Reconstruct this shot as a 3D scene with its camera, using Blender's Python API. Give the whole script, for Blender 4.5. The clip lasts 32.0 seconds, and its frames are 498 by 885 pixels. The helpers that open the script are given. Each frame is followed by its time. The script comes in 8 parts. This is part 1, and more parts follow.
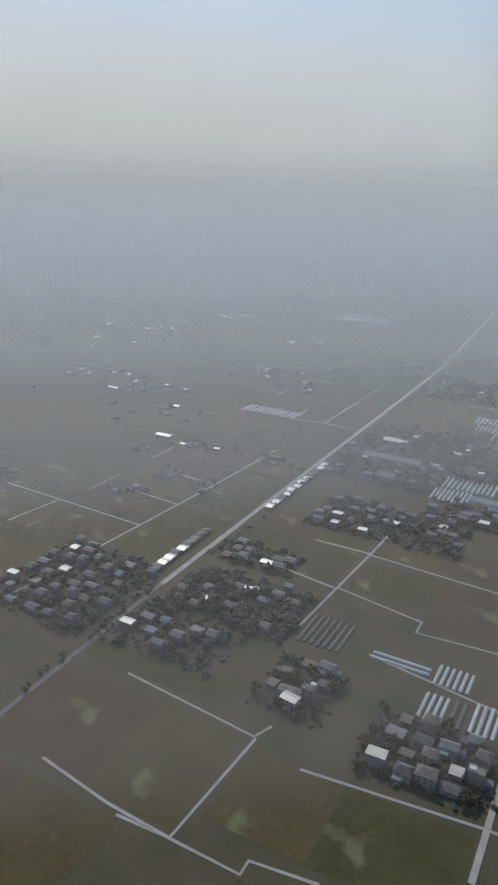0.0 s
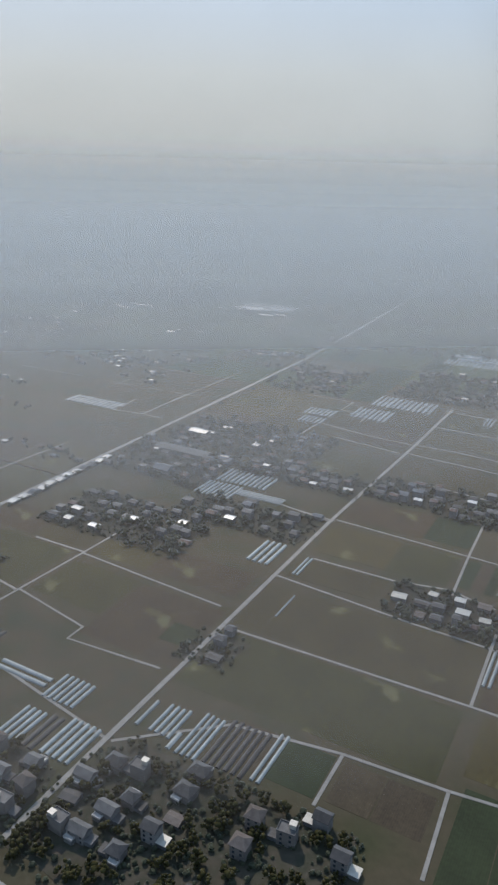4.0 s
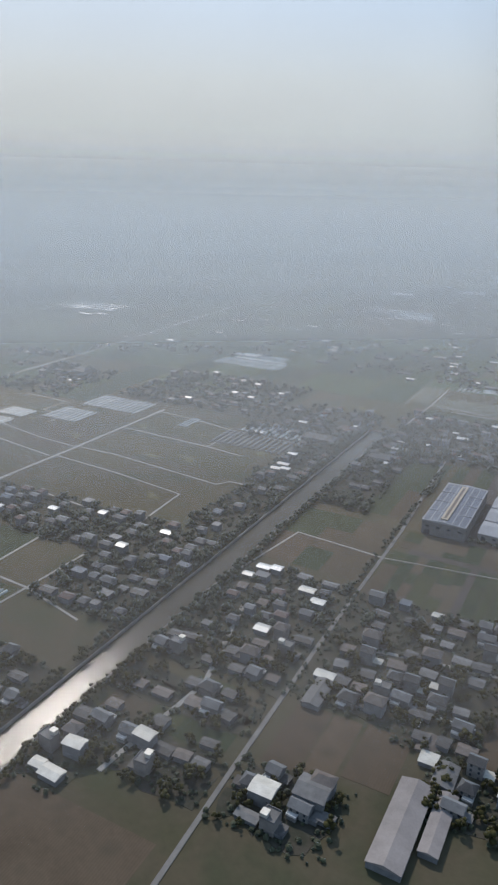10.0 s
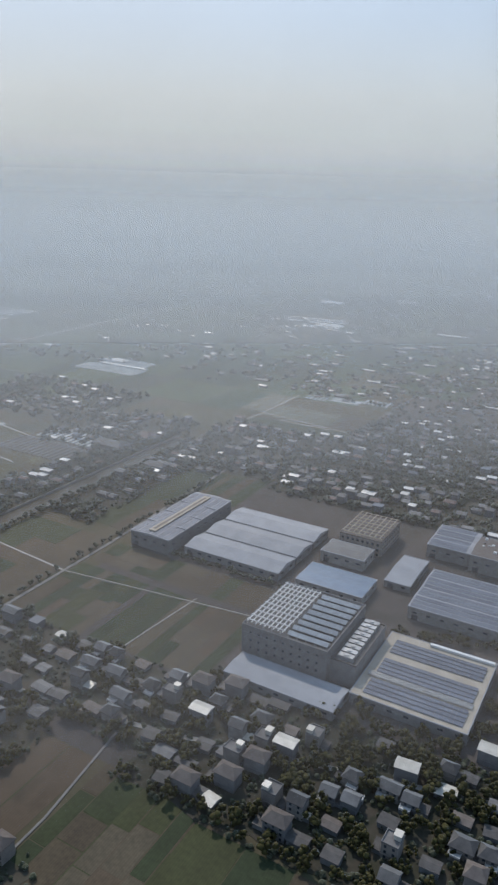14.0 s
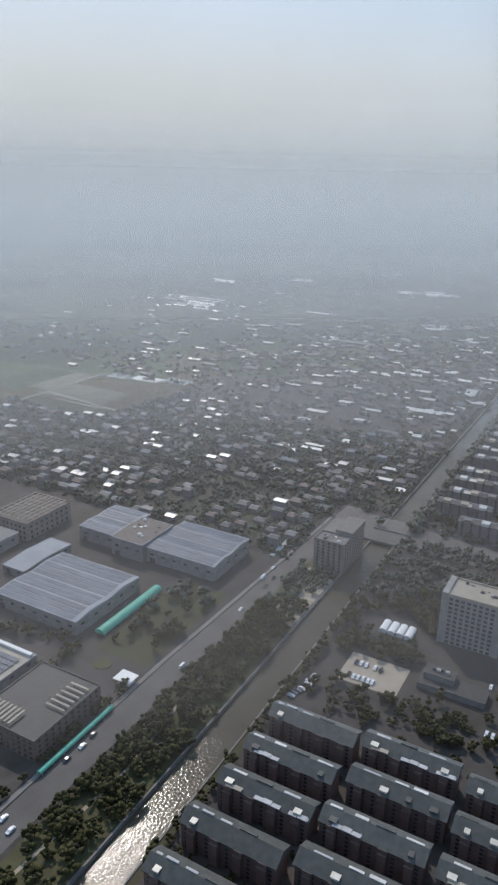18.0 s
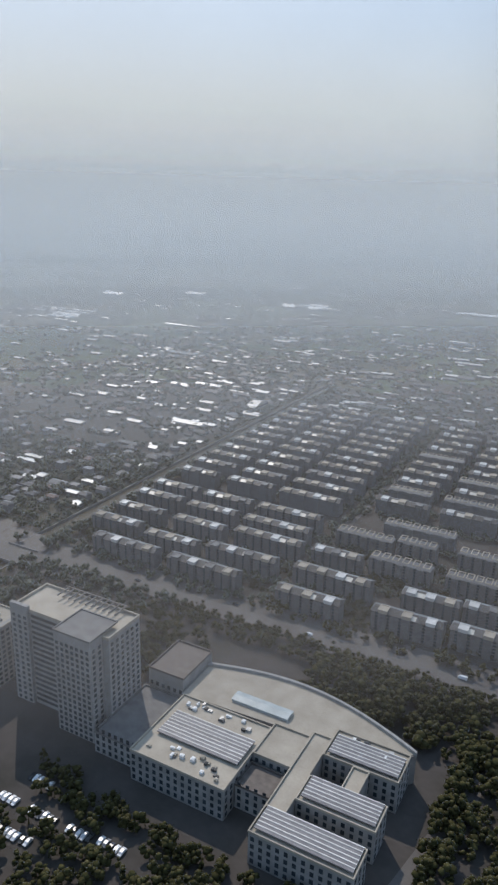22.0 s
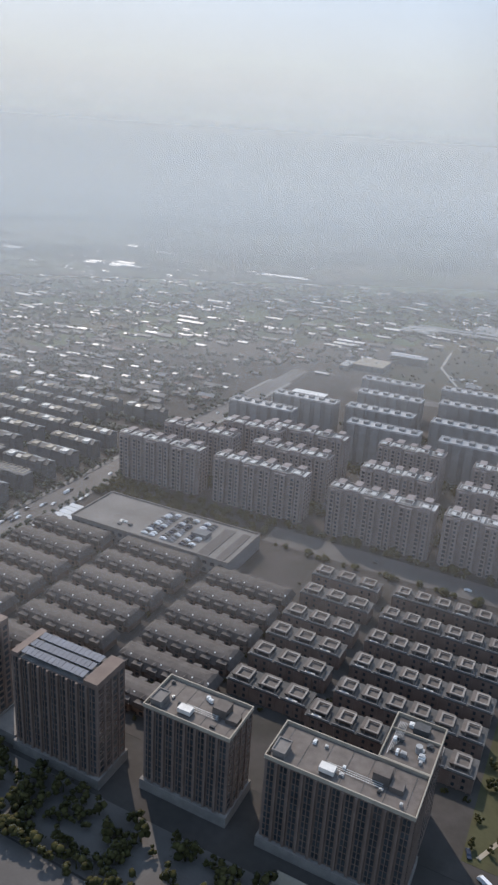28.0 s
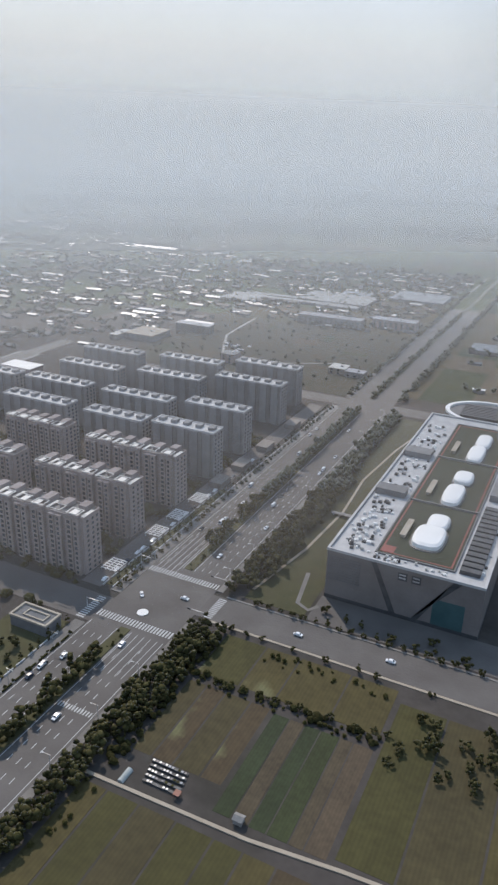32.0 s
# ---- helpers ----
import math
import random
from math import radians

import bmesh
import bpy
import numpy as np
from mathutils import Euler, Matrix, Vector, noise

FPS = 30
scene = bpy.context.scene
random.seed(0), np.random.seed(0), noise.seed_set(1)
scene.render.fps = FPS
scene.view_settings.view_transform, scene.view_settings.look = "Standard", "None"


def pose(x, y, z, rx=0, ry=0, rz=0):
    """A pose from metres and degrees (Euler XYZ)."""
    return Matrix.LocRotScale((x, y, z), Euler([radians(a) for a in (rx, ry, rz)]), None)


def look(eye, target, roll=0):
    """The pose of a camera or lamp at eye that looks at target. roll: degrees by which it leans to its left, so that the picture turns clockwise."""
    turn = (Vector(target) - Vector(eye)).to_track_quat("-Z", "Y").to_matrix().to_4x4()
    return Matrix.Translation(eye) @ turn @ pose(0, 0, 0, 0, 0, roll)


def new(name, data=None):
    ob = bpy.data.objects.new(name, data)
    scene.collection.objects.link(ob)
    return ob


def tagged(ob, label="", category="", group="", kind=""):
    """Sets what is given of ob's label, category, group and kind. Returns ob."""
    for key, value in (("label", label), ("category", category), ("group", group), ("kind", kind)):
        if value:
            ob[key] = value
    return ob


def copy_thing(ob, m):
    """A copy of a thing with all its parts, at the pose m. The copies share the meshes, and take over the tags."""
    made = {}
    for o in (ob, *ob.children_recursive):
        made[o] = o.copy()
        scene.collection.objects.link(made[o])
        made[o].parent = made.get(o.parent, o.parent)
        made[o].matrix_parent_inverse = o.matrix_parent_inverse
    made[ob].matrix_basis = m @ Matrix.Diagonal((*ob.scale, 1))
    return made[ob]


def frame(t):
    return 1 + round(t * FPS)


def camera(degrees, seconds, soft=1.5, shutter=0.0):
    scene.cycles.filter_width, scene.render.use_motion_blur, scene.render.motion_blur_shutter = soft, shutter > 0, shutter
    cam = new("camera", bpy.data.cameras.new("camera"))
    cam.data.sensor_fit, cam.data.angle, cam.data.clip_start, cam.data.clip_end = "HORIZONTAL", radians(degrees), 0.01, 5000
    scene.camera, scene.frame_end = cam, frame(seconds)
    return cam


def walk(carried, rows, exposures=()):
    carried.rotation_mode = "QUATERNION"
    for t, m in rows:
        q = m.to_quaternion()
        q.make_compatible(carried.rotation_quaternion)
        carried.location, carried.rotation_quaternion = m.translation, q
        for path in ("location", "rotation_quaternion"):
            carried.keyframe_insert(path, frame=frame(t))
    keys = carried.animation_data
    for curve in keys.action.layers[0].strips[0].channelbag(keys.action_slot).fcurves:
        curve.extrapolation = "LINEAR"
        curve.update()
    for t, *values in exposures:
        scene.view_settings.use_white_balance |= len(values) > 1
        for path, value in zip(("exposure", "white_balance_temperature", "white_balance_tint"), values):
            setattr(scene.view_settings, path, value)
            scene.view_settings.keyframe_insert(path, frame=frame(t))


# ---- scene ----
cam = camera(37.75, 32.0, soft=2.4)
# seconds; place; heading right of +y, tilt above the horizon, lean (degrees)
FLIGHT = [
    (0.0, 0.00, 0.00, 178.19, -28.364, -19.481, 1.520),
    (0.5, 14.24, 11.24, 177.30, -28.362, -19.640, 1.221),
    (1.0, 28.50, 22.48, 176.41, -28.415, -19.848, 0.872),
    (1.5, 42.78, 33.72, 175.50, -28.516, -20.020, 0.492),
    (2.0, 57.09, 44.97, 174.59, -28.627, -20.033, 0.322),
    (2.5, 71.42, 56.23, 173.67, -28.734, -19.941, 0.431),
    (3.0, 85.77, 67.48, 172.74, -28.718, -19.921, 0.742),
    (3.5, 100.15, 78.74, 171.81, -28.680, -19.981, 1.013),
    (5.5, 157.91, 123.80, 168.00, -28.090, -19.759, 1.617),
    (6.0, 172.40, 135.06, 167.03, -27.876, -19.832, 1.619),
    (6.5, 186.93, 146.33, 166.06, -27.672, -19.898, 1.658),
    (7.0, 201.47, 157.60, 165.09, -27.508, -19.912, 1.633),
    (7.5, 216.04, 168.86, 164.11, -27.454, -19.814, 1.599),
    (8.0, 230.64, 180.13, 163.13, -27.451, -19.653, 1.555),
    (8.5, 245.26, 191.39, 162.15, -27.500, -19.328, 1.422),
    (9.0, 259.90, 202.65, 161.16, -27.605, -19.199, 1.281),
    (9.5, 274.57, 213.91, 160.17, -27.693, -19.273, 1.288),
    (10.0, 289.26, 225.16, 159.18, -27.803, -19.492, 1.243),
    (10.5, 303.98, 236.41, 158.19, -27.896, -19.516, 1.171),
    (11.0, 318.72, 247.66, 157.20, -28.089, -19.604, 1.272),
    (11.5, 333.49, 258.91, 156.21, -28.316, -19.581, 1.208),
    (12.0, 348.28, 270.14, 155.21, -28.673, -19.388, 0.958),
    (12.5, 363.10, 281.38, 154.22, -28.951, -18.982, 0.956),
    (13.0, 377.94, 292.61, 153.23, -29.278, -18.585, 0.955),
    (13.5, 392.80, 303.83, 152.25, -29.439, -18.446, 1.201),
    (14.0, 407.69, 315.04, 151.26, -29.459, -18.567, 1.437),
    (14.5, 422.61, 326.25, 150.28, -29.421, -18.848, 1.558),
    (16.5, 482.52, 371.01, 146.38, -29.096, -19.602, 1.533),
    (17.0, 497.56, 382.18, 145.42, -29.034, -19.826, 1.561),
    (17.5, 512.62, 393.34, 144.46, -28.906, -19.829, 1.224),
    (18.0, 527.71, 404.49, 143.51, -28.822, -19.722, 1.015),
    (18.5, 542.83, 415.62, 142.56, -28.739, -19.667, 1.110),
    (19.0, 557.97, 426.75, 141.62, -28.715, -19.838, 1.169),
    (19.5, 573.13, 437.87, 140.69, -28.629, -19.905, 1.295),
    (20.0, 588.33, 448.97, 139.76, -28.683, -19.517, 1.300),
    (20.5, 603.54, 460.06, 138.84, -28.647, -18.909, 1.151),
    (21.0, 618.78, 471.14, 137.94, -28.495, -18.417, 1.205),
    (21.5, 634.05, 482.21, 137.04, -28.324, -18.265, 1.207),
    (22.0, 649.35, 493.26, 136.14, -28.027, -18.354, 1.463),
    (22.5, 664.66, 504.30, 135.26, -27.783, -18.525, 1.812),
    (23.0, 680.01, 515.33, 134.39, -27.577, -18.508, 2.083),
    (23.5, 695.38, 526.34, 133.53, -27.375, -18.387, 2.248),
    (24.0, 710.77, 537.33, 132.69, -27.176, -18.419, 2.554),
    (24.5, 726.20, 548.31, 131.85, -26.915, -18.599, 2.784),
    (25.0, 741.64, 559.28, 131.02, -26.710, -18.833, 2.886),
    (25.5, 757.12, 570.22, 130.21, -26.499, -19.039, 2.889),
    (27.5, 819.27, 613.84, 127.09, -25.743, -20.170, 3.391),
    (28.0, 834.87, 624.70, 126.35, -25.620, -20.576, 3.534),
    (28.5, 850.50, 635.54, 125.62, -25.655, -20.953, 3.519),
    (29.0, 866.16, 646.36, 124.91, -25.594, -21.291, 3.602),
    (29.5, 881.84, 657.15, 124.21, -25.472, -21.661, 3.430),
    (30.0, 897.55, 667.93, 123.54, -25.418, -21.756, 2.903),
    (30.5, 913.28, 678.69, 122.87, -25.193, -21.536, 2.944),
    (31.0, 929.04, 689.43, 122.23, -25.105, -21.334, 2.759),
    (31.5, 944.83, 700.14, 121.60, -25.200, -21.555, 2.289),
    (32.0, 960.64, 710.84, 120.99, -25.429, -22.270, 1.744),
]


def stance(x, y, z, heading, tilt, lean):
    return pose(x, y, z, 90 + tilt, 0, -heading) @ pose(0, 0, 0, 0, 0, lean)


walk(cam, [(r[0], stance(*r[1:])) for r in FLIGHT],
     exposures=[(0.0, -0.34, 6750, 12), (3.5, -0.34, 6750, 12), (5.5, 0.1, 6750, 12), (7.0, 0.06, 6750, 12), (9.0, -0.1, 6700, 12), (14.0, -0.17, 6700, 12), (19.0, -0.1, 6700, 12), (24.0, -0.12, 6700, 12), (28.0, 0.1, 6900, 14), (32.0, 0.14, 7000, 14)])

# ---- sky, sun ----
SUN_ELEVATION, SUN_AZIMUTH = 43.5, -44.0
world = bpy.data.worlds.new("sky")
scene.world = world
world.use_nodes = True
wt = world.node_tree
sky = wt.nodes.new("ShaderNodeTexSky")
sky.sky_type, sky.sun_disc = "NISHITA", False
sky.sun_elevation, sky.sun_rotation = radians(SUN_ELEVATION), radians(SUN_AZIMUTH)
sky.air_density, sky.dust_density, sky.ozone_density, sky.altitude = 1.0, 1.2, 2.0, 0
haze = wt.nodes.new("ShaderNodeMix")
haze.data_type = "RGBA"
coord, parts, fall = wt.nodes.new("ShaderNodeTexCoord"), wt.nodes.new("ShaderNodeSeparateXYZ"), wt.nodes.new("ShaderNodeValToRGB")
wt.links.new(coord.outputs["Generated"], parts.inputs[0])
wt.links.new(parts.outputs["Z"], fall.inputs[0])
for e, (at, v) in zip([fall.color_ramp.elements[0], fall.color_ramp.elements[1], fall.color_ramp.elements.new(0.1), fall.color_ramp.elements.new(0.24)],
                      [(0.0, 0.98), (0.6, 0.2), (0.1, 0.92), (0.24, 0.75)]):
    e.position, e.color = at, (v, v, v, 1)
wt.links.new(fall.outputs[0], haze.inputs[0])
wt.links.new(sky.outputs[0], haze.inputs[6])
tone = wt.nodes.new("ShaderNodeValToRGB")
steps = [(0.0, (0.304, 0.320, 0.322)), (0.4, (0.20, 0.295, 0.43)), (0.05, (0.314, 0.332, 0.336)), (0.12, (0.310, 0.335, 0.346)), (0.2, (0.268, 0.325, 0.385))]
for i, (at, c) in enumerate(steps):
    e = tone.color_ramp.elements[i] if i < 2 else tone.color_ramp.elements.new(at)
    e.position, e.color = at, (*c, 1)
wt.links.new(parts.outputs["Z"], tone.inputs[0])
ten = wt.nodes.new("ShaderNodeVectorMath")
ten.operation = "SCALE"
# thin veils of high cloud
veil, veil_gain = wt.nodes.new("ShaderNodeTexNoise"), wt.nodes.new("ShaderNodeMapRange")
veil.inputs["Scale"].default_value, veil.inputs["Detail"].default_value, veil.inputs["Distortion"].default_value = 3.0, 5, 0.6
veil_gain.inputs[1].default_value, veil_gain.inputs[2].default_value, veil_gain.inputs[3].default_value, veil_gain.inputs[4].default_value = 0.35, 0.7, 9.6, 11.2
wt.links.new(coord.outputs["Generated"], veil.inputs["Vector"]), wt.links.new(veil.outputs[0], veil_gain.inputs[0])
wt.links.new(tone.outputs[0], ten.inputs[0]), wt.links.new(veil_gain.outputs[0], ten.inputs["Scale"])
# the haze is brighter and whiter towards the sun
toward, glow_at, glow_tint, glow_mul = wt.nodes.new("ShaderNodeVectorMath"), wt.nodes.new("ShaderNodeMapRange"), wt.nodes.new("ShaderNodeValToRGB"), wt.nodes.new("ShaderNodeMix")
toward.operation, glow_mul.data_type, glow_mul.blend_type = "DOT_PRODUCT", "RGBA", "MULTIPLY"
toward.inputs[1].default_value = (math.sin(radians(SUN_AZIMUTH)) * math.cos(radians(SUN_ELEVATION)), math.cos(radians(SUN_AZIMUTH)) * math.cos(radians(SUN_ELEVATION)), math.sin(radians(SUN_ELEVATION)))
glow_at.inputs[1].default_value, glow_at.inputs[2].default_value = 0.55, 0.88
glow_tint.color_ramp.elements[0].color, glow_tint.color_ramp.elements[1].color = (0.78, 0.87, 0.97, 1), (1.17, 1.18, 1.17, 1)
wt.links.new(coord.outputs["Generated"], toward.inputs[0]), wt.links.new(toward.outputs["Value"], glow_at.inputs[0])
wt.links.new(glow_at.outputs[0], glow_tint.inputs[0]), wt.links.new(ten.outputs[0], glow_mul.inputs[6]), wt.links.new(glow_tint.outputs[0], glow_mul.inputs[7])
glow_mul.inputs[0].default_value = 1.0
wt.links.new(glow_mul.outputs[2], haze.inputs[7])
wt.links.new(haze.outputs[2], wt.nodes["Background"].inputs[0])
wt.nodes["Background"].inputs[1].default_value = 0.178
sun = new("sun", bpy.data.lights.new("sun", "SUN"))
sun.data.energy, sun.data.angle, sun.data.color = 3.0, radians(0.6), (1.0, 0.95, 0.89)
SUN_WAY = Vector((math.sin(radians(SUN_AZIMUTH)) * math.cos(radians(SUN_ELEVATION)),
                  math.cos(radians(SUN_AZIMUTH)) * math.cos(radians(SUN_ELEVATION)), math.sin(radians(SUN_ELEVATION))))
sun.matrix_world = look(SUN_WAY * 900, (0, 0, 0))


# ---- materials ----
def material(name, tones, scale=0.3, rough=0.8, metal=0.0, gloss=0.0, gloss_rough=0.75, bump=0.3, vary=0.25, fine=8.0,
             specular=0.3, island=False, pick=False, stripes=0.0, patch=None):
    """Two scales of noise between tones; vary: brightness from object to object; gloss: exponent of the grazing sheen;
    pick: one tone for each object; stripes: furrows of that spacing."""
    m = bpy.data.materials.new(name)
    m.use_nodes = True
    nt = m.node_tree
    n, l = nt.nodes, nt.links
    p = n["Principled BSDF"]
    p.inputs["Roughness"].default_value = rough
    p.inputs["Metallic"].default_value = metal
    p.inputs["Specular IOR Level"].default_value = specular
    co = n.new("ShaderNodeTexCoord")
    info = n.new("ShaderNodeObjectInfo")
    geo = n.new("ShaderNodeNewGeometry") if island else None
    rnd = geo.outputs["Random Per Island"] if island else info.outputs["Random"]
    big = n.new("ShaderNodeTexNoise")
    big.inputs["Scale"].default_value, big.inputs["Detail"].default_value = scale, 5
    small = n.new("ShaderNodeTexNoise")
    small.inputs["Scale"].default_value, small.inputs["Detail"].default_value = scale * fine, 4
    off = n.new("ShaderNodeVectorMath")
    off.operation = "MULTIPLY_ADD"
    comb = n.new("ShaderNodeCombineXYZ")
    l.new(info.outputs["Random"], comb.inputs[0]), l.new(info.outputs["Random"], comb.inputs[1])
    off.inputs[1].default_value = (97, 61, 0)
    l.new(comb.outputs[0], off.inputs[0]), l.new(co.outputs["Object"], off.inputs[2])
    l.new(off.outputs[0], big.inputs["Vector"]), l.new(off.outputs[0], small.inputs["Vector"])
    ramp = n.new("ShaderNodeValToRGB")
    el = ramp.color_ramp.elements
    while len(el) < len(tones):
        el.new(0.5)
    for i, c in enumerate(tones):
        el[i].position = (i / len(tones)) if pick else (0.3 + 0.4 * i / max(1, len(tones) - 1))
        el[i].color = (*c, 1)
    col = ramp.outputs[0]
    if pick:
        ramp.color_ramp.interpolation = "CONSTANT"
        l.new(rnd, ramp.inputs[0])
    else:
        l.new(big.outputs[0], ramp.inputs[0])
    hsv = n.new("ShaderNodeHueSaturation")
    mr = n.new("ShaderNodeMapRange")
    mr.inputs[3].default_value, mr.inputs[4].default_value = 1 - vary, 1 + vary
    add = n.new("ShaderNodeMath")
    add.operation = "MULTIPLY_ADD"
    l.new(small.outputs[0], add.inputs[0])
    add.inputs[1].default_value = 0.9
    if pick:
        l.new(big.outputs[0], add.inputs[2])
        mr.inputs[1].default_value, mr.inputs[2].default_value = 0.65, 1.25
    else:
        l.new(rnd, add.inputs[2])
        mr.inputs[1].default_value, mr.inputs[2].default_value = 0.2, 1.7
    l.new(add.outputs[0], mr.inputs[0])
    val = mr.outputs[0]
    height = small.outputs[0]
    if stripes:
        wave = n.new("ShaderNodeTexWave")
        wave.bands_direction = "X"
        wave.inputs["Scale"].default_value = 0.314 / stripes
        wave.inputs["Distortion"].default_value, wave.inputs["Detail"].default_value = 1.2, 2
        l.new(off.outputs[0], wave.inputs["Vector"])
        mm = n.new("ShaderNodeMapRange")
        mm.inputs[3].default_value, mm.inputs[4].default_value = 0.93, 1.05
        l.new(wave.outputs[1], mm.inputs[0])
        mul = n.new("ShaderNodeMath")
        mul.operation = "MULTIPLY"
        l.new(val, mul.inputs[0]), l.new(mm.outputs[0], mul.inputs[1])
        val = mul.outputs[0]
    if patch:
        spots, edge, blend = n.new("ShaderNodeTexNoise"), n.new("ShaderNodeMapRange"), n.new("ShaderNodeMix")
        spots.inputs["Scale"].default_value, spots.inputs["Detail"].default_value = 0.045, 6
        edge.inputs[1].default_value, edge.inputs[2].default_value = 0.60, 0.66
        blend.data_type = "RGBA"
        blend.inputs[7].default_value = (*patch, 1)
        l.new(off.outputs[0], spots.inputs["Vector"]), l.new(spots.outputs[0], edge.inputs[0])
        l.new(edge.outputs[0], blend.inputs[0]), l.new(col, blend.inputs[6])
        col = blend.outputs[2]
    l.new(val, hsv.inputs["Value"])
    l.new(col, hsv.inputs["Color"])
    l.new(hsv.outputs[0], p.inputs["Base Color"])
    if bump:
        b = n.new("ShaderNodeBump")
        b.inputs["Strength"].default_value, b.inputs["Distance"].default_value = bump, 0.2
        l.new(height, b.inputs["Height"]), l.new(b.outputs[0], p.inputs["Normal"])
    if gloss:
        g = n.new("ShaderNodeBsdfGlossy")
        g.inputs["Roughness"].default_value = gloss_rough
        # on rough surfaces a blue-grey tint makes the grazing sheen imitate distance haze
        if gloss_rough > 0.5:
            g.inputs["Color"].default_value = (0.35, 0.39, 0.42, 1)
        lw = n.new("ShaderNodeLayerWeight")
        lw.inputs["Blend"].default_value = 0.5
        low = n.new("ShaderNodeMapRange")
        low.inputs[1].default_value = 0.38
        l.new(lw.outputs["Facing"], low.inputs[0])
        fr = n.new("ShaderNodeMath")
        fr.operation = "POWER"
        l.new(low.outputs[0], fr.inputs[0])
        fr.inputs[1].default_value = gloss * 0.55
        mix = n.new("ShaderNodeMixShader")
        l.new(fr.outputs[0], mix.inputs[0]), l.new(p.outputs[0], mix.inputs[1]), l.new(g.outputs[0], mix.inputs[2])
        l.new(mix.outputs[0], n["Material Output"].inputs["Surface"])
    return m


GL = 20.0
M = {}
M["ground"] = material("soil_and_weeds", [(0.052, 0.052, 0.024), (0.074, 0.060, 0.036), (0.040, 0.046, 0.022)], 0.03, 0.9, gloss=GL, gloss_rough=0.75, vary=0.35, fine=14)
M["town_ground"] = material("town_ground", [(0.055, 0.049, 0.041), (0.076, 0.065, 0.058), (0.046, 0.041, 0.033)], 0.05, 0.9, gloss=GL, gloss_rough=0.75, vary=0.35, fine=10)
M["rice"] = material("rice_field", [(0.070, 0.056, 0.020), (0.050, 0.048, 0.017), (0.066, 0.047, 0.025), (0.056, 0.050, 0.016), (0.062, 0.050, 0.022)], 0.06, 0.85, gloss=GL, gloss_rough=0.75, vary=0.22, pick=True, stripes=0.9, patch=(0.12, 0.115, 0.055))
M["plot"] = material("vegetable_plot", [(0.082, 0.060, 0.038), (0.036, 0.044, 0.017), (0.066, 0.050, 0.031), (0.028, 0.039, 0.016), (0.072, 0.055, 0.033), (0.086, 0.070, 0.045), (0.048, 0.052, 0.020), (0.032, 0.042, 0.018)], 0.1, 0.85, gloss=GL, gloss_rough=0.75, vary=0.24, pick=True, stripes=0.7)
M["far_field"] = material("far_field", [(0.056, 0.076, 0.036), (0.044, 0.062, 0.034), (0.080, 0.074, 0.046), (0.032, 0.047, 0.028), (0.066, 0.085, 0.042), (0.045, 0.052, 0.034), (0.038, 0.058, 0.030)], 0.02, 0.9, gloss=GL, gloss_rough=0.75, vary=0.2, pick=True, island=True)
M["lane"] = material("lane_concrete", [(0.24, 0.225, 0.20), (0.33, 0.31, 0.28)], 0.2, 0.8, gloss=4, vary=0.15)
M["asphalt"] = material("asphalt", [(0.096, 0.085, 0.078), (0.138, 0.125, 0.115)], 0.08, 0.75, gloss=8, gloss_rough=0.75, vary=0.12, fine=20)
M["paving"] = material("paving", [(0.152, 0.140, 0.128), (0.208, 0.192, 0.172)], 0.2, 0.8, gloss=4, vary=0.15)
M["beige_paving"] = material("beige_paving", [(0.320, 0.264, 0.200), (0.384, 0.328, 0.256)], 0.15, 0.8, gloss=4, vary=0.15)
M["marking"] = material("road_paint", [(0.36, 0.36, 0.35), (0.48, 0.48, 0.47)], 1.0, 0.6, vary=0.1)
M["soil"] = material("ploughed_soil", [(0.078, 0.056, 0.036), (0.096, 0.070, 0.046), (0.068, 0.052, 0.034)], 0.08, 0.9, gloss=GL, gloss_rough=0.75, vary=0.2, stripes=0.8)
M["deck"] = material("brown_concrete_deck", [(0.165, 0.148, 0.132), (0.225, 0.205, 0.185)], 0.12, 0.8, gloss=GL, vary=0.15)
M["lawn"] = material("lawn", [(0.063, 0.062, 0.028), (0.082, 0.077, 0.036), (0.067, 0.059, 0.032)], 0.12, 0.9, gloss=6, gloss_rough=0.75, vary=0.25)
M["leaf"] = material("leaves", [(0.040, 0.038, 0.013), (0.060, 0.054, 0.018), (0.084, 0.071, 0.027)], 1.2, 0.85, gloss=30, gloss_rough=0.75, vary=0.45, bump=0.6, specular=0.06)
M["leaf_dark"] = material("dark_leaves", [(0.031, 0.030, 0.011), (0.050, 0.046, 0.017)], 1.2, 0.85, gloss=30, gloss_rough=0.75, vary=0.45, bump=0.6, specular=0.06)
M["bark"] = material("bark", [(0.09, 0.065, 0.045), (0.14, 0.11, 0.08)], 2.0, 0.9)
M["white_wall"] = material("white_render", [(0.180, 0.172, 0.161), (0.269, 0.258, 0.243)], 0.5, 0.8, vary=0.25)
M["ward_wall"] = material("cream_render", [(0.25, 0.24, 0.225), (0.35, 0.335, 0.315)], 0.4, 0.8, vary=0.12)
M["grey_wall"] = material("grey_render", [(0.144, 0.146, 0.147), (0.203, 0.202, 0.200)], 0.5, 0.8, vary=0.2)
M["beige_wall"] = material("beige_render", [(0.180, 0.160, 0.144), (0.240, 0.216, 0.192)], 0.4, 0.8, vary=0.18)
M["pink_wall"] = material("red_brown_render", [(0.125, 0.086, 0.073), (0.172, 0.120, 0.102)], 0.4, 0.8, vary=0.2)
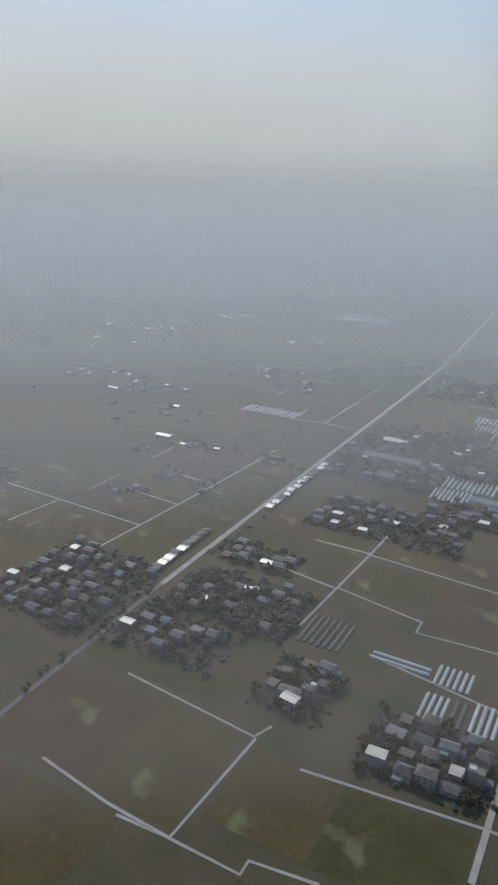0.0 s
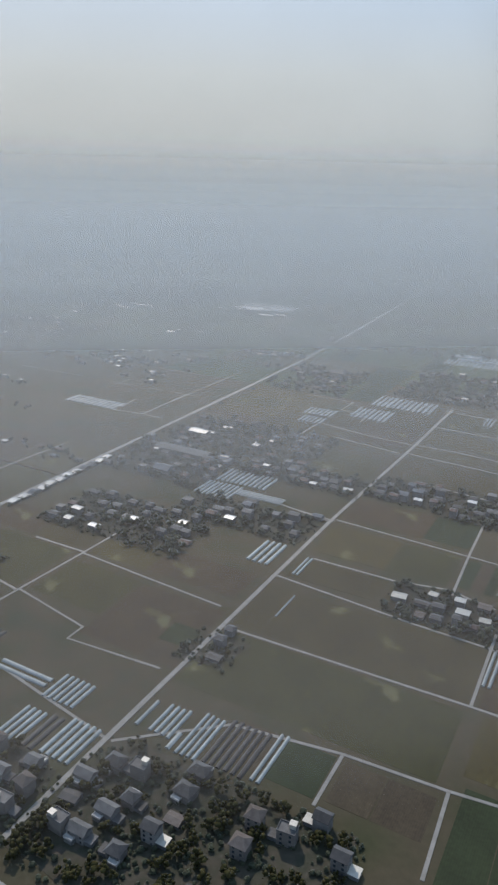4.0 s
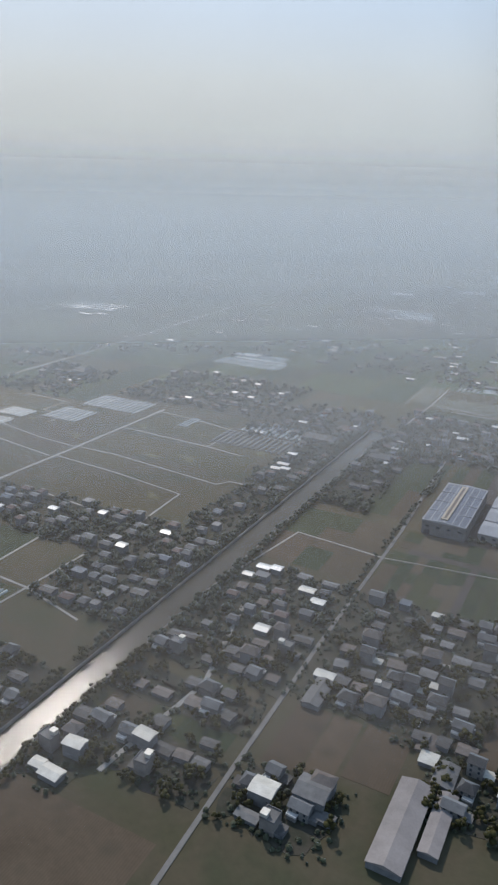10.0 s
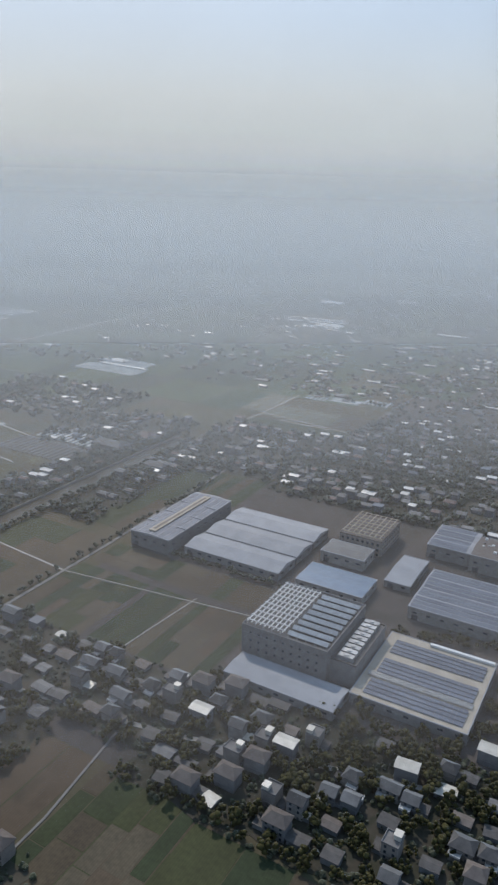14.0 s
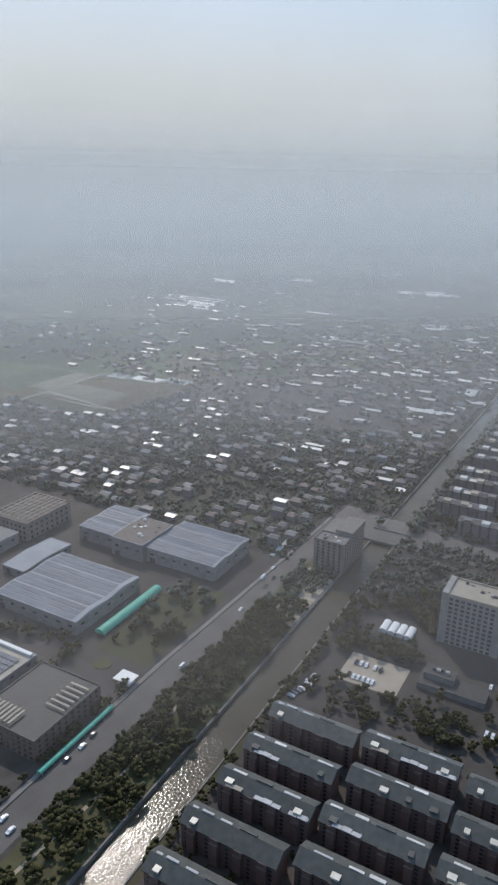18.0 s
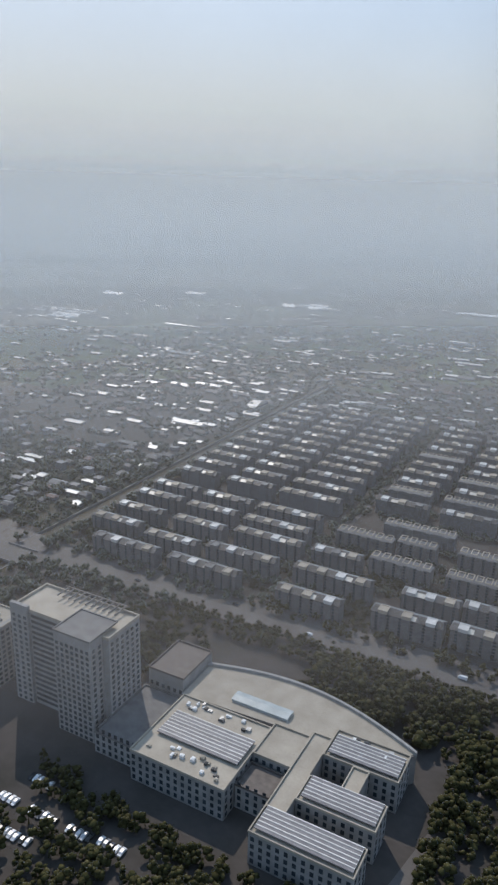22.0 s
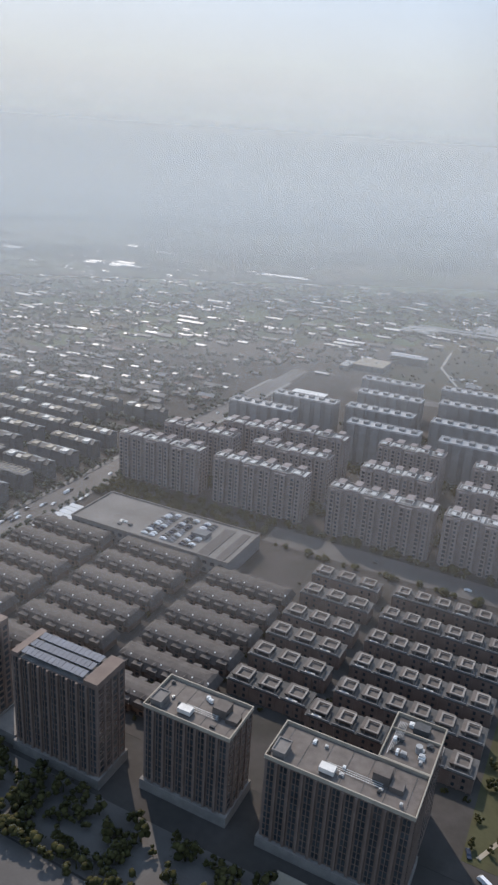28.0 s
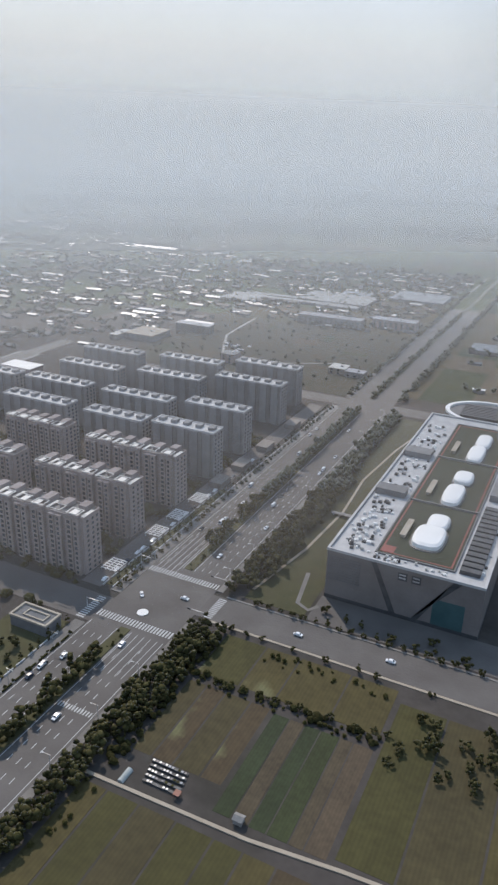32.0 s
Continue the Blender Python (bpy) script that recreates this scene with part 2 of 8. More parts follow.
M["tower_wall"] = material("brown_stone_cladding", [(0.162, 0.116, 0.094), (0.214, 0.158, 0.130)], 0.3, 0.7, vary=0.12)
M["museum_wall"] = material("grey_brown_panels", [(0.150, 0.132, 0.122), (0.195, 0.172, 0.160)], 0.15, 0.6, vary=0.12)
M["dark_roof"] = material("dark_tiles", [(0.056, 0.053, 0.051), (0.090, 0.083, 0.078)], 0.6, 0.6, gloss=3.5, vary=0.35)
M["grey_roof"] = material("grey_roof", [(0.112, 0.107, 0.102), (0.180, 0.172, 0.164)], 0.4, 0.7, gloss=3.5, vary=0.3)
M["pale_roof"] = material("pale_roof", [(0.44, 0.40, 0.33), (0.60, 0.56, 0.48)], 0.4, 0.42, specular=0.8, gloss=2.5, gloss_rough=0.75, vary=0.2)
M["pink_roof"] = material("faded_pink_sheet", [(0.235, 0.205, 0.190), (0.305, 0.270, 0.250)], 0.2, 0.7, vary=0.15)
M["red_roof"] = material("rust_red_roof", [(0.22, 0.095, 0.065), (0.30, 0.14, 0.10)], 0.4, 0.65, gloss=3.5, vary=0.25)
M["blue_roof"] = material("blue_metal_roof", [(0.13, 0.19, 0.27), (0.18, 0.25, 0.33)], 0.3, 0.4, gloss=3.5, gloss_rough=0.25, vary=0.15)
M["green_roof"] = material("grey_green_tiles", [(0.066, 0.070, 0.064), (0.104, 0.102, 0.092)], 0.6, 0.6, gloss=6, vary=0.2)
M["brown_roof"] = material("brown_tiles", [(0.112, 0.092, 0.080), (0.165, 0.138, 0.120)], 0.6, 0.65, gloss=GL, vary=0.2)
M["beige_roof"] = material("beige_roof", [(0.33, 0.285, 0.225), (0.43, 0.375, 0.30)], 0.2, 0.7, gloss=GL, vary=0.15)
M["shed_roof"] = material("pale_sheet_roof", [(0.262, 0.268, 0.282), (0.335, 0.340, 0.350)], 0.15, 0.65, specular=0.15, gloss=12, gloss_rough=0.75, vary=0.14)
M["plastic"] = material("greenhouse_film", [(0.30, 0.335, 0.325), (0.42, 0.45, 0.44)], 0.3, 0.35, gloss=2.5, gloss_rough=0.25, vary=0.25)
M["green_sheet"] = material("green_canopy_sheet", [(0.07, 0.33, 0.24), (0.10, 0.42, 0.31)], 0.3, 0.45, gloss=GL, vary=0.1)
M["glass"] = material("window_glass", [(0.03, 0.036, 0.042), (0.06, 0.068, 0.075)], 0.4, 0.12, gloss=2.5, gloss_rough=0.1, vary=0.3, bump=0)
M["metal"] = material("grey_metal", [(0.34, 0.34, 0.34), (0.48, 0.48, 0.47)], 0.6, 0.4, metal=0.4, vary=0.25)
M["white_paint"] = material("white_membrane", [(0.681, 0.672, 0.644), (0.754, 0.745, 0.727)], 0.2, 0.5, vary=0.06)
M["dark_metal"] = material("dark_metal", [(0.05, 0.05, 0.052), (0.09, 0.09, 0.09)], 0.6, 0.5, vary=0.2)
M["red_track"] = material("red_track", [(0.20, 0.065, 0.055), (0.25, 0.085, 0.07)], 0.4, 0.7, vary=0.1)
M["car_white"] = material("white_car_paint", [(0.7, 0.7, 0.7), (0.78, 0.78, 0.78)], 0.4, 0.25, gloss=3.5, gloss_rough=0.1, vary=0.05, bump=0)
M["car_dark"] = material("dark_car_paint", [(0.03, 0.032, 0.036), (0.22, 0.22, 0.23), (0.09, 0.085, 0.08), (0.04, 0.05, 0.075)], 0.4, 0.25, gloss=3.5, gloss_rough=0.1, vary=0.05, bump=0, pick=True)
M["rubber"] = material("tyre_rubber", [(0.02, 0.02, 0.02), (0.035, 0.035, 0.035)], 3, 0.8)
M["water"] = material("canal_water", [(0.072, 0.062, 0.044), (0.098, 0.082, 0.060)], 0.05, 0.11, gloss=8, gloss_rough=0.11, vary=0.1, bump=0.34, fine=30, specular=0.17)

M["court_stone"] = material("grey_beige_stone", [(0.235, 0.205, 0.180), (0.315, 0.280, 0.248)], 0.5, 0.8, vary=0.15)
M["villa_tiles"] = material("dark_brown_tiles", [(0.078, 0.065, 0.058), (0.116, 0.098, 0.087)], 0.6, 0.7, vary=0.2)
M["slab_wall"] = material("mauve_brown_render", [(0.235, 0.198, 0.186), (0.300, 0.258, 0.242)], 0.35, 0.8, vary=0.15)
M["pale_slab_wall"] = material("pale_grey_render", [(0.212, 0.212, 0.210), (0.266, 0.262, 0.257)], 0.35, 0.8, vary=0.12)
M["terrace"] = material("pale_terrace_paving", [(0.50, 0.48, 0.45), (0.64, 0.62, 0.58)], 0.6, 0.5, specular=0.7, gloss=3, vary=0.2)
M["hall_roof"] = material("white_roof_sheet", [(0.36, 0.355, 0.35), (0.50, 0.49, 0.48)], 0.25, 0.6, gloss=4, vary=0.1)
M["roof_turf"] = material("roof_turf", [(0.030, 0.036, 0.022), (0.050, 0.054, 0.034), (0.040, 0.044, 0.028)], 0.3, 0.9, vary=0.25)
M["block_wall"] = material("grey_brown_render", [(0.098, 0.096, 0.098), (0.150, 0.146, 0.142), (0.122, 0.116, 0.112)], 0.4, 0.8, vary=0.22)
M["rack_panel"] = material("lilac_grey_panels", [(0.15, 0.142, 0.148), (0.22, 0.21, 0.212)], 0.5, 0.5, specular=0.3, vary=0.12)
M["leaf_far"] = material("far_leaves", [(0.036, 0.043, 0.024), (0.062, 0.066, 0.036)], 0.3, 0.7, gloss=5, vary=0.35, bump=0.4, island=True)
M["leaf_wood"] = material("olive_leaves", [(0.036, 0.036, 0.014), (0.058, 0.053, 0.021), (0.082, 0.070, 0.029)], 0.5, 0.85, gloss=30, vary=0.4, bump=0.5, specular=0.06, island=True)
M["solar_row"] = material("blue_solar_panels", [(0.112, 0.125, 0.155), (0.172, 0.190, 0.225)], 0.08, 0.55, specular=0.25, vary=0.2, bump=0)
M["teal_glass"] = material("teal_glass", [(0.035, 0.085, 0.090), (0.055, 0.115, 0.120)], 0.2, 0.3, specular=0.5, vary=0.1, bump=0)
M["far_wall"] = material("far_render", [(0.135, 0.138, 0.141), (0.203, 0.203, 0.203), (0.169, 0.169, 0.166)], 0.1, 0.8, gloss=4, vary=0.2, island=True, pick=True)
M["far_dark_roof"] = material("far_dark_roof", [(0.074, 0.074, 0.076), (0.101, 0.097, 0.095), (0.124, 0.084, 0.074), (0.084, 0.084, 0.086)], 0.3, 0.6, gloss=5.5, vary=0.2, island=True, pick=True)
M["far_grey_roof"] = material("far_grey_roof", [(0.107, 0.108, 0.110), (0.158, 0.158, 0.157), (0.107, 0.124, 0.146), (0.130, 0.130, 0.128)], 0.3, 0.6, gloss=5.5, vary=0.2, island=True, pick=True)
M["far_pale_roof"] = material("far_pale_roof", [(0.60, 0.57, 0.51), (0.72, 0.70, 0.65), (0.48, 0.46, 0.42)], 0.3, 0.38, specular=0.9, gloss=3, vary=0.15, island=True, pick=True)
M["yard"] = material("yard_soil", [(0.051, 0.050, 0.031), (0.070, 0.060, 0.044), (0.044, 0.045, 0.029), (0.086, 0.070, 0.054)], 0.12, 0.9, gloss=GL, vary=0.3, fine=6)


# ---- mesh helpers ----
class Shape:
    def __init__(self):
        self.v, self.f, self.m = [], [], []

    def face(self, pts, mat=0):
        k = len(self.v)
        self.v += pts
        self.f.append(tuple(range(k, k + len(pts))))
        self.m.append(mat)

    def box(self, x0, x1, y0, y1, z0, z1, mat=0, top=None, floor=True):
        k = len(self.v)
        self.v += [(x0, y0, z0), (x1, y0, z0), (x1, y1, z0), (x0, y1, z0), (x0, y0, z1), (x1, y0, z1), (x1, y1, z1), (x0, y1, z1)]
        fs = [(0, 1, 5, 4), (1, 2, 6, 5), (2, 3, 7, 6), (3, 0, 4, 7), (4, 5, 6, 7)] + ([(3, 2, 1, 0)] if floor else [])
        self.f += [tuple(k + i for i in q) for q in fs]
        self.m += [mat] * 4 + [mat if top is None else top] + ([mat] if floor else [])
        return self

    def rim(self, x0, x1, y0, y1, z0, z1, w, mat=0):
        """A raised rim of width w just inside the rectangle."""
        self.box(x0, x1, y0, y0 + w, z0, z1, mat), self.box(x0, x1, y1 - w, y1, z0, z1, mat)
        self.box(x0, x0 + w, y0 + w, y1 - w, z0, z1, mat), self.box(x1 - w, x1, y0 + w, y1 - w, z0, z1, mat)
        return self

    def gable(self, x0, x1, y0, y1, z0, h, mat=0, over=0.25, hip=0.0, t=0.12):
        """A pitched roof with its ridge along x; hip: how far the ridge ends stand in."""
        x0, x1, y0, y1, yc = x0 - over, x1 + over, y0 - over, y1 + over, (y0 + y1) / 2
        k = len(self.v)
        self.v += [(x0, y0, z0), (x1, y0, z0), (x1, y1, z0), (x0, y1, z0), (x0 + hip, yc, z0 + h), (x1 - hip, yc, z0 + h),
                   (x0, y0, z0 - t), (x1, y0, z0 - t), (x1, y1, z0 - t), (x0, y1, z0 - t)]
        for q in [(0, 1, 5, 4), (2, 3, 4, 5), (1, 2, 5), (3, 0, 4), (6, 7, 1, 0), (7, 8, 2, 1), (8, 9, 3, 2), (9, 6, 0, 3), (9, 8, 7, 6)]:
            self.f.append(tuple(k + i for i in q))
            self.m.append(mat)
        return self

    def vault(self, x0, x1, y0, y1, z0, h, mat=0, seg=6):
        """A half-round tunnel along y."""
        xc, r = (x0 + x1) / 2, (x1 - x0) / 2
        ring = [(xc - r * math.cos(math.pi * i / seg), z0 + h * math.sin(math.pi * i / seg)) for i in range(seg + 1)]
        for a, b in zip(ring, ring[1:]):
            self.face([(a[0], y0, a[1]), (a[0], y1, a[1]), (b[0], y1, b[1]), (b[0], y0, b[1])], mat)
        self.face([(a, y0, b) for a, b in ring], mat)
        self.face([(a, y1, b) for a, b in ring[::-1]], mat)
        return self

    def prism(self, pts, z0, z1, mat=0, top=None):
        n = len(pts)
        k = len(self.v)
        self.v += [(x, y, z0) for x, y in pts] + [(x, y, z1) for x, y in pts]
        for i in range(n):
            j = (i + 1) % n
            self.f.append((k + i, k + j, k + n + j, k + n + i)), self.m.append(mat)
        self.f.append(tuple(range(k + n, k + 2 * n))), self.m.append(mat if top is None else top)
        return self

    def bayed(self, w, yf, yb, z0, z1, front=(), back=(), east=(), mat=0):
        """An upright body whose front, back and east side step out in bays: (from, to, depth)."""
        pts = [(-w / 2, yf)]
        for a, b, d in front:
            pts += [(a, yf), (a, yf - d), (b, yf - d), (b, yf)]
        pts.append((w / 2, yf))
        for a, b, d in east:
            pts += [(w / 2, a), (w / 2 + d, a), (w / 2 + d, b), (w / 2, b)]
        pts.append((w / 2, yb))
        for a, b, d in list(back)[::-1]:
            pts += [(b, yb), (b, yb + d), (a, yb + d), (a, yb)]
        return self.prism(pts + [(-w / 2, yb)], z0, z1, mat)

    def tube(self, x, y, z0, z1, r0, r1, mat=0, seg=8):
        k = len(self.v)
        for z, r in ((z0, r0), (z1, r1)):
            self.v += [(x + r * math.cos(2 * math.pi * i / seg), y + r * math.sin(2 * math.pi * i / seg), z) for i in range(seg)]
        for i in range(seg):
            j = (i + 1) % seg
            self.f.append((k + i, k + j, k + seg + j, k + seg + i)), self.m.append(mat)
        self.f.append(tuple(range(k + seg, k + 2 * seg))), self.m.append(mat)
        return self

    def mesh(self, name, mats):
        me = bpy.data.meshes.new(name)
        me.from_pydata(self.v, [], self.f)
        for q in (mats if isinstance(mats, (list, tuple)) else [mats]):
            me.materials.append(M[q])
        me.polygons.foreach_set("material_index", self.m)
        me.update()
        return me


def part(name, shape, mats, parent, label="", at=None, turn=0):
    """One mesh object under a thing; shape: a Shape or a finished mesh."""
    ob = new(name, shape if isinstance(shape, bpy.types.Mesh) else shape.mesh(name, mats))
    ob.parent = parent
    if at:
        ob.matrix_basis = pose(*at, 0, 0, turn)
    return tagged(ob, label) if label else ob


def thing(name, at, label, category, group="", kind="", turn=0):
    ob = new(name)
    ob.empty_display_size = 0.5
    ob.matrix_basis = pose(*at, 0, 0, turn)
    return tagged(ob, label, category, group, kind)


def solid(name, shape, mats, label, category, group="", kind="", at=(0, 0, 0), turn=0):
    ob = new(name, shape if isinstance(shape, bpy.types.Mesh) else shape.mesh(name, mats))
    ob.matrix_basis = pose(*at, 0, 0, turn)
    return tagged(ob, label, category, group, kind)


R = random.Random(7)

# ---- ground, canals ----
FAR = 4900
C1, C1_END = (139.5, 151.5), 690
C2, C2_END = (439.5, 449.5), 1010
g = Shape()
for x0, x1, y0, y1 in [(-FAR, C1[0], -2000, 6500), (C1[0], C1[1], C1_END, 6500), (C1[0], C1[1], -2000, -300), (C1[1], C2[0], -2000, 6500), (C2[0], C2[1], C2_END, 6500),
                       (C2[0], C2[1], -2000, -300), (C2[1], FAR + 2000, -2000, 6500)]:
    g.face([(x0, y0, 0), (x1, y0, 0), (x1, y1, 0), (x0, y1, 0)])
ground = solid("ground", g, "ground", "flat brown and green lowland soil with weeds", "ground", kind="structure")
for (a, b), end in ((C1, C1_END), (C2, C2_END)):

    s = Shape()
    s.face([(a, -300, -0.9), (b, -300, -0.9), (b, end, -0.9), (a, end, -0.9)])
    solid("canal_water", s, "water", "grey-green still canal water with fine ripples", "water", kind="structure")
    s = Shape()
    s.box(a - 0.5, a, -300, end, -1.6, 0.25), s.box(b, b + 0.5, -300, end, -1.6, 0.25), s.box(a - 0.5, b + 0.5, end, end + 0.5, -1.6, 0.25)
    solid("canal_bank", s, "paving", "grey concrete canal embankment wall", "embankment", kind="structure")


def sheet(name, x0, x1, y0, y1, mat, label, category, z=0.06, parent=None, kind="structure"):
    ob = solid(name, Shape().box(x0 - (x0 + x1) / 2, x1 - (x0 + x1) / 2, y0 - (y0 + y1) / 2, y1 - (y0 + y1) / 2, -0.1, z), mat, label, category, kind=kind,
               at=((x0 + x1) / 2, (y0 + y1) / 2, 0))
    return ob


# town ground under the built-up land
for i, (x0, x1, y0, y1) in enumerate([(452, 2600, 440, 1075), (215, 437.5, 440, 690), (240, 437.5, 690.1, 1600), (452, 845, 1075.1, 1200), (-60, 239.9, 900, 1500)]):
    sheet("town_ground", x0, x1, y0, y1, "town_ground", "dark trampled town ground with weeds and paving", "ground", 0.012 + 0.004 * i)


def lane(points, width=1.15, mat="lane", z=0.12, name="field_lane", label="narrow pale concrete field lane", category="lane"):
    """A raised strip through the points, mitred at the bends."""
    s = Shape()
    P = [Vector(p) for p in points]
    side = []
    for i, q in enumerate(P):
        d = ((P[i] - P[i - 1]).normalized() if i else Vector((0, 0))) + ((P[i + 1] - P[i]).normalized() if i < len(P) - 1 else Vector((0, 0)))
        d.normalize()
        side.append(Vector((-d.y, d.x)) * width / 2)
    for a, b, sa, sb in zip(P, P[1:], side, side[1:]):
        q = [a - sa, b - sb, b + sb, a + sa]
        s.prism([(v.x, v.y) for v in q], -0.05, z)
    return solid(name, s, mat, label, category, kind="structure")


LZ = [0.1305]


def lanes(*rows, **kw):
    for r in rows:
        LZ[0] += 0.0024
        lane(r, z=LZ[0], **kw)


# lanes through the western fields
lanes([(-150, 185), (-92, 179.5), (-89, 187)], [(-91, 179), (-93.5, 131), (-112, 130)], [(-93, 131), (-70, 131), (-70, 136), (-50, 139)], [(-72, 174), (-14, 180.5), (6, 180)],
      [(-107, 248), (-103, 325), (-102, 350)], [(-138, 290), (-106, 285)], [(-105, 286), (-62, 278), (-62, 269), (-20, 272)], [(-103, 325), (-22, 319)], [(-134, 326), (-103, 326)],
      [(-231, 200), (-224, 292), (-219, 362), (-215, 440)], [(-224, 291), (-330, 296)], [(-223, 325), (-262, 328)], [(-220, 362), (-256, 365)],
      [(-74, 244), (-14, 234)], [(-14, 307), (85, 309), (139, 309)], [(85, 309), (84, 358)], [(-13, 354), (52, 348), (97, 346), (138, 340)], [(-5, 377), (36, 377), (58, 382), (80, 376)],
      [(-12, 422), (36, 419), (86, 416), (120, 408)], [(84, 380), (86, 416), (87.5, 450)], [(61, 378), (59, 420), (58, 456)], [(-12, 234), (18, 260), (55, 266), (88, 268), (139, 274)],
      [(88, 268), (89.5, 235)], [(139, 312), (139, 262)], [(55, 266), (55, 243)], [(-12, 559), (18, 560), (97, 551), (102, 558.5), (114, 559)], [(-10, 540), (39, 536), (87, 529), (90, 485)],
      [(-12, 649), (15, 647), (61, 638.5), (91, 637), (123, 634)], [(-10, 605.5), (60.6, 601.7), (87, 598)], [(60.6, 601.7), (61, 638.5)], [(18, 494), (58, 490)], [(-42, 423), (-12, 420)], [(-14, 418), (-45, 424), (-60, 430)],
      [(152, 458), (162, 520), (205, 516)],
      [(-126, 634), (-84, 632.5), (-84.5, 608), (-65, 606)], [(-86, 569), (-71, 566), (-45, 560.5), (-12, 558)], [(-66, 545.5), (-41, 541.5), (-14, 537.5)], [(-88, 525), (-86.5, 569)], [(-61, 587), (-60.5, 607)],
      [(-289, 257), (-285, 292.5)], [(-238, 513), (-209, 516.5), (-191, 514.5)], [(-210, 516), (-211, 575)], [(-235.5, 521.5), (-238.5, 544)], [(178, 763.5), (220, 761.5)])
lanes([(-147.0, 136.0), (-117.0, 132.0), (-93.0, 131.0)])
lanes([(207, 516), (298, 528)], [(262, 484), (266, 527)], width=0.5)
lanes([(293.5, 395), (293, 417), (290.5, 435), (288.3, 451)], width=0.7, mat="paving", label="trodden grey path between kitchen gardens", name="garden_lane")
lanes([(-14, 160), (-14, 420), (-10, 560), (-9, 655)], width=2.0)
lanes([(212, 300), (209, 372), (207, 440), (205.5, 545), (200, 655)], width=1.5, mat="paving", label="village road of worn concrete", name="village_road")
lanes([(224, 446), (300, 458), (345, 470), (400, 484)], [(176, 352), (182, 400), (170, 450)], width=1.8)
lanes([(878, 799.4), (920, 800.4), (938, 802.4), (990, 806)], width=0.8, mat="beige_paving", label="thin pale farm path between vegetable plots", name="farm_path")
lane([(-172, 60), (-174.5, 150), (-177, 230), (-177.4, 246)], 2.4, "asphalt", 0.19, "country_road", "dark patched village stretch of the country road", "road")
lane([(-177.4, 246), (-179, 440), (-180, 640), (-181.5, 760), (-195, 970), (-235, 1500)], 2.9, "lane", 0.2, "country_road", "straight pale concrete country road on a low bank", "road")

# fields: rectangles between the lanes, cut into strips
fields = []


def field_block(x0, x1, y0, y1, nx=1, ny=1, mat="rice", gap=0.5):
    xs = [x0 + (x1 - x0) * (i + (R.uniform(-0.2, 0.2) if 0 < i < nx else 0)) / nx for i in range(nx + 1)]
    for a, b in zip(xs, xs[1:]):
        n = max(1, ny + R.choice((-1, 0, 0, 1)) if ny > 1 else 1)
        ys = [y0 + (y1 - y0) * (i + (R.uniform(-0.25, 0.25) if 0 < i < n else 0)) / n for i in range(n + 1)]
        for c, d in zip(ys, ys[1:]):
            w, h = (b - a) / 2 - gap / 2, (d - c) / 2 - gap / 2
            ob = part("field", Shape().box(-w, w, -h, h, -0.05, R.uniform(0.02, 0.07), floor=False), mat, ground, at=((a + b) / 2, (c + d) / 2, 0))
            fields.append(ob)


for b in [(888, 910, 809, 834, 4, 1), (888, 935, 837, 854, 4, 1), (884, 935, 770, 798, 7, 1), (936, 990, 765, 798, 6, 1), (936, 1010, 804, 850, 6, 1), (884, 1010, 730, 764, 3, 1), (-174, -110, 60, 129, 2, 2), (-174, -95, 133, 178, 2, 1), (-90, -16, 142, 176, 2, 1), (-70, -16, 60, 130, 1, 2), (-174, -108, 186, 200, 1, 1), (-174, -108, 288, 324, 1, 1),
          (-174, -106, 327, 352, 2, 1), (-101, -62, 288, 318, 1, 1), (-61, -17, 274, 317, 1, 1), (-101, -20, 327, 350, 2, 1), (-12, 84, 310, 346, 1, 1), (87, 137, 310, 339, 2, 1),
          (-12, 84, 269, 306, 1, 1), (90, 137, 276, 307, 1, 1), (-10, 34, 356, 375, 1, 1), (-10, 57, 384, 415, 2, 1), (-11, 35, 425, 455, 1, 1), (-220, -182, 330, 440, 1, 2), (-220, -182, 262, 325, 1, 1),
          (-330, -227, 298, 324, 2, 1), (-330, -226, 330, 362, 2, 1), (-330, -222, 368, 440, 2, 2), (-330, -230, 200, 288, 2, 2), (-10, 36, 542, 560, 1, 1), (-8, 100, 568, 596, 2, 1), (-8, 56, 609, 645, 1, 1),
          (20, 84, 495, 527, 1, 1), (64, 130, 600, 640, 1, 1), (-94, -18, 470, 520, 2, 2), (-174, -100, 530, 640, 2, 3), (-98, -16, 545, 590, 2, 1)]:
    field_block(*b)
for b in [(87, 136, 346, 376, 4, 1), (34, 58, 425, 455, 3, 1), (60, 84, 386, 414, 4, 1), (89, 118, 420, 450, 2, 1), (-32, -16, 274, 300, 1, 2), (20, 54, 245, 264, 2, 1), (57, 86, 246, 264, 2, 1), (92, 137, 230, 272, 3, 1),
          (158, 204, 374, 384, 3, 1), (178, 204, 398, 404, 2, 1), (154, 204, 490, 550, 3, 2), (208, 244, 482, 526, 6, 3), (247, 296, 484, 526, 9, 2), (209, 296, 530, 549, 9, 2), (294, 334, 400, 440, 6, 3), (300, 392, 396, 436, 7, 1),
          (154, 206, 560, 650, 4, 2), (210, 232, 612, 668, 3, 2), (911, 935, 803, 833, 6, 1),
          (884, 1000, 1075, 1200, 5, 4)]:
    field_block(*b, mat="plot", gap=0.35)

for b in [(152.8, 205, 308, 340, 1, 1), (214, 236, 378, 408, 2, 1), (237, 252, 384, 444, 1, 1), (270, 291, 404, 440, 2, 1)]:
    field_block(*b, mat="soil", gap=0.6)

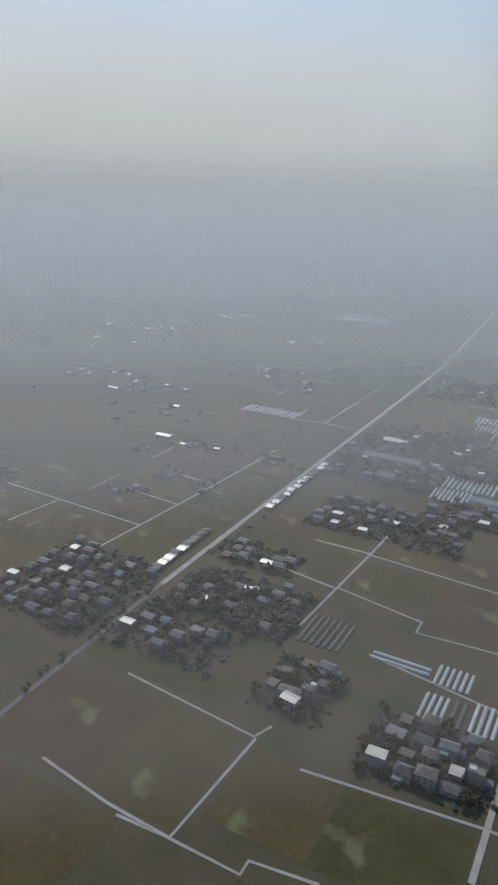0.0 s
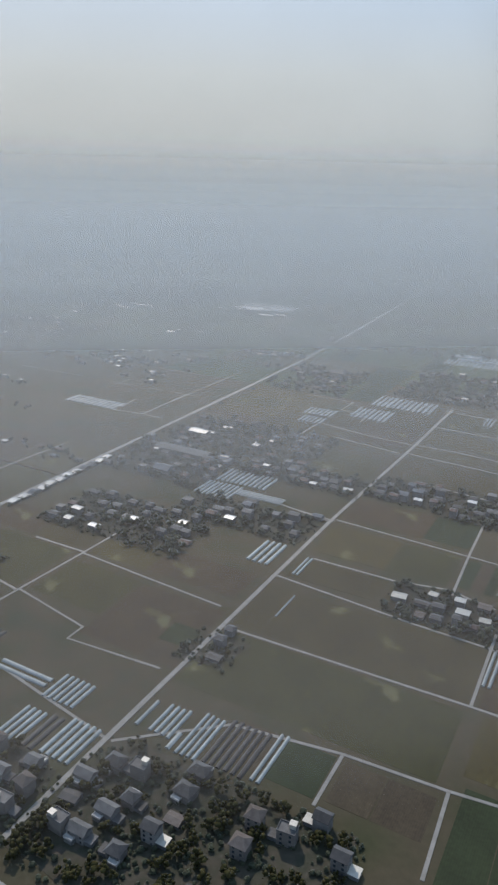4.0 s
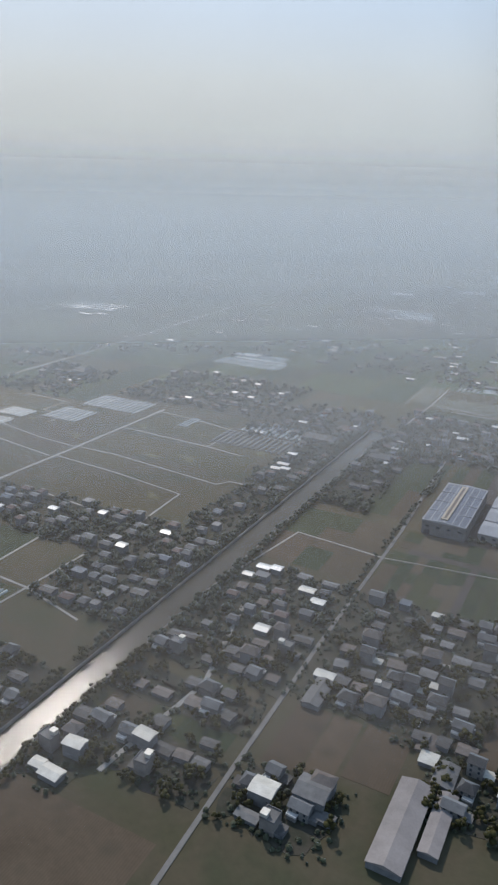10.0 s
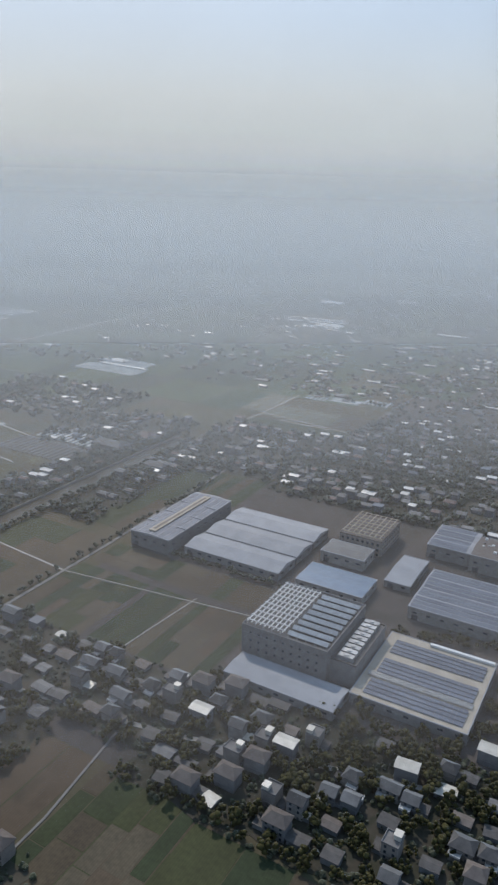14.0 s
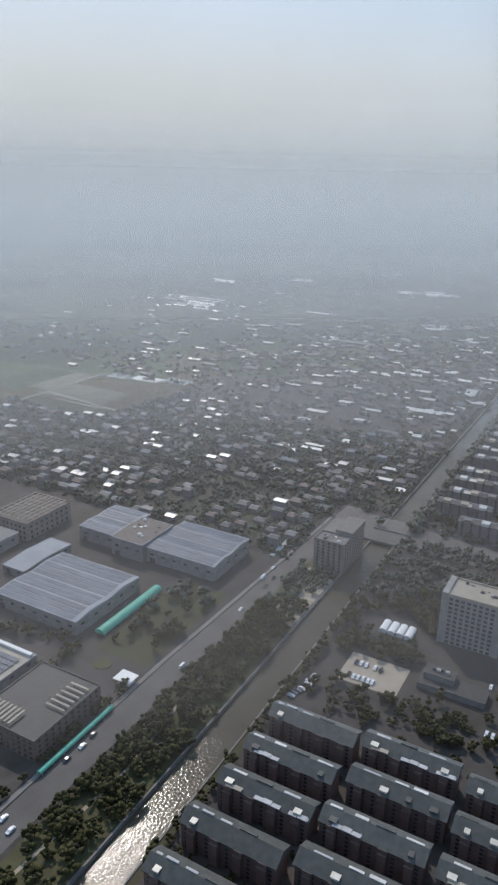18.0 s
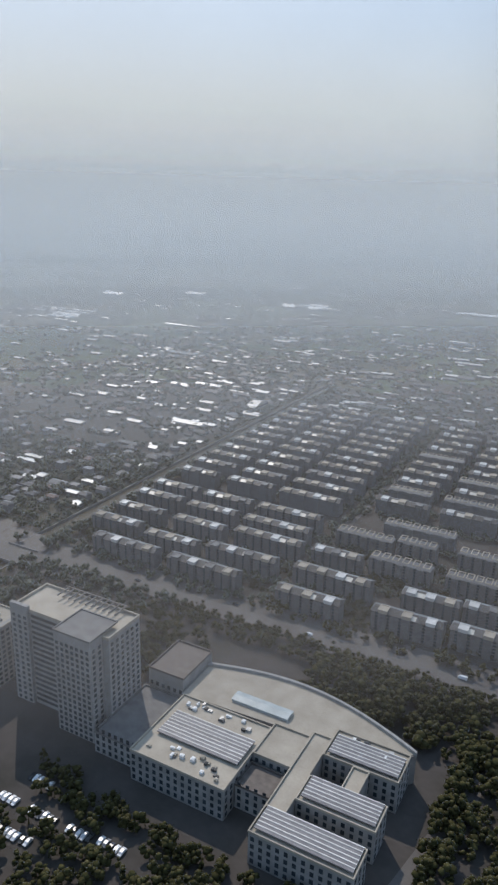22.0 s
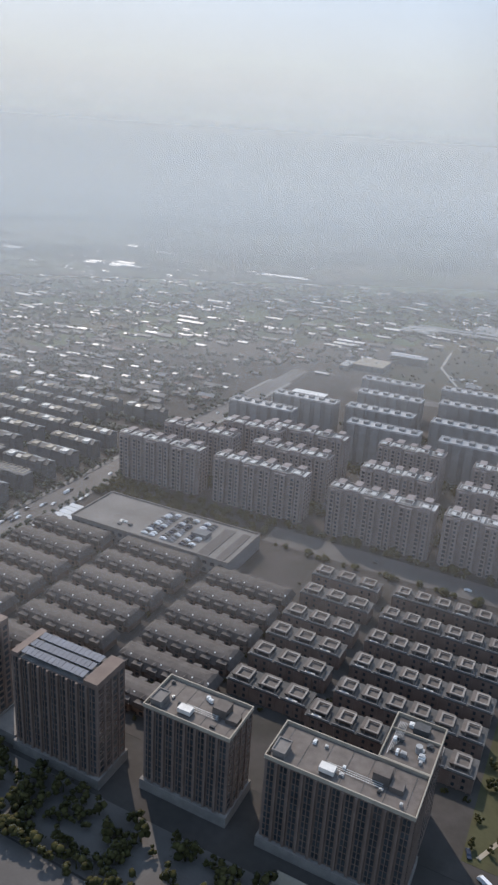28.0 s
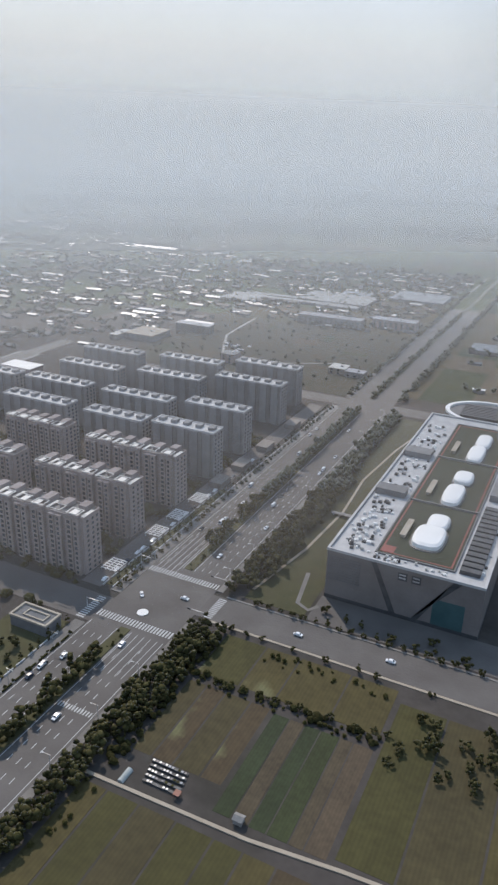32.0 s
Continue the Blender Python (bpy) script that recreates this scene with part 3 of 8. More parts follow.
# far farmland and far town as one carpet
far = Shape()
FR = random.Random(3)
for i in range(-34, 40):
    for j in range(0, 34):
        x, y = i * 70, 640 + j * 62
        lat, along = -0.595 * x + 0.804 * y, 0.804 * x + 0.595 * y
        if lat < 560 and -0.595 * x + 0.804 * y < 560 or not -1300 < along < 3400:
            continue
        if -0.3 * lat - 250 > along or along > 1500 + 0.55 * lat:
            continue
        cut = FR.choice((1, 2, 2, 3))
        for k in range(cut):
            a, b = x + 70 * k / cut + 0.8, x + 70 * (k + 1) / cut - 0.8
            far.box(a, b, y + 0.8, y + 61, -0.05, 0.1 + FR.random() * 0.1, floor=False)
solid("far_fields", far, "far_field", "patchwork of distant green and brown fields", "fields", kind="stuff")

# ---- trees ----
def clump(s, x, y, z, r, rnd, squash=0.8):
    """An uneven leafy clump: a rough ball of loose triangles and facets."""
    n = 5
    k = len(s.v)
    rows = [(-0.7, 0.65), (0.0, 1.0), (0.65, 0.7)]
    for h, w in rows:
        t0 = rnd.random() * 6.28
        for i in range(n):
            q = r * w * rnd.uniform(0.75, 1.25)
            s.v.append((x + q * math.cos(t0 + 6.283 * i / n), y + q * math.sin(t0 + 6.283 * i / n), z + r * squash * (h + rnd.uniform(-0.15, 0.15))))
    s.v.append((x, y, z - r * squash)), s.v.append((x + rnd.uniform(-.3, .3) * r, y, z + r * squash * rnd.uniform(0.9, 1.25)))
    for i in range(n):
        j = (i + 1) % n
        for a in (0, n):
            s.f.append((k + a + i, k + a + j, k + a + n + j)), s.f.append((k + a + i, k + a + n + j, k + a + n + i))
            s.m += [0, 0]
        s.f.append((k + 3 * n, k + j, k + i)), s.f.append((k + 3 * n + 1, k + 2 * n + i, k + 2 * n + j))
        s.m += [0, 0]


def leaves(s, x, y, z, r, rnd, n):
    for _ in range(n):
        a, e, q = rnd.random() * 6.283, rnd.uniform(-0.9, 1.2), r * rnd.uniform(0.85, 1.2)
        px, py, pz = x + q * math.cos(a) * math.cos(e), y + q * math.sin(a) * math.cos(e), z + q * 0.8 * math.sin(e)
        d = r * 0.28
        s.face([(px + rnd.uniform(-d, d), py + rnd.uniform(-d, d), pz + rnd.uniform(-d, d)) for _ in range(3)])


NEAR_TREES = 86


def crown_mesh(seed, kind, loose=12):
    rnd = random.Random(seed)
    s = Shape()
    tall = {"round": (1.0, 0.9, 10), "tall": (0.6, 1.5, 9), "wide": (1.35, 0.75, 13)}[kind]
    w, h, n = tall
    for i in range(n):
        a, q = rnd.random() * 6.283, w * math.sqrt(rnd.random()) * 0.9
        z = 1.05 + h * rnd.uniform(0.0, 1.1) * (1.2 - 0.5 * q / w)
        r = rnd.uniform(0.38, 0.62) * (w * 0.5 + 0.5)
        clump(s, q * math.cos(a), q * math.sin(a), z, r, rnd)
        leaves(s, q * math.cos(a), q * math.sin(a), z, r, rnd, loose)
    return s


def trunk_mesh(seed):
    rnd = random.Random(seed)
    s = Shape()
    s.tube(0, 0, -0.1, 1.1, 0.13, 0.08, seg=6)
    for i in range(4):
        a = i * 1.57 + rnd.random()
        x, y = 0.5 * math.cos(a), 0.5 * math.sin(a)
        k = len(s.v)
        s.v += [(0.05, 0, 0.8), (-0.03, 0.05, 0.8), (-0.03, -0.05, 0.8), (x, y, 1.6)]
        s.f += [(k, k + 1, k + 3), (k + 1, k + 2, k + 3), (k + 2, k, k + 3)]
        s.m += [0, 0, 0]
    return s


KINDS = ["round", "wide", "tall", "round", "wide", "round"]
CROWNS = [crown_mesh(20 + i, k).mesh("crown", "leaf" if i % 2 else "leaf_dark") for i, k in enumerate(KINDS)]
for c in CROWNS:
    c.shade_smooth()
TRUNKS = [trunk_mesh(40 + i).mesh("trunk", "bark") for i in range(3)]


far_trees, wood_trees = Shape(), Shape()


def far_crown(seed, kind):
    """A lighter crown of six uneven lumps for the joined trees."""
    rnd = random.Random(seed)
    s = Shape()
    w, h = {"round": (0.95, 1.0), "tall": (0.6, 1.6), "wide": (1.3, 0.8)}[kind]
    for _ in range(6):
        a, q, r = rnd.random() * 6.283, w * math.sqrt(rnd.random()) * 0.8, rnd.uniform(0.42, 0.7)
        x, y, z = q * math.cos(a), q * math.sin(a), 0.85 + h * rnd.uniform(-0.3, 0.9)
        k, t0 = len(s.v), rnd.random() * 6.28
        s.v += [(x + r * rnd.uniform(0.8, 1.3) * math.cos(t0 + 1.57 * i), y + r * rnd.uniform(0.8, 1.3) * math.sin(t0 + 1.57 * i), z + rnd.uniform(-0.2, 0.2) * r) for i in range(4)]
        s.v += [(x, y, z - r), (x + rnd.uniform(-.3, .3) * r, y + rnd.uniform(-.3, .3) * r, z + r * rnd.uniform(0.8, 1.2))]
        for i in range(4):
            s.f += [(k + i, k + (i + 1) % 4, k + 5), (k + (i + 1) % 4, k + i, k + 4)]
            s.m += [0, 0]
    k = len(s.v)
    s.v += [(0.1, 0, 0), (-0.06, 0.1, 0), (-0.06, -0.1, 0), (0, 0, 1.2)]
    s.f += [(k, k + 1, k + 3), (k + 1, k + 2, k + 3), (k + 2, k, k + 3)]
    s.m += [0, 0, 0]
    return s


def wood_crown(seed, kind):
    """A crown of many small clumps and loose leaf tufts on a short trunk, for the joined parkland trees."""
    rnd = random.Random(seed)
    s = Shape()
    w, h, n = {"round": (0.95, 0.95, 10), "tall": (0.6, 1.5, 9), "wide": (1.3, 0.75, 12)}[kind]
    for _ in range(n):
        a, q = rnd.random() * 6.283, w * math.sqrt(rnd.random()) * 0.95
        z, r = 0.9 + h * rnd.uniform(-0.2, 1.0) * (1.15 - 0.5 * q / w), rnd.uniform(0.29, 0.48)
        clump(s, q * math.cos(a), q * math.sin(a), z, r, rnd)
        leaves(s, q * math.cos(a), q * math.sin(a), z, r * 1.15, rnd, 4)
    k = len(s.v)
    s.v += [(0.1, 0, 0), (-0.06, 0.1, 0), (-0.06, -0.1, 0), (0, 0, 1.2)]
    s.f += [(k, k + 1, k + 3), (k + 1, k + 2, k + 3), (k + 2, k, k + 3)]
    s.m += [0, 0, 0]
    return s


FAR_CROWNS = [far_crown(70 + i, k) for i, k in enumerate(KINDS)]
WOOD_CROWNS = [wood_crown(90 + i, k) for i, k in enumerate(KINDS)]
MID_TREES = 235


def lateral(x, y):
    """Distance to the left of the line of flight."""
    return -0.595 * x + 0.804 * y


def tree(x, y, size=1.0, z=0.0, which=None, group=""):
    i = R.randrange(len(CROWNS)) if which is None else which
    size *= 1.75
    if lateral(x, y) > NEAR_TREES:
        belt, c = (wood_trees, WOOD_CROWNS[i]) if lateral(x, y) < MID_TREES else (far_trees, FAR_CROWNS[i])
        k, t = len(belt.v), R.random() * 6.28
        cs, sn = math.cos(t) * size, math.sin(t) * size
        belt.v += [(x + a * cs - b * sn, y + a * sn + b * cs, h * size * 0.95 - 0.1) for a, b, h in c.v]
        belt.f += [tuple(k + q for q in f) for f in c.f]
        belt.m += c.m
        return None
    ob = new("tree", TRUNKS[i % 3])
    ob.matrix_basis = Matrix.LocRotScale((x, y, z), Euler((0, 0, R.random() * 6.28)), (size, size, size * R.uniform(0.85, 1.15)))
    tagged(ob, {"round": "leafy tree with a rounded dark green crown", "wide": "broad spreading green tree with a loose crown", "tall": "slim upright green tree"}[KINDS[i]], "tree", group)
    new("crown", CROWNS[i]).parent = ob
    return ob


def tree_row(x0, y0, x1, y1, step, size=1.0, group="", jitter=0.5, which=None, skip=0.06):
    n = max(1, round(math.hypot(x1 - x0, y1 - y0) / step))
    for i in range(n + 1):
        if R.random() > skip:
            tree(x0 + (x1 - x0) * i / n + R.uniform(-jitter, jitter), y0 + (y1 - y0) * i / n + R.uniform(-jitter, jitter), size * R.uniform(0.75, 1.2), which=which, group=group)


def grove(x0, x1, y0, y1, n, size=1.0, group="", free=None):
    for _ in range(n):
        x, y = R.uniform(x0, x1), R.uniform(y0, y1)
        if free is None or free(x, y):
            tree(x, y, size * R.uniform(0.6, 1.3), group=group)


def shrub_belt(name, label, boxes, density, size, mat="leaf"):
    """Low shrubs and distant woods that nobody could count, as one piece."""
    s = Shape()
    rnd = random.Random(len(boxes) * 31 + int(density * 100))
    for x0, x1, y0, y1 in boxes:
        for _ in range(int((x1 - x0) * (y1 - y0) * density)):
            r = size * rnd.uniform(0.5, 1.3)
            clump(s, rnd.uniform(x0, x1), rnd.uniform(y0, y1), r * 0.7, r, rnd)
    return solid(name, s, mat, label, "shrubs", kind="stuff")

# ---- villages ----
WIN = Shape().box(-0.34, 0.34, -0.06, 0.0, -0.4, 0.4, 0).mesh("window", "glass")
DOOR = Shape().box(-0.3, 0.3, -0.06, 0.0, 0, 0.95).mesh("door", "dark_metal")


def house_template(seed, style):
    """A village house of two or three storeys: walls, roof, stair turret, lean-to, windows, door."""
    rnd = random.Random(seed)
    w, d, st = rnd.uniform(3.9, 6.2), rnd.uniform(3.5, 4.7), rnd.choice((2, 2, 3))
    h = st * 1.6
    wall = rnd.choice(("white_wall", "grey_wall", "beige_wall", "beige_wall"))
    e = thing("village_house", (0, 0, 0), "", "house", "village houses")
    s = Shape().box(-w / 2, w / 2, -d / 2, d / 2, -0.1, h, 0, 0)
    s.box(-w / 2 - 0.08, w / 2 + 0.08, -d / 2 - 0.08, d / 2 + 0.08, 1.55, 1.68)
    part("wall", s, wall, e)
    roof = "flat grey roof"
    if style == "hip":
        mat = rnd.choice(("dark_roof", "dark_roof", "dark_roof", "brown_roof"))
        part("roof", Shape().gable(-w / 2, w / 2, -d / 2, d / 2, h + 0.1, 1.5, 0, 0.45, d * 0.42), mat, e)
        roof = "hipped dark tile roof"
    elif style == "gable":
        mat = rnd.choice(("dark_roof", "grey_roof", "brown_roof"))
        part("roof", Shape().gable(-w / 2, w / 2, -d / 2, d / 2, h + 0.1, 1.3, 0, 0.3, 0), mat, e)
        roof = "pitched tile roof"
    elif style == "flat":
        s = Shape().box(-w / 2 + 0.02, w / 2 - 0.02, -d / 2 + 0.02, d / 2 - 0.02, h, h + 0.1).rim(-w / 2 - 0.1, w / 2 + 0.1, -d / 2 - 0.1, d / 2 + 0.1, h, h + 0.5, 0.2)
        top = part("roof", s, "grey_roof", e)
        t = rnd.choice((-1, 1)) * w * 0.25
        part("stair_turret", Shape().box(t - 0.9, t + 0.9, 0.1, d / 2 - 0.2, h + 0.1, h + 1.5).box(t - 1.05, t + 1.05, -0.05, d / 2, h + 1.5, h + 1.65), "pale_roof", top)
    else:
        part("roof", Shape().gable(-w / 2, w / 2, -d / 2, d / 2, h + 0.1, d * 0.12, 0, 0.3, 0), "pale_roof", e)
        roof = "bright pale sheet roof"
    if rnd.random() < 0.6:
        t = rnd.choice((-1, 1))
        x0, x1 = sorted((t * w / 2, t * (w / 2 + rnd.uniform(2, 3.2))))
        wing = part("annexe", Shape().box(x0, x1, -d / 2 + 0.4, d / 2 - 0.6, -0.1, 1.5), "grey_wall", e)
        part("annexe_roof", Shape().box(x0 - 0.15, x1 + 0.15, -d / 2 + 0.2, d / 2 - 0.4, 1.5, 1.64), rnd.choice(("dark_roof", "grey_roof", "pale_roof")), wing)
    if style in ("hip", "gable") and rnd.random() < 0.8:
        t = rnd.choice((-1, 1)) * w * 0.22
        part("terrace", Shape().box(t - 1.5, t + 1.5, -d / 2 - 1.5, -d / 2 + 0.3, h - 1.7, h - 1.5).rim(t - 1.5, t + 1.5, -d / 2 - 1.5, -d / 2 + 0.3, h - 1.5, h - 1.1, 0.12), "terrace", e, "cream sunlit terrace deck")
        part("porch_wall", Shape().box(t - 1.4, t + 1.4, -d / 2 - 1.4, -d / 2, -0.1, h - 1.7), wall, e)
    n = max(2, int(w // 1.9))
    for f in range(st):
        for i in range(n):
            x = -w / 2 + w * (i + 0.5) / n
            if f == 0 and i == n // 2:
                part("door", DOOR, None, e, at=(x, -d / 2, 0))
            else:
                part("window", WIN, None, e, at=(x, -d / 2, f * 1.6 + 0.9))
    e["label"] = "%s %s-storey village house with a %s" % (wall.split("_")[0], {2: "two", 3: "three"}[st], roof)
    return e


STYLES = ["hip", "flat", "gable", "pale", "hip", "gable", "hip", "hip", "flat", "gable"]
HOUSES = [house_template(100 + i, s) for i, s in enumerate(STYLES)]
used = [False] * len(HOUSES)
taken = []


far_houses = Shape()


def far_house(x, y, w, d, h, style, s=None):
    """A distant house in the joined mesh: walls and a roof of slot 1 to 4."""
    s = s or far_houses
    s.box(x - w / 2, x + w / 2, y - d / 2, y + d / 2, 0, h, 0, floor=False)
    if style < 3:
        s.gable(x - w / 2, x + w / 2, y - d / 2, y + d / 2, h, d * (0.12 if style == 2 else 0.22), 1 + style, 0.3, d * 0.3 if style == 0 else 0)
    else:
        s.box(x - w / 2 - 0.15, x + w / 2 + 0.15, y - d / 2 - 0.15, y + d / 2 + 0.15, h, h + 0.25, 1 + style, floor=False)


def place_house(x, y, turn, near=True):
    i = R.randrange(len(HOUSES))
    if lateral(x, y) > 240:
        far_house(x, y, R.uniform(3.4, 6), R.uniform(3, 4.4), R.choice((2.2, 3.0, 3.0, 4.2)), R.choice((0, 0, 0, 0, 1, 2, 3)))
        return
    if not used[i]:
        used[i] = True
        HOUSES[i].matrix_basis = pose(x, y, 0, 0, 0, turn)
        return
    if near and lateral(x, y) < 165:
        copy_thing(HOUSES[i], pose(x, y, 0, 0, 0, turn))
    else:
        c = HOUSES[i].copy()
        scene.collection.objects.link(c)
        c.matrix_basis = pose(x, y, 0, 0, 0, turn)
        for k in HOUSES[i].children:
            if not k.name.startswith(("window", "door")):
                q = k.copy()
                scene.collection.objects.link(q)
                q.parent = c
                for sub_piece in k.children:
                    w = sub_piece.copy()
                    scene.collection.objects.link(w)
                    w.parent = q


YARDS = []


def shed(x, y, w, d, h, roof="pale_roof", turn=0, near=True):
    if lateral(x, y) > 280:
        far_house(x, y, w, d, h, {"pale_roof": 2, "grey_roof": 1}.get(roof, 0))
        return
    e = thing("farm_shed", (x, y, 0), "low %s shed beside the village houses" % roof.replace("_roof", "-roofed"), "shed", "village sheds", turn=turn)
    part("wall", Shape().box(-w / 2, w / 2, -d / 2, d / 2, -0.1, h), "grey_wall", e)
    part("roof", Shape().gable(-w / 2, w / 2, -d / 2, d / 2, h + 0.1, d * 0.12, 0, 0.25), roof, e)


BLOCKED = [(C1[0] - 2, C1[1] + 2, -300, C1_END), (C2[0] - 2, C2[1] + 2, -300, C2_END), (-182, -173, 0, 1500), (-17, -11.5, 160, 655), (205, 213, 300, 660), (150, 262, 688, 698), (255, 345, 693, 702), (338, 385, 684, 698)]


def free(x, y, r):
    return all((x - a) ** 2 + (y - b) ** 2 > (r + c) ** 2 for a, b, c in taken) and not any(x0 - r < x < x1 + r and y0 - r < y < y1 + r for x0, x1, y0, y1 in BLOCKED)


def village(x0, x1, y0, y1, n, trees=1.0, near=True, sheds=0.35):
    YARDS.append((max(x0 - 4, C1[1] + 0.9) if x0 > C1[1] else x0 - 4, min(x1 + 4, C1[0] - 0.9) if x1 < C1[0] else x1 + 4, y0 - 4, y1 + 4))
    n = round(n * 1.15)
    for _ in range(n * 7):
        if n <= 0:
            break
        x, y = R.uniform(x0, x1), R.uniform(y0, y1)
        y = y0 + 2 + 8.5 * round((y - y0 - 2) / 8.5) + 0.03 * (x - x0) + R.gauss(0, 0.5)
        if not free(x, y, 2.9):
            continue
        taken.append((x, y, 2.9))
        n -= 1
        turn = R.gauss(0, 3) + R.choice((0, 0, 0, 0, 180))
        if R.random() < sheds:
            shed(x, y, R.uniform(3.5, 7), R.uniform(3, 4.5), R.uniform(1.4, 2.2), R.choice(("pale_roof", "grey_roof", "dark_roof", "dark_roof", "grey_roof", "brown_roof", "dark_roof", "dark_roof", "brown_roof")), turn)
        else:
            place_house(x, y, turn, near)
    m = int((x1 - x0) * (y1 - y0) * 0.034 * trees)
    for _ in range(m):
        x, y = R.uniform(x0 - 3, x1 + 3), R.uniform(y0 - 3, y1 + 3)
        if free(x, y, 0.6):
            tree(x, y, R.uniform(0.7, 1.5))


def tunnels(x0, x1, y0, y1, n, along="y", label="row of arched plastic film greenhouse tunnels", height=0.75, bare=False):
    """n greenhouse tunnels side by side."""
    for i in range(n):
        e = None
        if along == "y":
            a, b = x0 + (x1 - x0) * i / n, x0 + (x1 - x0) * (i + 0.62) / n
            L = y1 - y0 + R.uniform(-0.5, 0.3)
            s = Shape().vault((a - b) / 2, (b - a) / 2, -L / 2, L / 2, 0, min(height, (b - a) * 0.6))
            at, turn = ((a + b) / 2, (y0 + y1) / 2, 0), 0
        else:
            a, b = y0 + (y1 - y0) * i / n, y0 + (y1 - y0) * (i + 0.62) / n
            L = x1 - x0
            s = Shape().vault((a - b) / 2, (b - a) / 2, -L / 2, L / 2, 0, min(height, (b - a) * 0.6))
            at, turn = ((x0 + x1) / 2, (a + b) / 2, 0), 90
        solid("greenhouse", s, "dark_roof" if bare else "plastic", "uncovered dark greenhouse bed" if bare else "long arched white plastic greenhouse tunnel", "greenhouse", "greenhouse rows", at=at, turn=turn)


tunnels(-73, -49, 242.5, 249, 2, "x")
tunnels(-47, -32, 239, 252, 6)
tunnels(-47, -37, 218, 233, 4)
tunnels(-36, -30, 218, 234, 2, bare=True)
tunnels(-29, -16, 219, 236, 5)
tunnels(-10.5, -8, 244, 257, 1)
tunnels(-5, 4.5, 244, 258, 4)
tunnels(4.5, 7.5, 240, 248, 1)
tunnels(8, 16.5, 240, 260, 4)
tunnels(17.5, 33, 241, 262, 6, bare=True)
tunnels(34, 38.5, 242, 264, 2)
tunnels(-98, -74, 414, 433, 9)
tunnels(-96, -62, 436, 455, 11)
tunnels(-76, -46, 423, 431, 4, "x")
tunnels(-33, -20, 360, 382, 4)
tunnels(-8, -4, 359, 376, 2)
tunnels(1, 2.6, 324, 342, 1)
tunnels(85.5, 90, 322, 345, 2)
tunnels(78, 82.5, 388, 410, 2)
tunnels(-74, -44, 596, 622, 8)
tunnels(-70, -20, 634, 662, 12)
tunnels(-108, -84, 586, 602, 7)
tunnels(-104, -84, 566, 580, 6)
tunnels(20, 28, 628, 648, 3)
tunnels(56, 112, 612, 638, 14, bare=True)
tunnels(62, 112, 642, 662, 12)
tunnels(-58, 10, 808, 830, 16)
tunnels(-50, 0, 833, 858, 12)
tunnels(167, 186, 828, 841, 5)
tunnels(212, 234, 839, 852, 6)
tunnels(-285, -236, 513, 530, 11)
tunnels(-104, -84, 238, 260, 7, bare=True)
tunnels(408, 412, 640, 668, 1)

for v in [(-240, -186, 196, 255, 30), (-172, -125, 200, 226, 7), (-166, -112, 234, 268, 11, 3.5), (-100, -78, 196, 222, 7, 2.0), (-56, -18, 186, 214, 13), (-10, 70, 190, 236, 22), (-18, -2, 284, 300, 5),
          (-172, -132, 284, 300, 8), (-145, -66, 345, 385, 22), (-92, -20, 388, 412, 12), (-92, -16, 456, 478, 18), (-8, 30, 462, 490, 13), (36, 136, 456, 492, 30, 1.5), (92, 136, 415, 455, 16, 1.5), (40, 80, 352, 374, 10, 1.5),
          (86, 137, 350, 378, 14), (-170, -100, 420, 470, 16), (-165, -60, 480, 540, 22), (-172, -100, 640, 720, 14), (-60, 60, 672, 760, 36), (64, 137, 640, 720, 22), (112, 137, 500, 640, 16)]:
    village(*v)
for v in [(156, 203, 356, 372, 10, 1.3), (153, 168, 342, 355, 4), (153, 204, 386, 397, 7, 1.4), (153, 206, 408, 480, 32, 1.5), (211, 248, 412, 445, 16), (209, 300, 450, 480, 26), (248, 268, 408, 446, 8), (300, 396, 440, 490, 42, 1.5), (214, 240, 356, 376, 6), (262, 300, 384, 404, 8),
          (154, 180, 560, 660, 10), (152, 236, 655, 740, 34), (238, 330, 645, 700, 36), (335, 412, 645, 720, 34), (240, 435, 705, 800, 80, 0.8, False)]:
    village(*v)
# pale row of roadside shops by the country road
for i in range(9):
    shed(-188 + R.uniform(-0.4, 0.4), 257 + 5.6 * i, 4.0, 5.0, 1.5, R.choice(("pale_roof", "grey_roof", "beige_roof")))
for i in range(12):
    shed(-173 + R.uniform(-0.6, 0.6), 350 + 7.2 * i, 3.6, 5.6, 1.5, R.choice(("pale_roof", "grey_roof", "pale_roof")))
# long pale warehouses beside the village
for x, y, w, d, h, r in [(258, 375, 9, 31, 2.2, "pink_roof"), (266.5, 380, 5, 22, 1.9, "pink_roof"), (264, 397, 6, 10, 2.2, "grey_roof"), (258, 402, 5, 5, 1.6, "pale_roof"), (256, 409, 6, 8, 0.5, "brown_roof"), (218, 413, 6, 14, 1.8, "grey_roof"), (-136, 462, 40, 9, 3, "grey_roof"), (-130, 430, 12, 9, 3, "grey_roof"),
                         (-124, 698, 12, 14, 6, "beige_roof"), (234, 372, 9, 8, 4.5, "grey_roof"), (222, 366, 7, 6, 4.5, "pale_roof"), (-148, 500, 14, 8, 3, "pale_roof"), (118, 650, 22, 10, 3, "shed_roof"), (126, 676, 10, 10, 3, "shed_roof"), (165, 635, 14, 7, 3, "shed_roof")]:
    shed(x, y, d, w, h, r, 90) if d > w else shed(x, y, w, d, h, r)
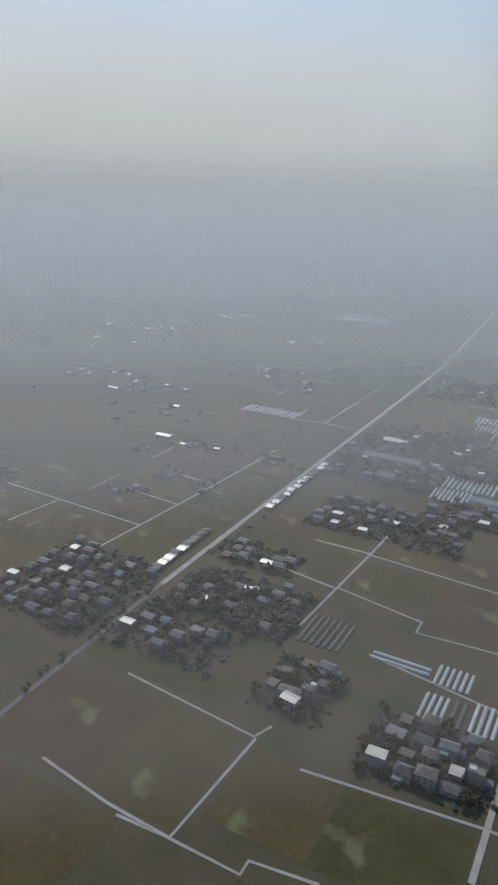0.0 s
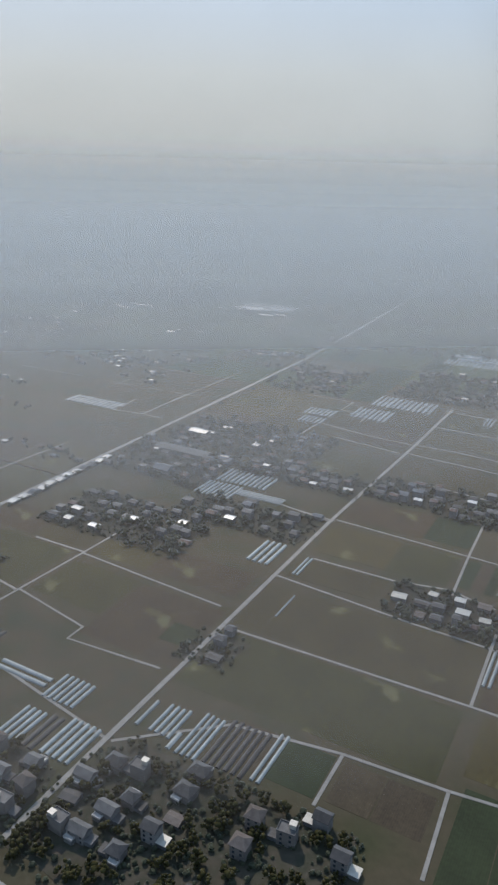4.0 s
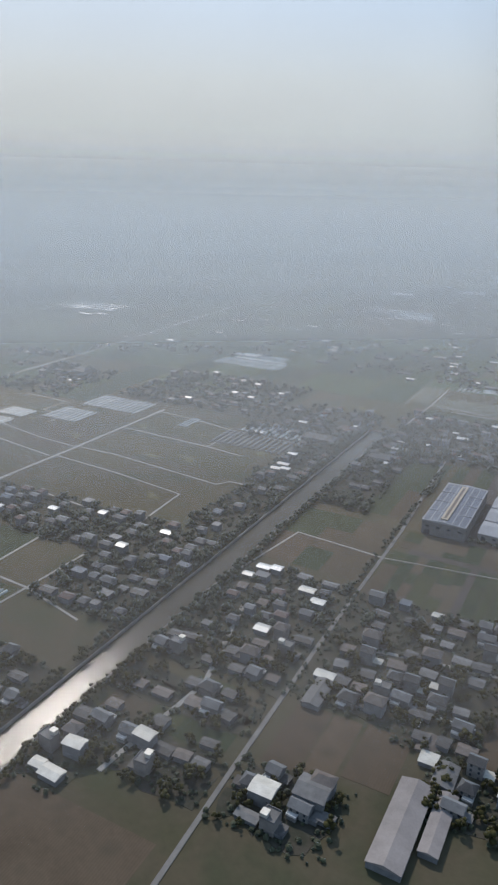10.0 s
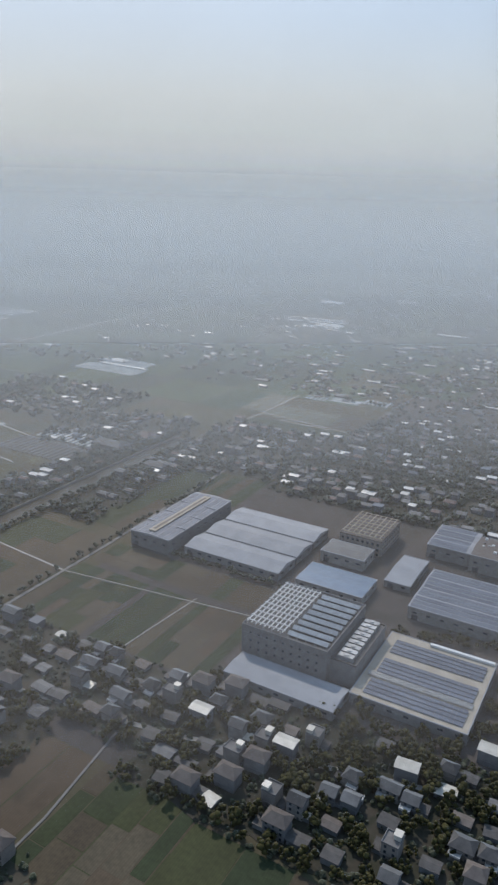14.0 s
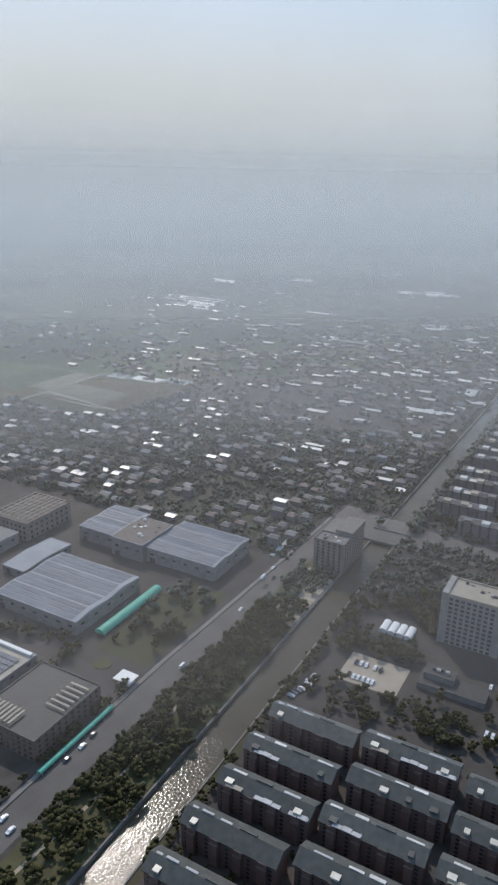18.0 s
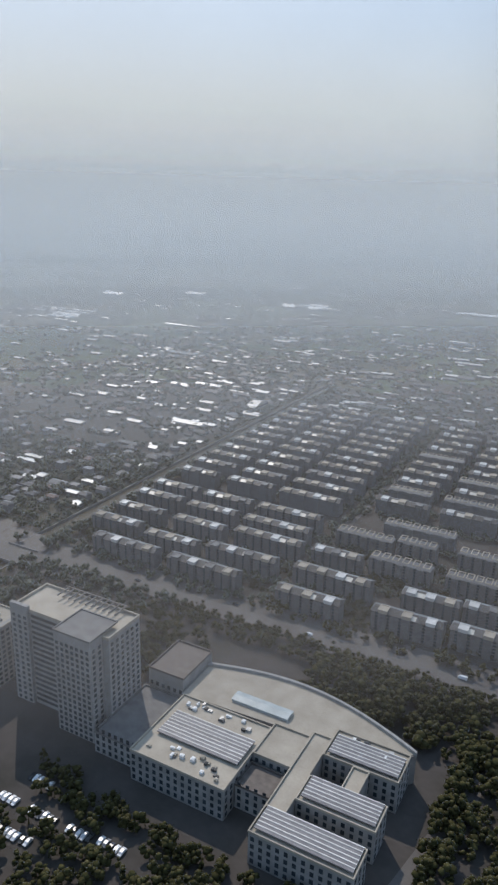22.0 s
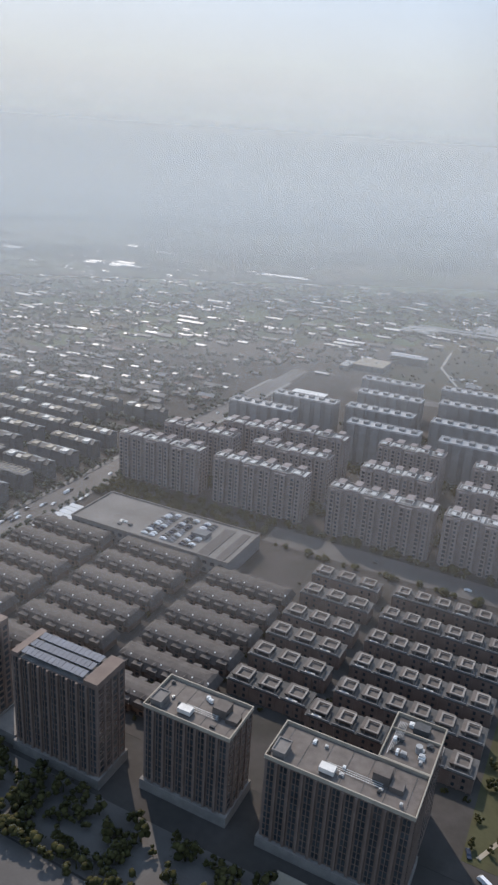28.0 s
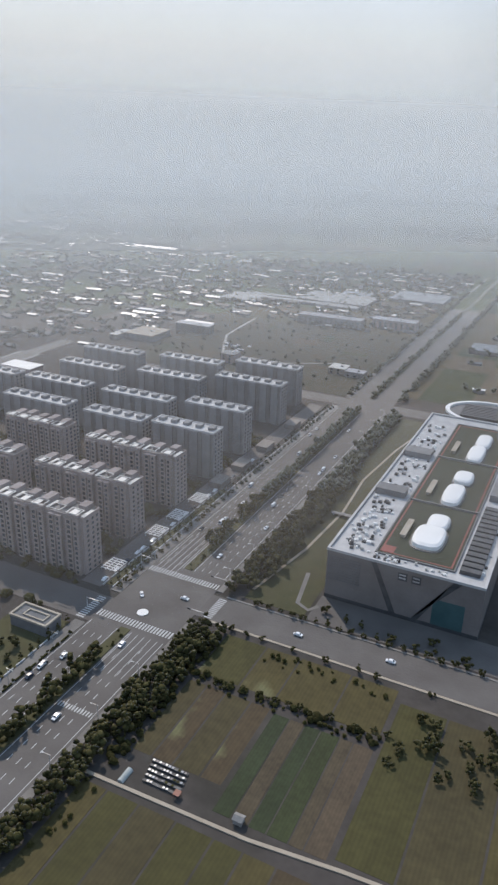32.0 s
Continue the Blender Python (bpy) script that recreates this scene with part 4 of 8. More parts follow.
# creek that leads on from the canal's end
creek = [(150, 686.5), (170, 690), (195, 693), (225, 692.5), (250, 694), (272, 697), (305, 697.5), (336, 695), (358, 691), (380, 688)]
lane(creek, 6.0, "paving", 0.14, "creek_bank", "worn concrete edge of the winding creek", "embankment")
lane(creek, 4.8, "water", 0.17, "creek", "narrow winding grey-green creek", "water")
for (x0, y0), (x1, y1) in zip(creek, creek[1:]):
    tree_row(x0, y0 + 4.2, x1, y1 + 4.2, 4, 1.0, jitter=0.6, skip=0.25)
    tree_row(x0, y0 - 4.2, x1, y1 - 4.2, 4.4, 0.9, jitter=0.6, skip=0.35)
# trees along the first canal and the lanes
tree_row(136.8, 270, 136.8, 690, 4.2, 1.1, "canal-side trees")
tree_row(154, 280, 154, 690, 4.0, 1.1, "canal-side trees")
tree_row(204, 484, 203, 640, 5, 0.9, "roadside trees")
tree_row(-171, 300, -171, 640, 9, 0.8, "roadside trees", skip=0.3)
tree_row(-175.5, 120, -179.5, 240, 4, 0.8, "roadside trees", jitter=1.2, skip=0.3)
grove(-165, -110, 234, 270, 45, 1.3)
grove(-60, -20, 184, 214, 14, 1.1, free=lambda x, y: free(x, y, 0.6))
grove(30, 75, 186, 232, 22, 1.1, free=lambda x, y: free(x, y, 0.6))
shrub_belt("shrubs", "low scrub and reeds on the field edges", [(-20, -16, 280, 300), (134, 138.5, 230, 690), (152.5, 156, 230, 690)], 0.22, 0.5)

# ---- building helpers ----
PANES = {}


def pane(w, h, mat="glass", deep=0.05):
    k = (round(w, 2), round(h, 2), mat)
    if k not in PANES:
        PANES[k] = Shape().box(-w / 2, w / 2, -deep, 0.06, -h / 2, h / 2).mesh("window", mat)
    return PANES[k]


def bay(w, h, floors, pitch, mat="glass"):
    """One upright strip of windows, floor over floor."""
    k = (round(w, 2), round(h, 2), floors, round(pitch, 2))
    if k not in PANES:
        s = Shape()
        for f in range(floors):
            s.box(-w / 2, w / 2, -0.05, 0.06, pitch * (f + 0.32), pitch * (f + 0.32) + h)
        PANES[k] = s.mesh("window_bay", mat)
    return PANES[k]


def strip(mesh, mat, e, at, turn=0):
    return tagged(part("window_bay", mesh, mat, e, at=at, turn=turn), kind="stuff")


def windows(e, x0, x1, y, floors, pitch, cols, w, h, z0=0.0, side="S", name="window", strips=False):
    """A grid of windows on the wall at y (south side) or, for side E, at x = y along x0..x1 in y."""
    for i in range(cols):
        c = x0 + (x1 - x0) * (i + 0.5) / cols
        at, turn = ((c, y, z0), 0) if side == "S" else ((y, c, z0), 90)
        if strips:
            tagged(part("window_bay", bay(w, h, floors, pitch), None, e, at=at, turn=turn), kind="stuff")
            continue
        for f in range(floors):
            part(name, pane(w, h), None, e, at=(at[0], at[1], z0 + pitch * (f + 0.5)), turn=turn)


def roof_units(e, x0, x1, y0, y1, z, n, mat="metal", big=1.6):
    """Plant boxes with round fans; many small ones are joined by material."""
    joined = {}
    for _ in range(n):
        w, d, h = R.uniform(0.5, big), R.uniform(0.5, big * 0.8), R.uniform(0.3, 0.9)
        x, y = R.uniform(x0 + w, x1 - w), R.uniform(y0 + d, y1 - d)
        q = R.choice((mat, "white_paint", "dark_metal"))
        s = joined.setdefault(q, Shape()) if n > 20 else Shape()
        s.box(x - w / 2, x + w / 2, y - d / 2, y + d / 2, z, z + h)
        s.tube(x, y, z + h, z + h + 0.12, min(w, d) * 0.35, min(w, d) * 0.33)
        if n <= 20:
            part("roof_unit", s, q, e)
    for q, s in joined.items():
        tagged(part("roof_unit", s, q, e), kind="stuff")


def hall(x0, x1, y0, y1, h, label, roof="solar", wall="white_wall", ridges=1, stripes=0, rise=0.06, name="factory_hall", along="x"):
    """A factory hall: walls with plinth, low pitched roof bays, roof lights, edge trim, doors."""
    cx, cy = (x0 + x1) / 2, (y0 + y1) / 2
    e = thing(name, (cx, cy, 0), label, "factory hall", "factory halls")
    a, b, c, d = x0 - cx, x1 - cx, y0 - cy, y1 - cy
    part("wall", Shape().box(a, b, c, d, -0.1, h).box(a - 0.05, b + 0.05, c - 0.05, d + 0.05, -0.1, 0.5), wall, e)
    if along == "x":
        for i in range(ridges):
            u, v = c + (d - c) * i / ridges, c + (d - c) * (i + 1) / ridges
            top = part("roof", Shape().gable(a, b, u, v - 0.1, h + 0.15, (v - u) * rise, 0, 0.12), "shed_roof" if roof == "solar" else roof, e)
            if roof == "solar":
                mid = (u + v - 0.1) / 2
                panel_rows(top, a, b, u + 0.3, mid - 0.3, h + 0.17, (v - u) * rise, 3), panel_rows(top, a, b, v - 0.4, mid + 0.3, h + 0.17, (v - u) * rise, 3)
    else:
        for i in range(ridges):
            u, v = a + (b - a) * i / ridges, a + (b - a) * (i + 1) / ridges
            top = part("roof", Shape().gable(c, d, -(v - u) / 2, (v - u) / 2 - 0.1, 0, (v - u) * rise, 0, 0.12), "shed_roof" if roof == "solar" else roof, e, at=((u + v) / 2, 0, h + 0.15), turn=90)
            if roof == "solar":
                panel_rows(top, c, d, -(v - u) / 2 + 0.3, -0.4, 0.02, (v - u) * rise, 3), panel_rows(top, c, d, (v - u) / 2 - 0.4, 0.4, 0.02, (v - u) * rise, 3)
    part("eaves_trim", Shape().rim(a - 0.2, b + 0.2, c - 0.2, d + 0.2, h - 0.1, h + 0.28, 0.35), "shed_roof", e)
    for i in range(stripes):
        x = a + (b - a) * (i + 0.5) / stripes
        part("roof_light", Shape().box(x - 0.25, x + 0.25, c + 0.6, d - 0.6, h + 0.2, h + 0.25 + (d - c) * rise * 0.6 / ridges), "shed_roof", e)
    n = int((b - a) // 5)
    for i in range(n):
        x = a + (b - a) * (i + 0.5) / n
        part("window", pane(1.6, 0.7), None, e, at=(x, c, h * 0.6))
    for i in range(int((d - c) // 6)):
        part("window", pane(1.6, 0.7), None, e, at=(b, c + (d - c) * (i + 0.5) / int((d - c) // 6), h * 0.6), turn=90)
    part("loading_door", Shape().box(a + 1.5, a + 4, c - 0.06, c + 0.1, 0, min(2.2, h * 0.55)), "dark_metal", e)
    return e


def panel_rows(base, a, b, u, v, z, rise, rows, cell=1.5):
    """Rows of single solar panels laid on one slope that climbs from u to v by rise."""
    for i in range(rows):
        p, q = u + (v - u) * (i + 0.06) / rows, u + (v - u) * (i + 0.9) / rows
        zp, zq = z + rise * (p - u) / (v - u) + 0.08, z + rise * (q - u) / (v - u) + 0.08
        s = Shape()
        n = int((b - a - 1.2) / cell)
        for j in range(n):
            x, k = a + 0.6 + cell * j, len(s.v)
            s.v += [(x, p, zp), (x + cell - 0.09, p, zp), (x + cell - 0.09, q, zq), (x, q, zq), (x, p, zp - 0.1), (x + cell - 0.09, p, zp - 0.1), (x + cell - 0.09, q, zq - 0.1), (x, q, zq - 0.1)]
            for f in ((0, 1, 2, 3), (4, 5, 1, 0), (5, 6, 2, 1), (6, 7, 3, 2), (7, 4, 0, 3)):
                s.f.append(tuple(k + c for c in f) if v > u else tuple(k + c for c in f[::-1]))
                s.m.append(0)
        part("solar_row", s, "solar_row", base)


# ---- factory estate ----
sheet("factory_yard", 237, 410, 549.5, 640, "town_ground", "dark grey concrete factory yard", "yard", 0.045)
sheet("factory_yard", 297, 410, 487, 549.4, "town_ground", "dark grey concrete factory yard", "yard", 0.041)
e = hall(214, 235, 551, 604, 7, "long factory hall with solar roof and pale raised lantern", "solar", "grey_wall", 1, 0, 0.03, along="y")
part("roof_lantern", Shape().box(-2.2, 1.2, -24, 22, 7.2, 8.5), "beige_roof", e, "long pale beige roof lantern")
part("lantern_slot", Shape().box(-1.1, 0.1, -22, 20, 8.5, 8.62), "brown_roof", e)
for i in range(3):
    part("roof_seam", Shape().box(-10.4, 10.4, -14 + 13 * i, -13.6 + 13 * i, 7.3, 7.75), "shed_roof", e)
for i in range(3):
    hall(240, 287, 556 + 17.4 * i, 572 + 17.4 * i, 3.6, "long white sheet-roofed warehouse in a row of three", "shed_roof", "grey_wall", 1, 0, 0.09)
# tall works building with roof trusses and louvre rows
e = thing("works_building", (316, 521, 0), "tall pale works building with pipe racks on its roof", "factory")
part("wall", Shape().box(-16, 16, -17, 17, -0.1, 12.2).box(-16.2, 16.2, -17.2, 17.2, 9.6, 9.9), "grey_wall", e)
part("roof", Shape().box(-15.6, 15.6, -16.6, 16.6, 12.2, 12.35), "dark_roof", e)
part("parapet", Shape().rim(-16.1, 16.1, -17.1, 17.1, 12.2, 12.8, 0.4), "grey_wall", e)
for i in range(9):
    part("pipe_rack", Shape().box(-15 + 1.7 * i, -14.7 + 1.7 * i, -15.5, 15.5, 13.2, 13.5), "white_paint", e)
for i in range(10):
    part("pipe_rack", Shape().box(-15.2, -0.5, -14.8 + 3.2 * i, -14.5 + 3.2 * i, 13.5, 13.8), "white_paint", e)
for i in range(8):
    part("louvre", Shape().gable(0.5, 15, -15 + 3.9 * i, -12.6 + 3.9 * i, 13.0, 0.9, 0, 0.1), "metal", e)
for i in range(10):
    part("rack_post", Shape().box(-15 + 3.2 * i, -14.8 + 3.2 * i, -15.5, -15.3, 12.3, 13.4), "metal", e)
windows(e, -14, 14, -17, 4, 2.9, 9, 0.8, 0.8)
windows(e, -15, 15, 16, 3, 3.4, 7, 0.9, 0.8, side="E")
e2 = thing("plant_annexe", (337, 521, 0), "grey plant annexe with cooling units on its roof", "factory")
part("wall", Shape().box(-5, 4, -14, 14, -0.1, 8.5), "grey_wall", e2)
part("roof", Shape().rim(-5.1, 4.1, -14.1, 14.1, 8.5, 9.0, 0.3).box(-4.8, 3.8, -13.8, 13.8, 8.5, 8.6), "dark_roof", e2)
for i in range(9):
    part("cooling_unit", Shape().box(-3.2, 2.2, -12.5 + 2.9 * i, -10.4 + 2.9 * i, 8.6, 10).tube(-0.5, -11.4 + 2.9 * i, 10, 10.3, 0.9, 0.85), "metal", e2)
hall(302, 341, 489, 501.5, 3.2, "low blue-grey lean-to hall along the works building", "shed_roof", "grey_wall", 1, 0, 0.05)
hall(295, 324, 556, 573, 3.8, "hall with a blue-edged metal roof", "blue_roof", "white_wall", 2, 0, 0.05)
e = thing("works_building", (306, 612, 0), "beige works building with a rusty roof frame", "factory")
part("wall", Shape().box(-10, 10, -13, 13, -0.1, 7.6), "beige_wall", e)
part("roof", Shape().rim(-10.1, 10.1, -13.1, 13.1, 7.6, 8.1, 0.3).box(-9.8, 9.8, -12.8, 12.8, 7.6, 7.7), "brown_roof", e)
for i in range(8):
    part("roof_frame", Shape().box(-9.5, 9.5, -12 + 3.4 * i, -11.7 + 3.4 * i, 8.6, 8.9), "beige_roof", e)
    part("roof_frame", Shape().box(-9 + 2.5 * i, -8.7 + 2.5 * i, -12, 12, 8.9, 9.2), "beige_roof", e)
windows(e, -9.5, 9.5, -13, 3, 2.4, 8, 1.0, 1.1)
windows(e, -12, 12, 10, 3, 2.4, 8, 1.0, 1.1, side="E")
hall(294, 314, 583, 596, 5.0, "white office block with a pale roof edge", "grey_roof", "white_wall", 1, 0, 0.02)
hall(326, 337, 576, 602, 3.0, "grey flat-roofed loading shed", "shed_roof", "grey_wall", 1, 0, 0.03)
hall(342, 379, 558, 592, 5.2, "wide white factory hall under solar panels", "solar", "white_wall", 2, 0, 0.05)
hall(333, 352, 612, 636, 6.2, "white factory hall under a roof of solar panels", "solar", "white_wall", 2, 0, 0.05)
e = hall(352.5, 368, 609, 630, 7.6, "white stair and office block between two halls", "brown_roof", "white_wall", 1, 0, 0.01)
roof_units(e, -7, 7, -10, 10, 7.8, 9)
hall(368.5, 400, 611, 638, 6.2, "white factory hall under a roof of solar panels", "solar", "white_wall", 2, 0, 0.05)
e = hall(342, 379, 500, 540, 3.8, "wide low hall with tan roof and dark solar panels", "beige_roof", "grey_wall", 1, 0, 0.0)
for i in range(3):
    panel_rows(e, -15.6, 17.6, -18 + 12.5 * i, -9.5 + 12.5 * i, 4.2, 0.25, 4)
for i in range(5):
    part("roof_pipe", Shape().box(-17, 17, -8.6 + i * 0.55, -8.35 + i * 0.55, 4.3, 4.55), "metal", e)
part("roof_pipe", Shape().box(-4, 18, 18.0, 19.2, 4.1, 4.9), "white_paint", e)
e = thing("office_block", (397, 523, 0), "brown factory office block with pergola strips on its roof", "office")
part("wall", Shape().box(-11, 11, -13, 13, -0.1, 6.4), "pink_wall", e)
part("roof", Shape().box(-10.8, 10.8, -12.8, 12.8, 6.4, 6.5), "dark_roof", e)
part("parapet", Shape().rim(-11.1, 11.1, -13.1, 13.1, 6.4, 6.9, 0.3), "dark_roof", e)
for i in range(8):
    part("pergola_slat", Shape().box(-10 + 1.5 * i, -9.3 + 1.5 * i, -12, -6, 7.4, 7.6), "beige_roof", e)
for i in range(6):
    part("pergola_slat", Shape().box(3.5, 10, -1 + 2 * i, -0.4 + 2 * i, 7.2, 7.4), "beige_roof", e)
windows(e, -10.5, 10.5, -13, 4, 1.6, 10, 0.9, 0.8)
windows(e, -12.5, 12.5, 11, 4, 1.6, 10, 0.9, 0.8, side="E", strips=True)
for x, y0, y1, r in ((385.5, 562, 595, 2.0), (412, 507, 536, 0.8)):
    s = Shape().vault(-r, r, -(y1 - y0) / 2, (y1 - y0) / 2, 1.0, r * 0.8, seg=8)
    ob = thing("covered_walkway", (x, (y0 + y1) / 2, 0), "bright green arched canopy over a walkway", "canopy")
    part("canopy", s, "green_sheet", ob)
    for k in range(int((y1 - y0) // 4)):
        y = -(y1 - y0) / 2 + 0.5 + 4 * k
        part("post", Shape().box(-r, -r + 0.12, y, y + 0.12, 0, 1.1).box(r - 0.12, r, y, y + 0.12, 0, 1.1), "metal", ob)
sheet("factory_garden", 388.5, 409, 556, 606, "lawn", "factory garden lawn", "lawn", 0.07)
grove(389, 408, 562, 606, 30, 1.15)
grove(378, 386, 541, 556, 10, 1.0)
grove(346, 408, 470, 498, 90, 1.15, free=lambda x, y: free(x, y, 1.5))
tree_row(409.6, 430, 409.6, 545, 3.4, 0.9, skip=0.2)
grove(380, 386, 500, 540, 22, 1.0)
tree_row(343, 544, 376, 554, 2.6, 1.1)
tree_row(238, 552, 290, 552, 3, 0.9)
tree_row(205, 600, 205, 620, 3, 0.9)
solid("flower_bed", Shape().tube(396, 551, 0, 0.3, 3, 3, seg=18), "lawn", "round clipped flower bed at the factory gate", "flower bed")
solid("gate_house", Shape().box(406, 410, 546, 549, 0, 1.8).box(405, 411, 545, 550, 1.8, 2.1), "white_paint", "small white gate house by the avenue", "gate house")

# ---- avenue and second canal ----
lane([(416.5, 300), (417, 560), (420, 640), (422, 720), (424, 1000)], 8.5, "asphalt", 0.09, "avenue", "grey two-lane avenue beside the canal", "road")
lane([(411.3, 420), (411.6, 560), (414.5, 640), (416, 690)], 1.4, "paving", 0.2, "pavement", "pale paved footway", "pavement")
sheet("canal_park", 422.5, 438.5, 470, 668, "lawn", "scruffy park strip between avenue and canal", "lawn", 0.05)
lane([(427, 480), (430, 520), (426, 560), (429, 600), (427, 640)], 1.0, "beige_paving", 0.1, "park_path", "winding pale park path", "path")
grove(423, 438, 470, 640, 330, 1.0)
s = thing("stepped_terrace", (435.2, 617, 0), "pale paved waterside terrace with stripes", "terrace")
for i in range(14):
    part("paving_slab", Shape().box(-3.4, 3.4, -18 + 2.6 * i, -15.6 + 2.6 * i, 0, 0.25), "beige_paving", s)
e = thing("corner_tower", (434, 652, 0), "grey twelve-storey corner tower block by the canal bridge", "tower block")
part("wall", Shape().box(-6.5, 6, -11, 11, -0.1, 12.5).box(-1, 6.3, -3, 11.3, 12.5, 14.5), "beige_wall", e)
part("roof", Shape().rim(-6.6, 6.1, -11.1, -3, 12.5, 13, 0.3), "grey_roof", e)
roof_units(e, -6, 5, -10, -3, 12.5, 6)
windows(e, -6, 5.5, -11, 9, 1.38, 5, 0.9, 0.7, strips=True)
windows(e, -10.5, 10.5, 6, 9, 1.38, 8, 0.9, 0.7, side="E", strips=True)
b = thing("canal_bridge", (444.5, 680, 0), "flat concrete road bridge over the canal", "bridge")
part("deck", Shape().box(-24, 40, -6, 6, -0.2, 0.35), "asphalt", b)
for y in (-6, 5.6):
    part("railing", Shape().box(-8, 8, y, y + 0.4, 0.35, 1.0), "white_wall", b)
sheet("crossing_avenue", 426, 640, 682, 699, "asphalt", "wide grey tree-lined avenue", "road", 0.1)
tree_row(452, 500, 452, 672, 3.6, 1.0, "canal-side trees")
tree_row(452.5, 690, 452.5, 1000, 2.8, 1.45, "canal-side trees", jitter=0.8)
tree_row(436.5, 690, 436.5, 1000, 6, 1.1, "canal-side trees")
tree_row(424, 640, 424, 500, 3.5, 0.9)

# ---- brick-red slab housing by the canal ----
sheet("estate_ground", 452, 640, 440, 578, "town_ground", "dark paved estate yard", "yard", 0.05)


def slab_template(w, seed):
    rnd = random.Random(seed)
    e = thing("slab_block", (0, 0, 0), "red-brown six-storey slab block with grey-green pitched roof", "apartment block", "slab blocks by the canal")
    h = 7.6
    mid = [-w / 2 + w * (i + 0.5) / 4 for i in range(4)]
    part("wall", Shape().bayed(w, -3, 3, -0.1, h, [(x - 1.1, x + 1.1, 0.7) for x in mid], [(x - 0.8, x + 0.8, 0.5) for x in mid]), "pink_wall", e)
    top = part("roof", Shape().gable(-w / 2, w / 2, -3.2, 3.2, h, 1.9, 0, 0.35), "green_roof", e)
    u = -w / 2 + rnd.uniform(0.5, 3)
    while u < w / 2 - 3:
        v = min(u + rnd.uniform(1.2, 4.5), w / 2 - 0.4)
        part("ridge_vent", Shape().box(u, v, 0.1, 0.55 + 0.4 * rnd.random(), h + 1.4, h + 1.95 + 0.25 * rnd.random()), rnd.choice(("hall_roof", "green_roof", "terrace")), top)
        u = v + rnd.uniform(1.0, 4.5)
    for i in range(4):
        x = -w / 2 + w * (i + 0.5) / 4
        if rnd.random() < 0.4:
            q = rnd.uniform(0.5, 0.9)
            part("dormer", Shape().box(x - q, x + q, -2.9, -1.5, h + 0.2, h + 0.95).box(x - q - 0.15, x + q + 0.15, -3.1, -1.3, h + 0.95, h + 1.08), rnd.choice(("green_roof", "green_roof", "pale_roof")), top)
        part("balcony", Shape().box(x - 1.0, x + 1.0, -4.15, -3.72, 0.4, 6.4), "pink_wall", e)
    x = -w / 2 + rnd.uniform(0.6, 6)
    while x < w / 2 - 3.5 and rnd.random() < 0.75:
        n, mat = rnd.choice((1, 1, 2, 3)), rnd.choice(("pale_roof", "beige_roof", "hall_roof"))
        for i in range(n):
            c, d = x + 2.3 * i, min(x + 2.3 * i + 2.2, w / 2)
            k = rnd.uniform(0.9, 1.4)
            part("roof_sheet", Shape().box(c, d, -3.7, -3.7 + k * 1.5, h + 0.45 + 0.1 * (i % 2), h + 0.53 + 0.1 * (i % 2)), mat, e)
        x += 2.3 * n + rnd.uniform(2, 8)
    windows(e, -w / 2, w / 2, -3.0, 6, 1.25, 9, 0.8, 0.7, strips=True)
    return e


slabs = [slab_template(24, i) for i in range(5)]
k = 0
for x, y in [(494, 554), (521, 552), (495, 541), (468, 538), (468, 552), (468, 525), (494, 527), (521, 539), (467, 511), (494, 514), (521, 526), (548, 538), (548, 525), (467, 497), (494, 500), (521, 512), (548, 511), (575, 524), (494, 486), (521, 498), (575, 510), (548, 497)]:
    if k < 5:
        slabs[k].matrix_basis = pose(x, y, 0)
    else:
        copy_thing(slabs[k * 3 % 5], pose(x, y, 0, 0, 0, R.choice((0, 0, 180)) * 0))
    k += 1
for x0, x1, y in [(455, 560, 545), (455, 560, 532), (455, 560, 518), (455, 560, 505), (455, 535, 561), (480, 560, 565)]:
    tree_row(x0, y, x1, y, 4.5, 0.6, skip=0.35, jitter=1.0)

# ---- hospital ----
sheet("hospital_yard", 455, 640, 578.5, 672, "town_ground", "dark paved hospital grounds", "yard", 0.054)
T = thing("ward_tower", (493.5, 623, 0), "pale ten-storey ward tower with a beige roof deck", "tower block")
part("wall", Shape().box(-9.5, 9.5, -6, 6, -0.1, 18).box(-9.8, -7.8, -6.3, 6, 0, 18.9).box(7.8, 9.8, -6.3, 6, 0, 18.4), "ward_wall", T)
part("roof", Shape().box(-9.2, 9.2, -5.8, 5.8, 18, 18.15).rim(-9.6, 9.6, -6.1, 6.1, 18, 18.7, 0.35), "beige_roof", T)
roof_units(T, -6, 8, -4, 5, 18.15, 6)
windows(T, -7.6, 7.6, -6, 11, 1.6, 8, 1.15, 0.9)
windows(T, -5.8, 5.8, 9.8, 11, 1.6, 6, 1.15, 0.9, side="E", strips=True)
T = thing("ward_tower", (527, 623, 0), "tall pale hospital tower with projecting front wing and roof pergola", "tower block")
part("wall", Shape().box(-16, 17, -5, 8, -0.1, 29).box(-16.3, -10, -6, -4.9, 0, 31).box(3, 15, -10, -5, 0, 30.5), "ward_wall", T)
part("roof", Shape().box(-15.7, 16.7, -4.7, 7.7, 29, 29.15).rim(-16.1, 17.1, -5.1, 8.1, 29, 29.9, 0.4), "beige_roof", T)
part("wing_roof", Shape().box(3.2, 14.8, -9.8, 1, 30.5, 30.7).rim(2.8, 15.2, -10.2, 1.2, 30.5, 31, 0.35), "grey_roof", T)
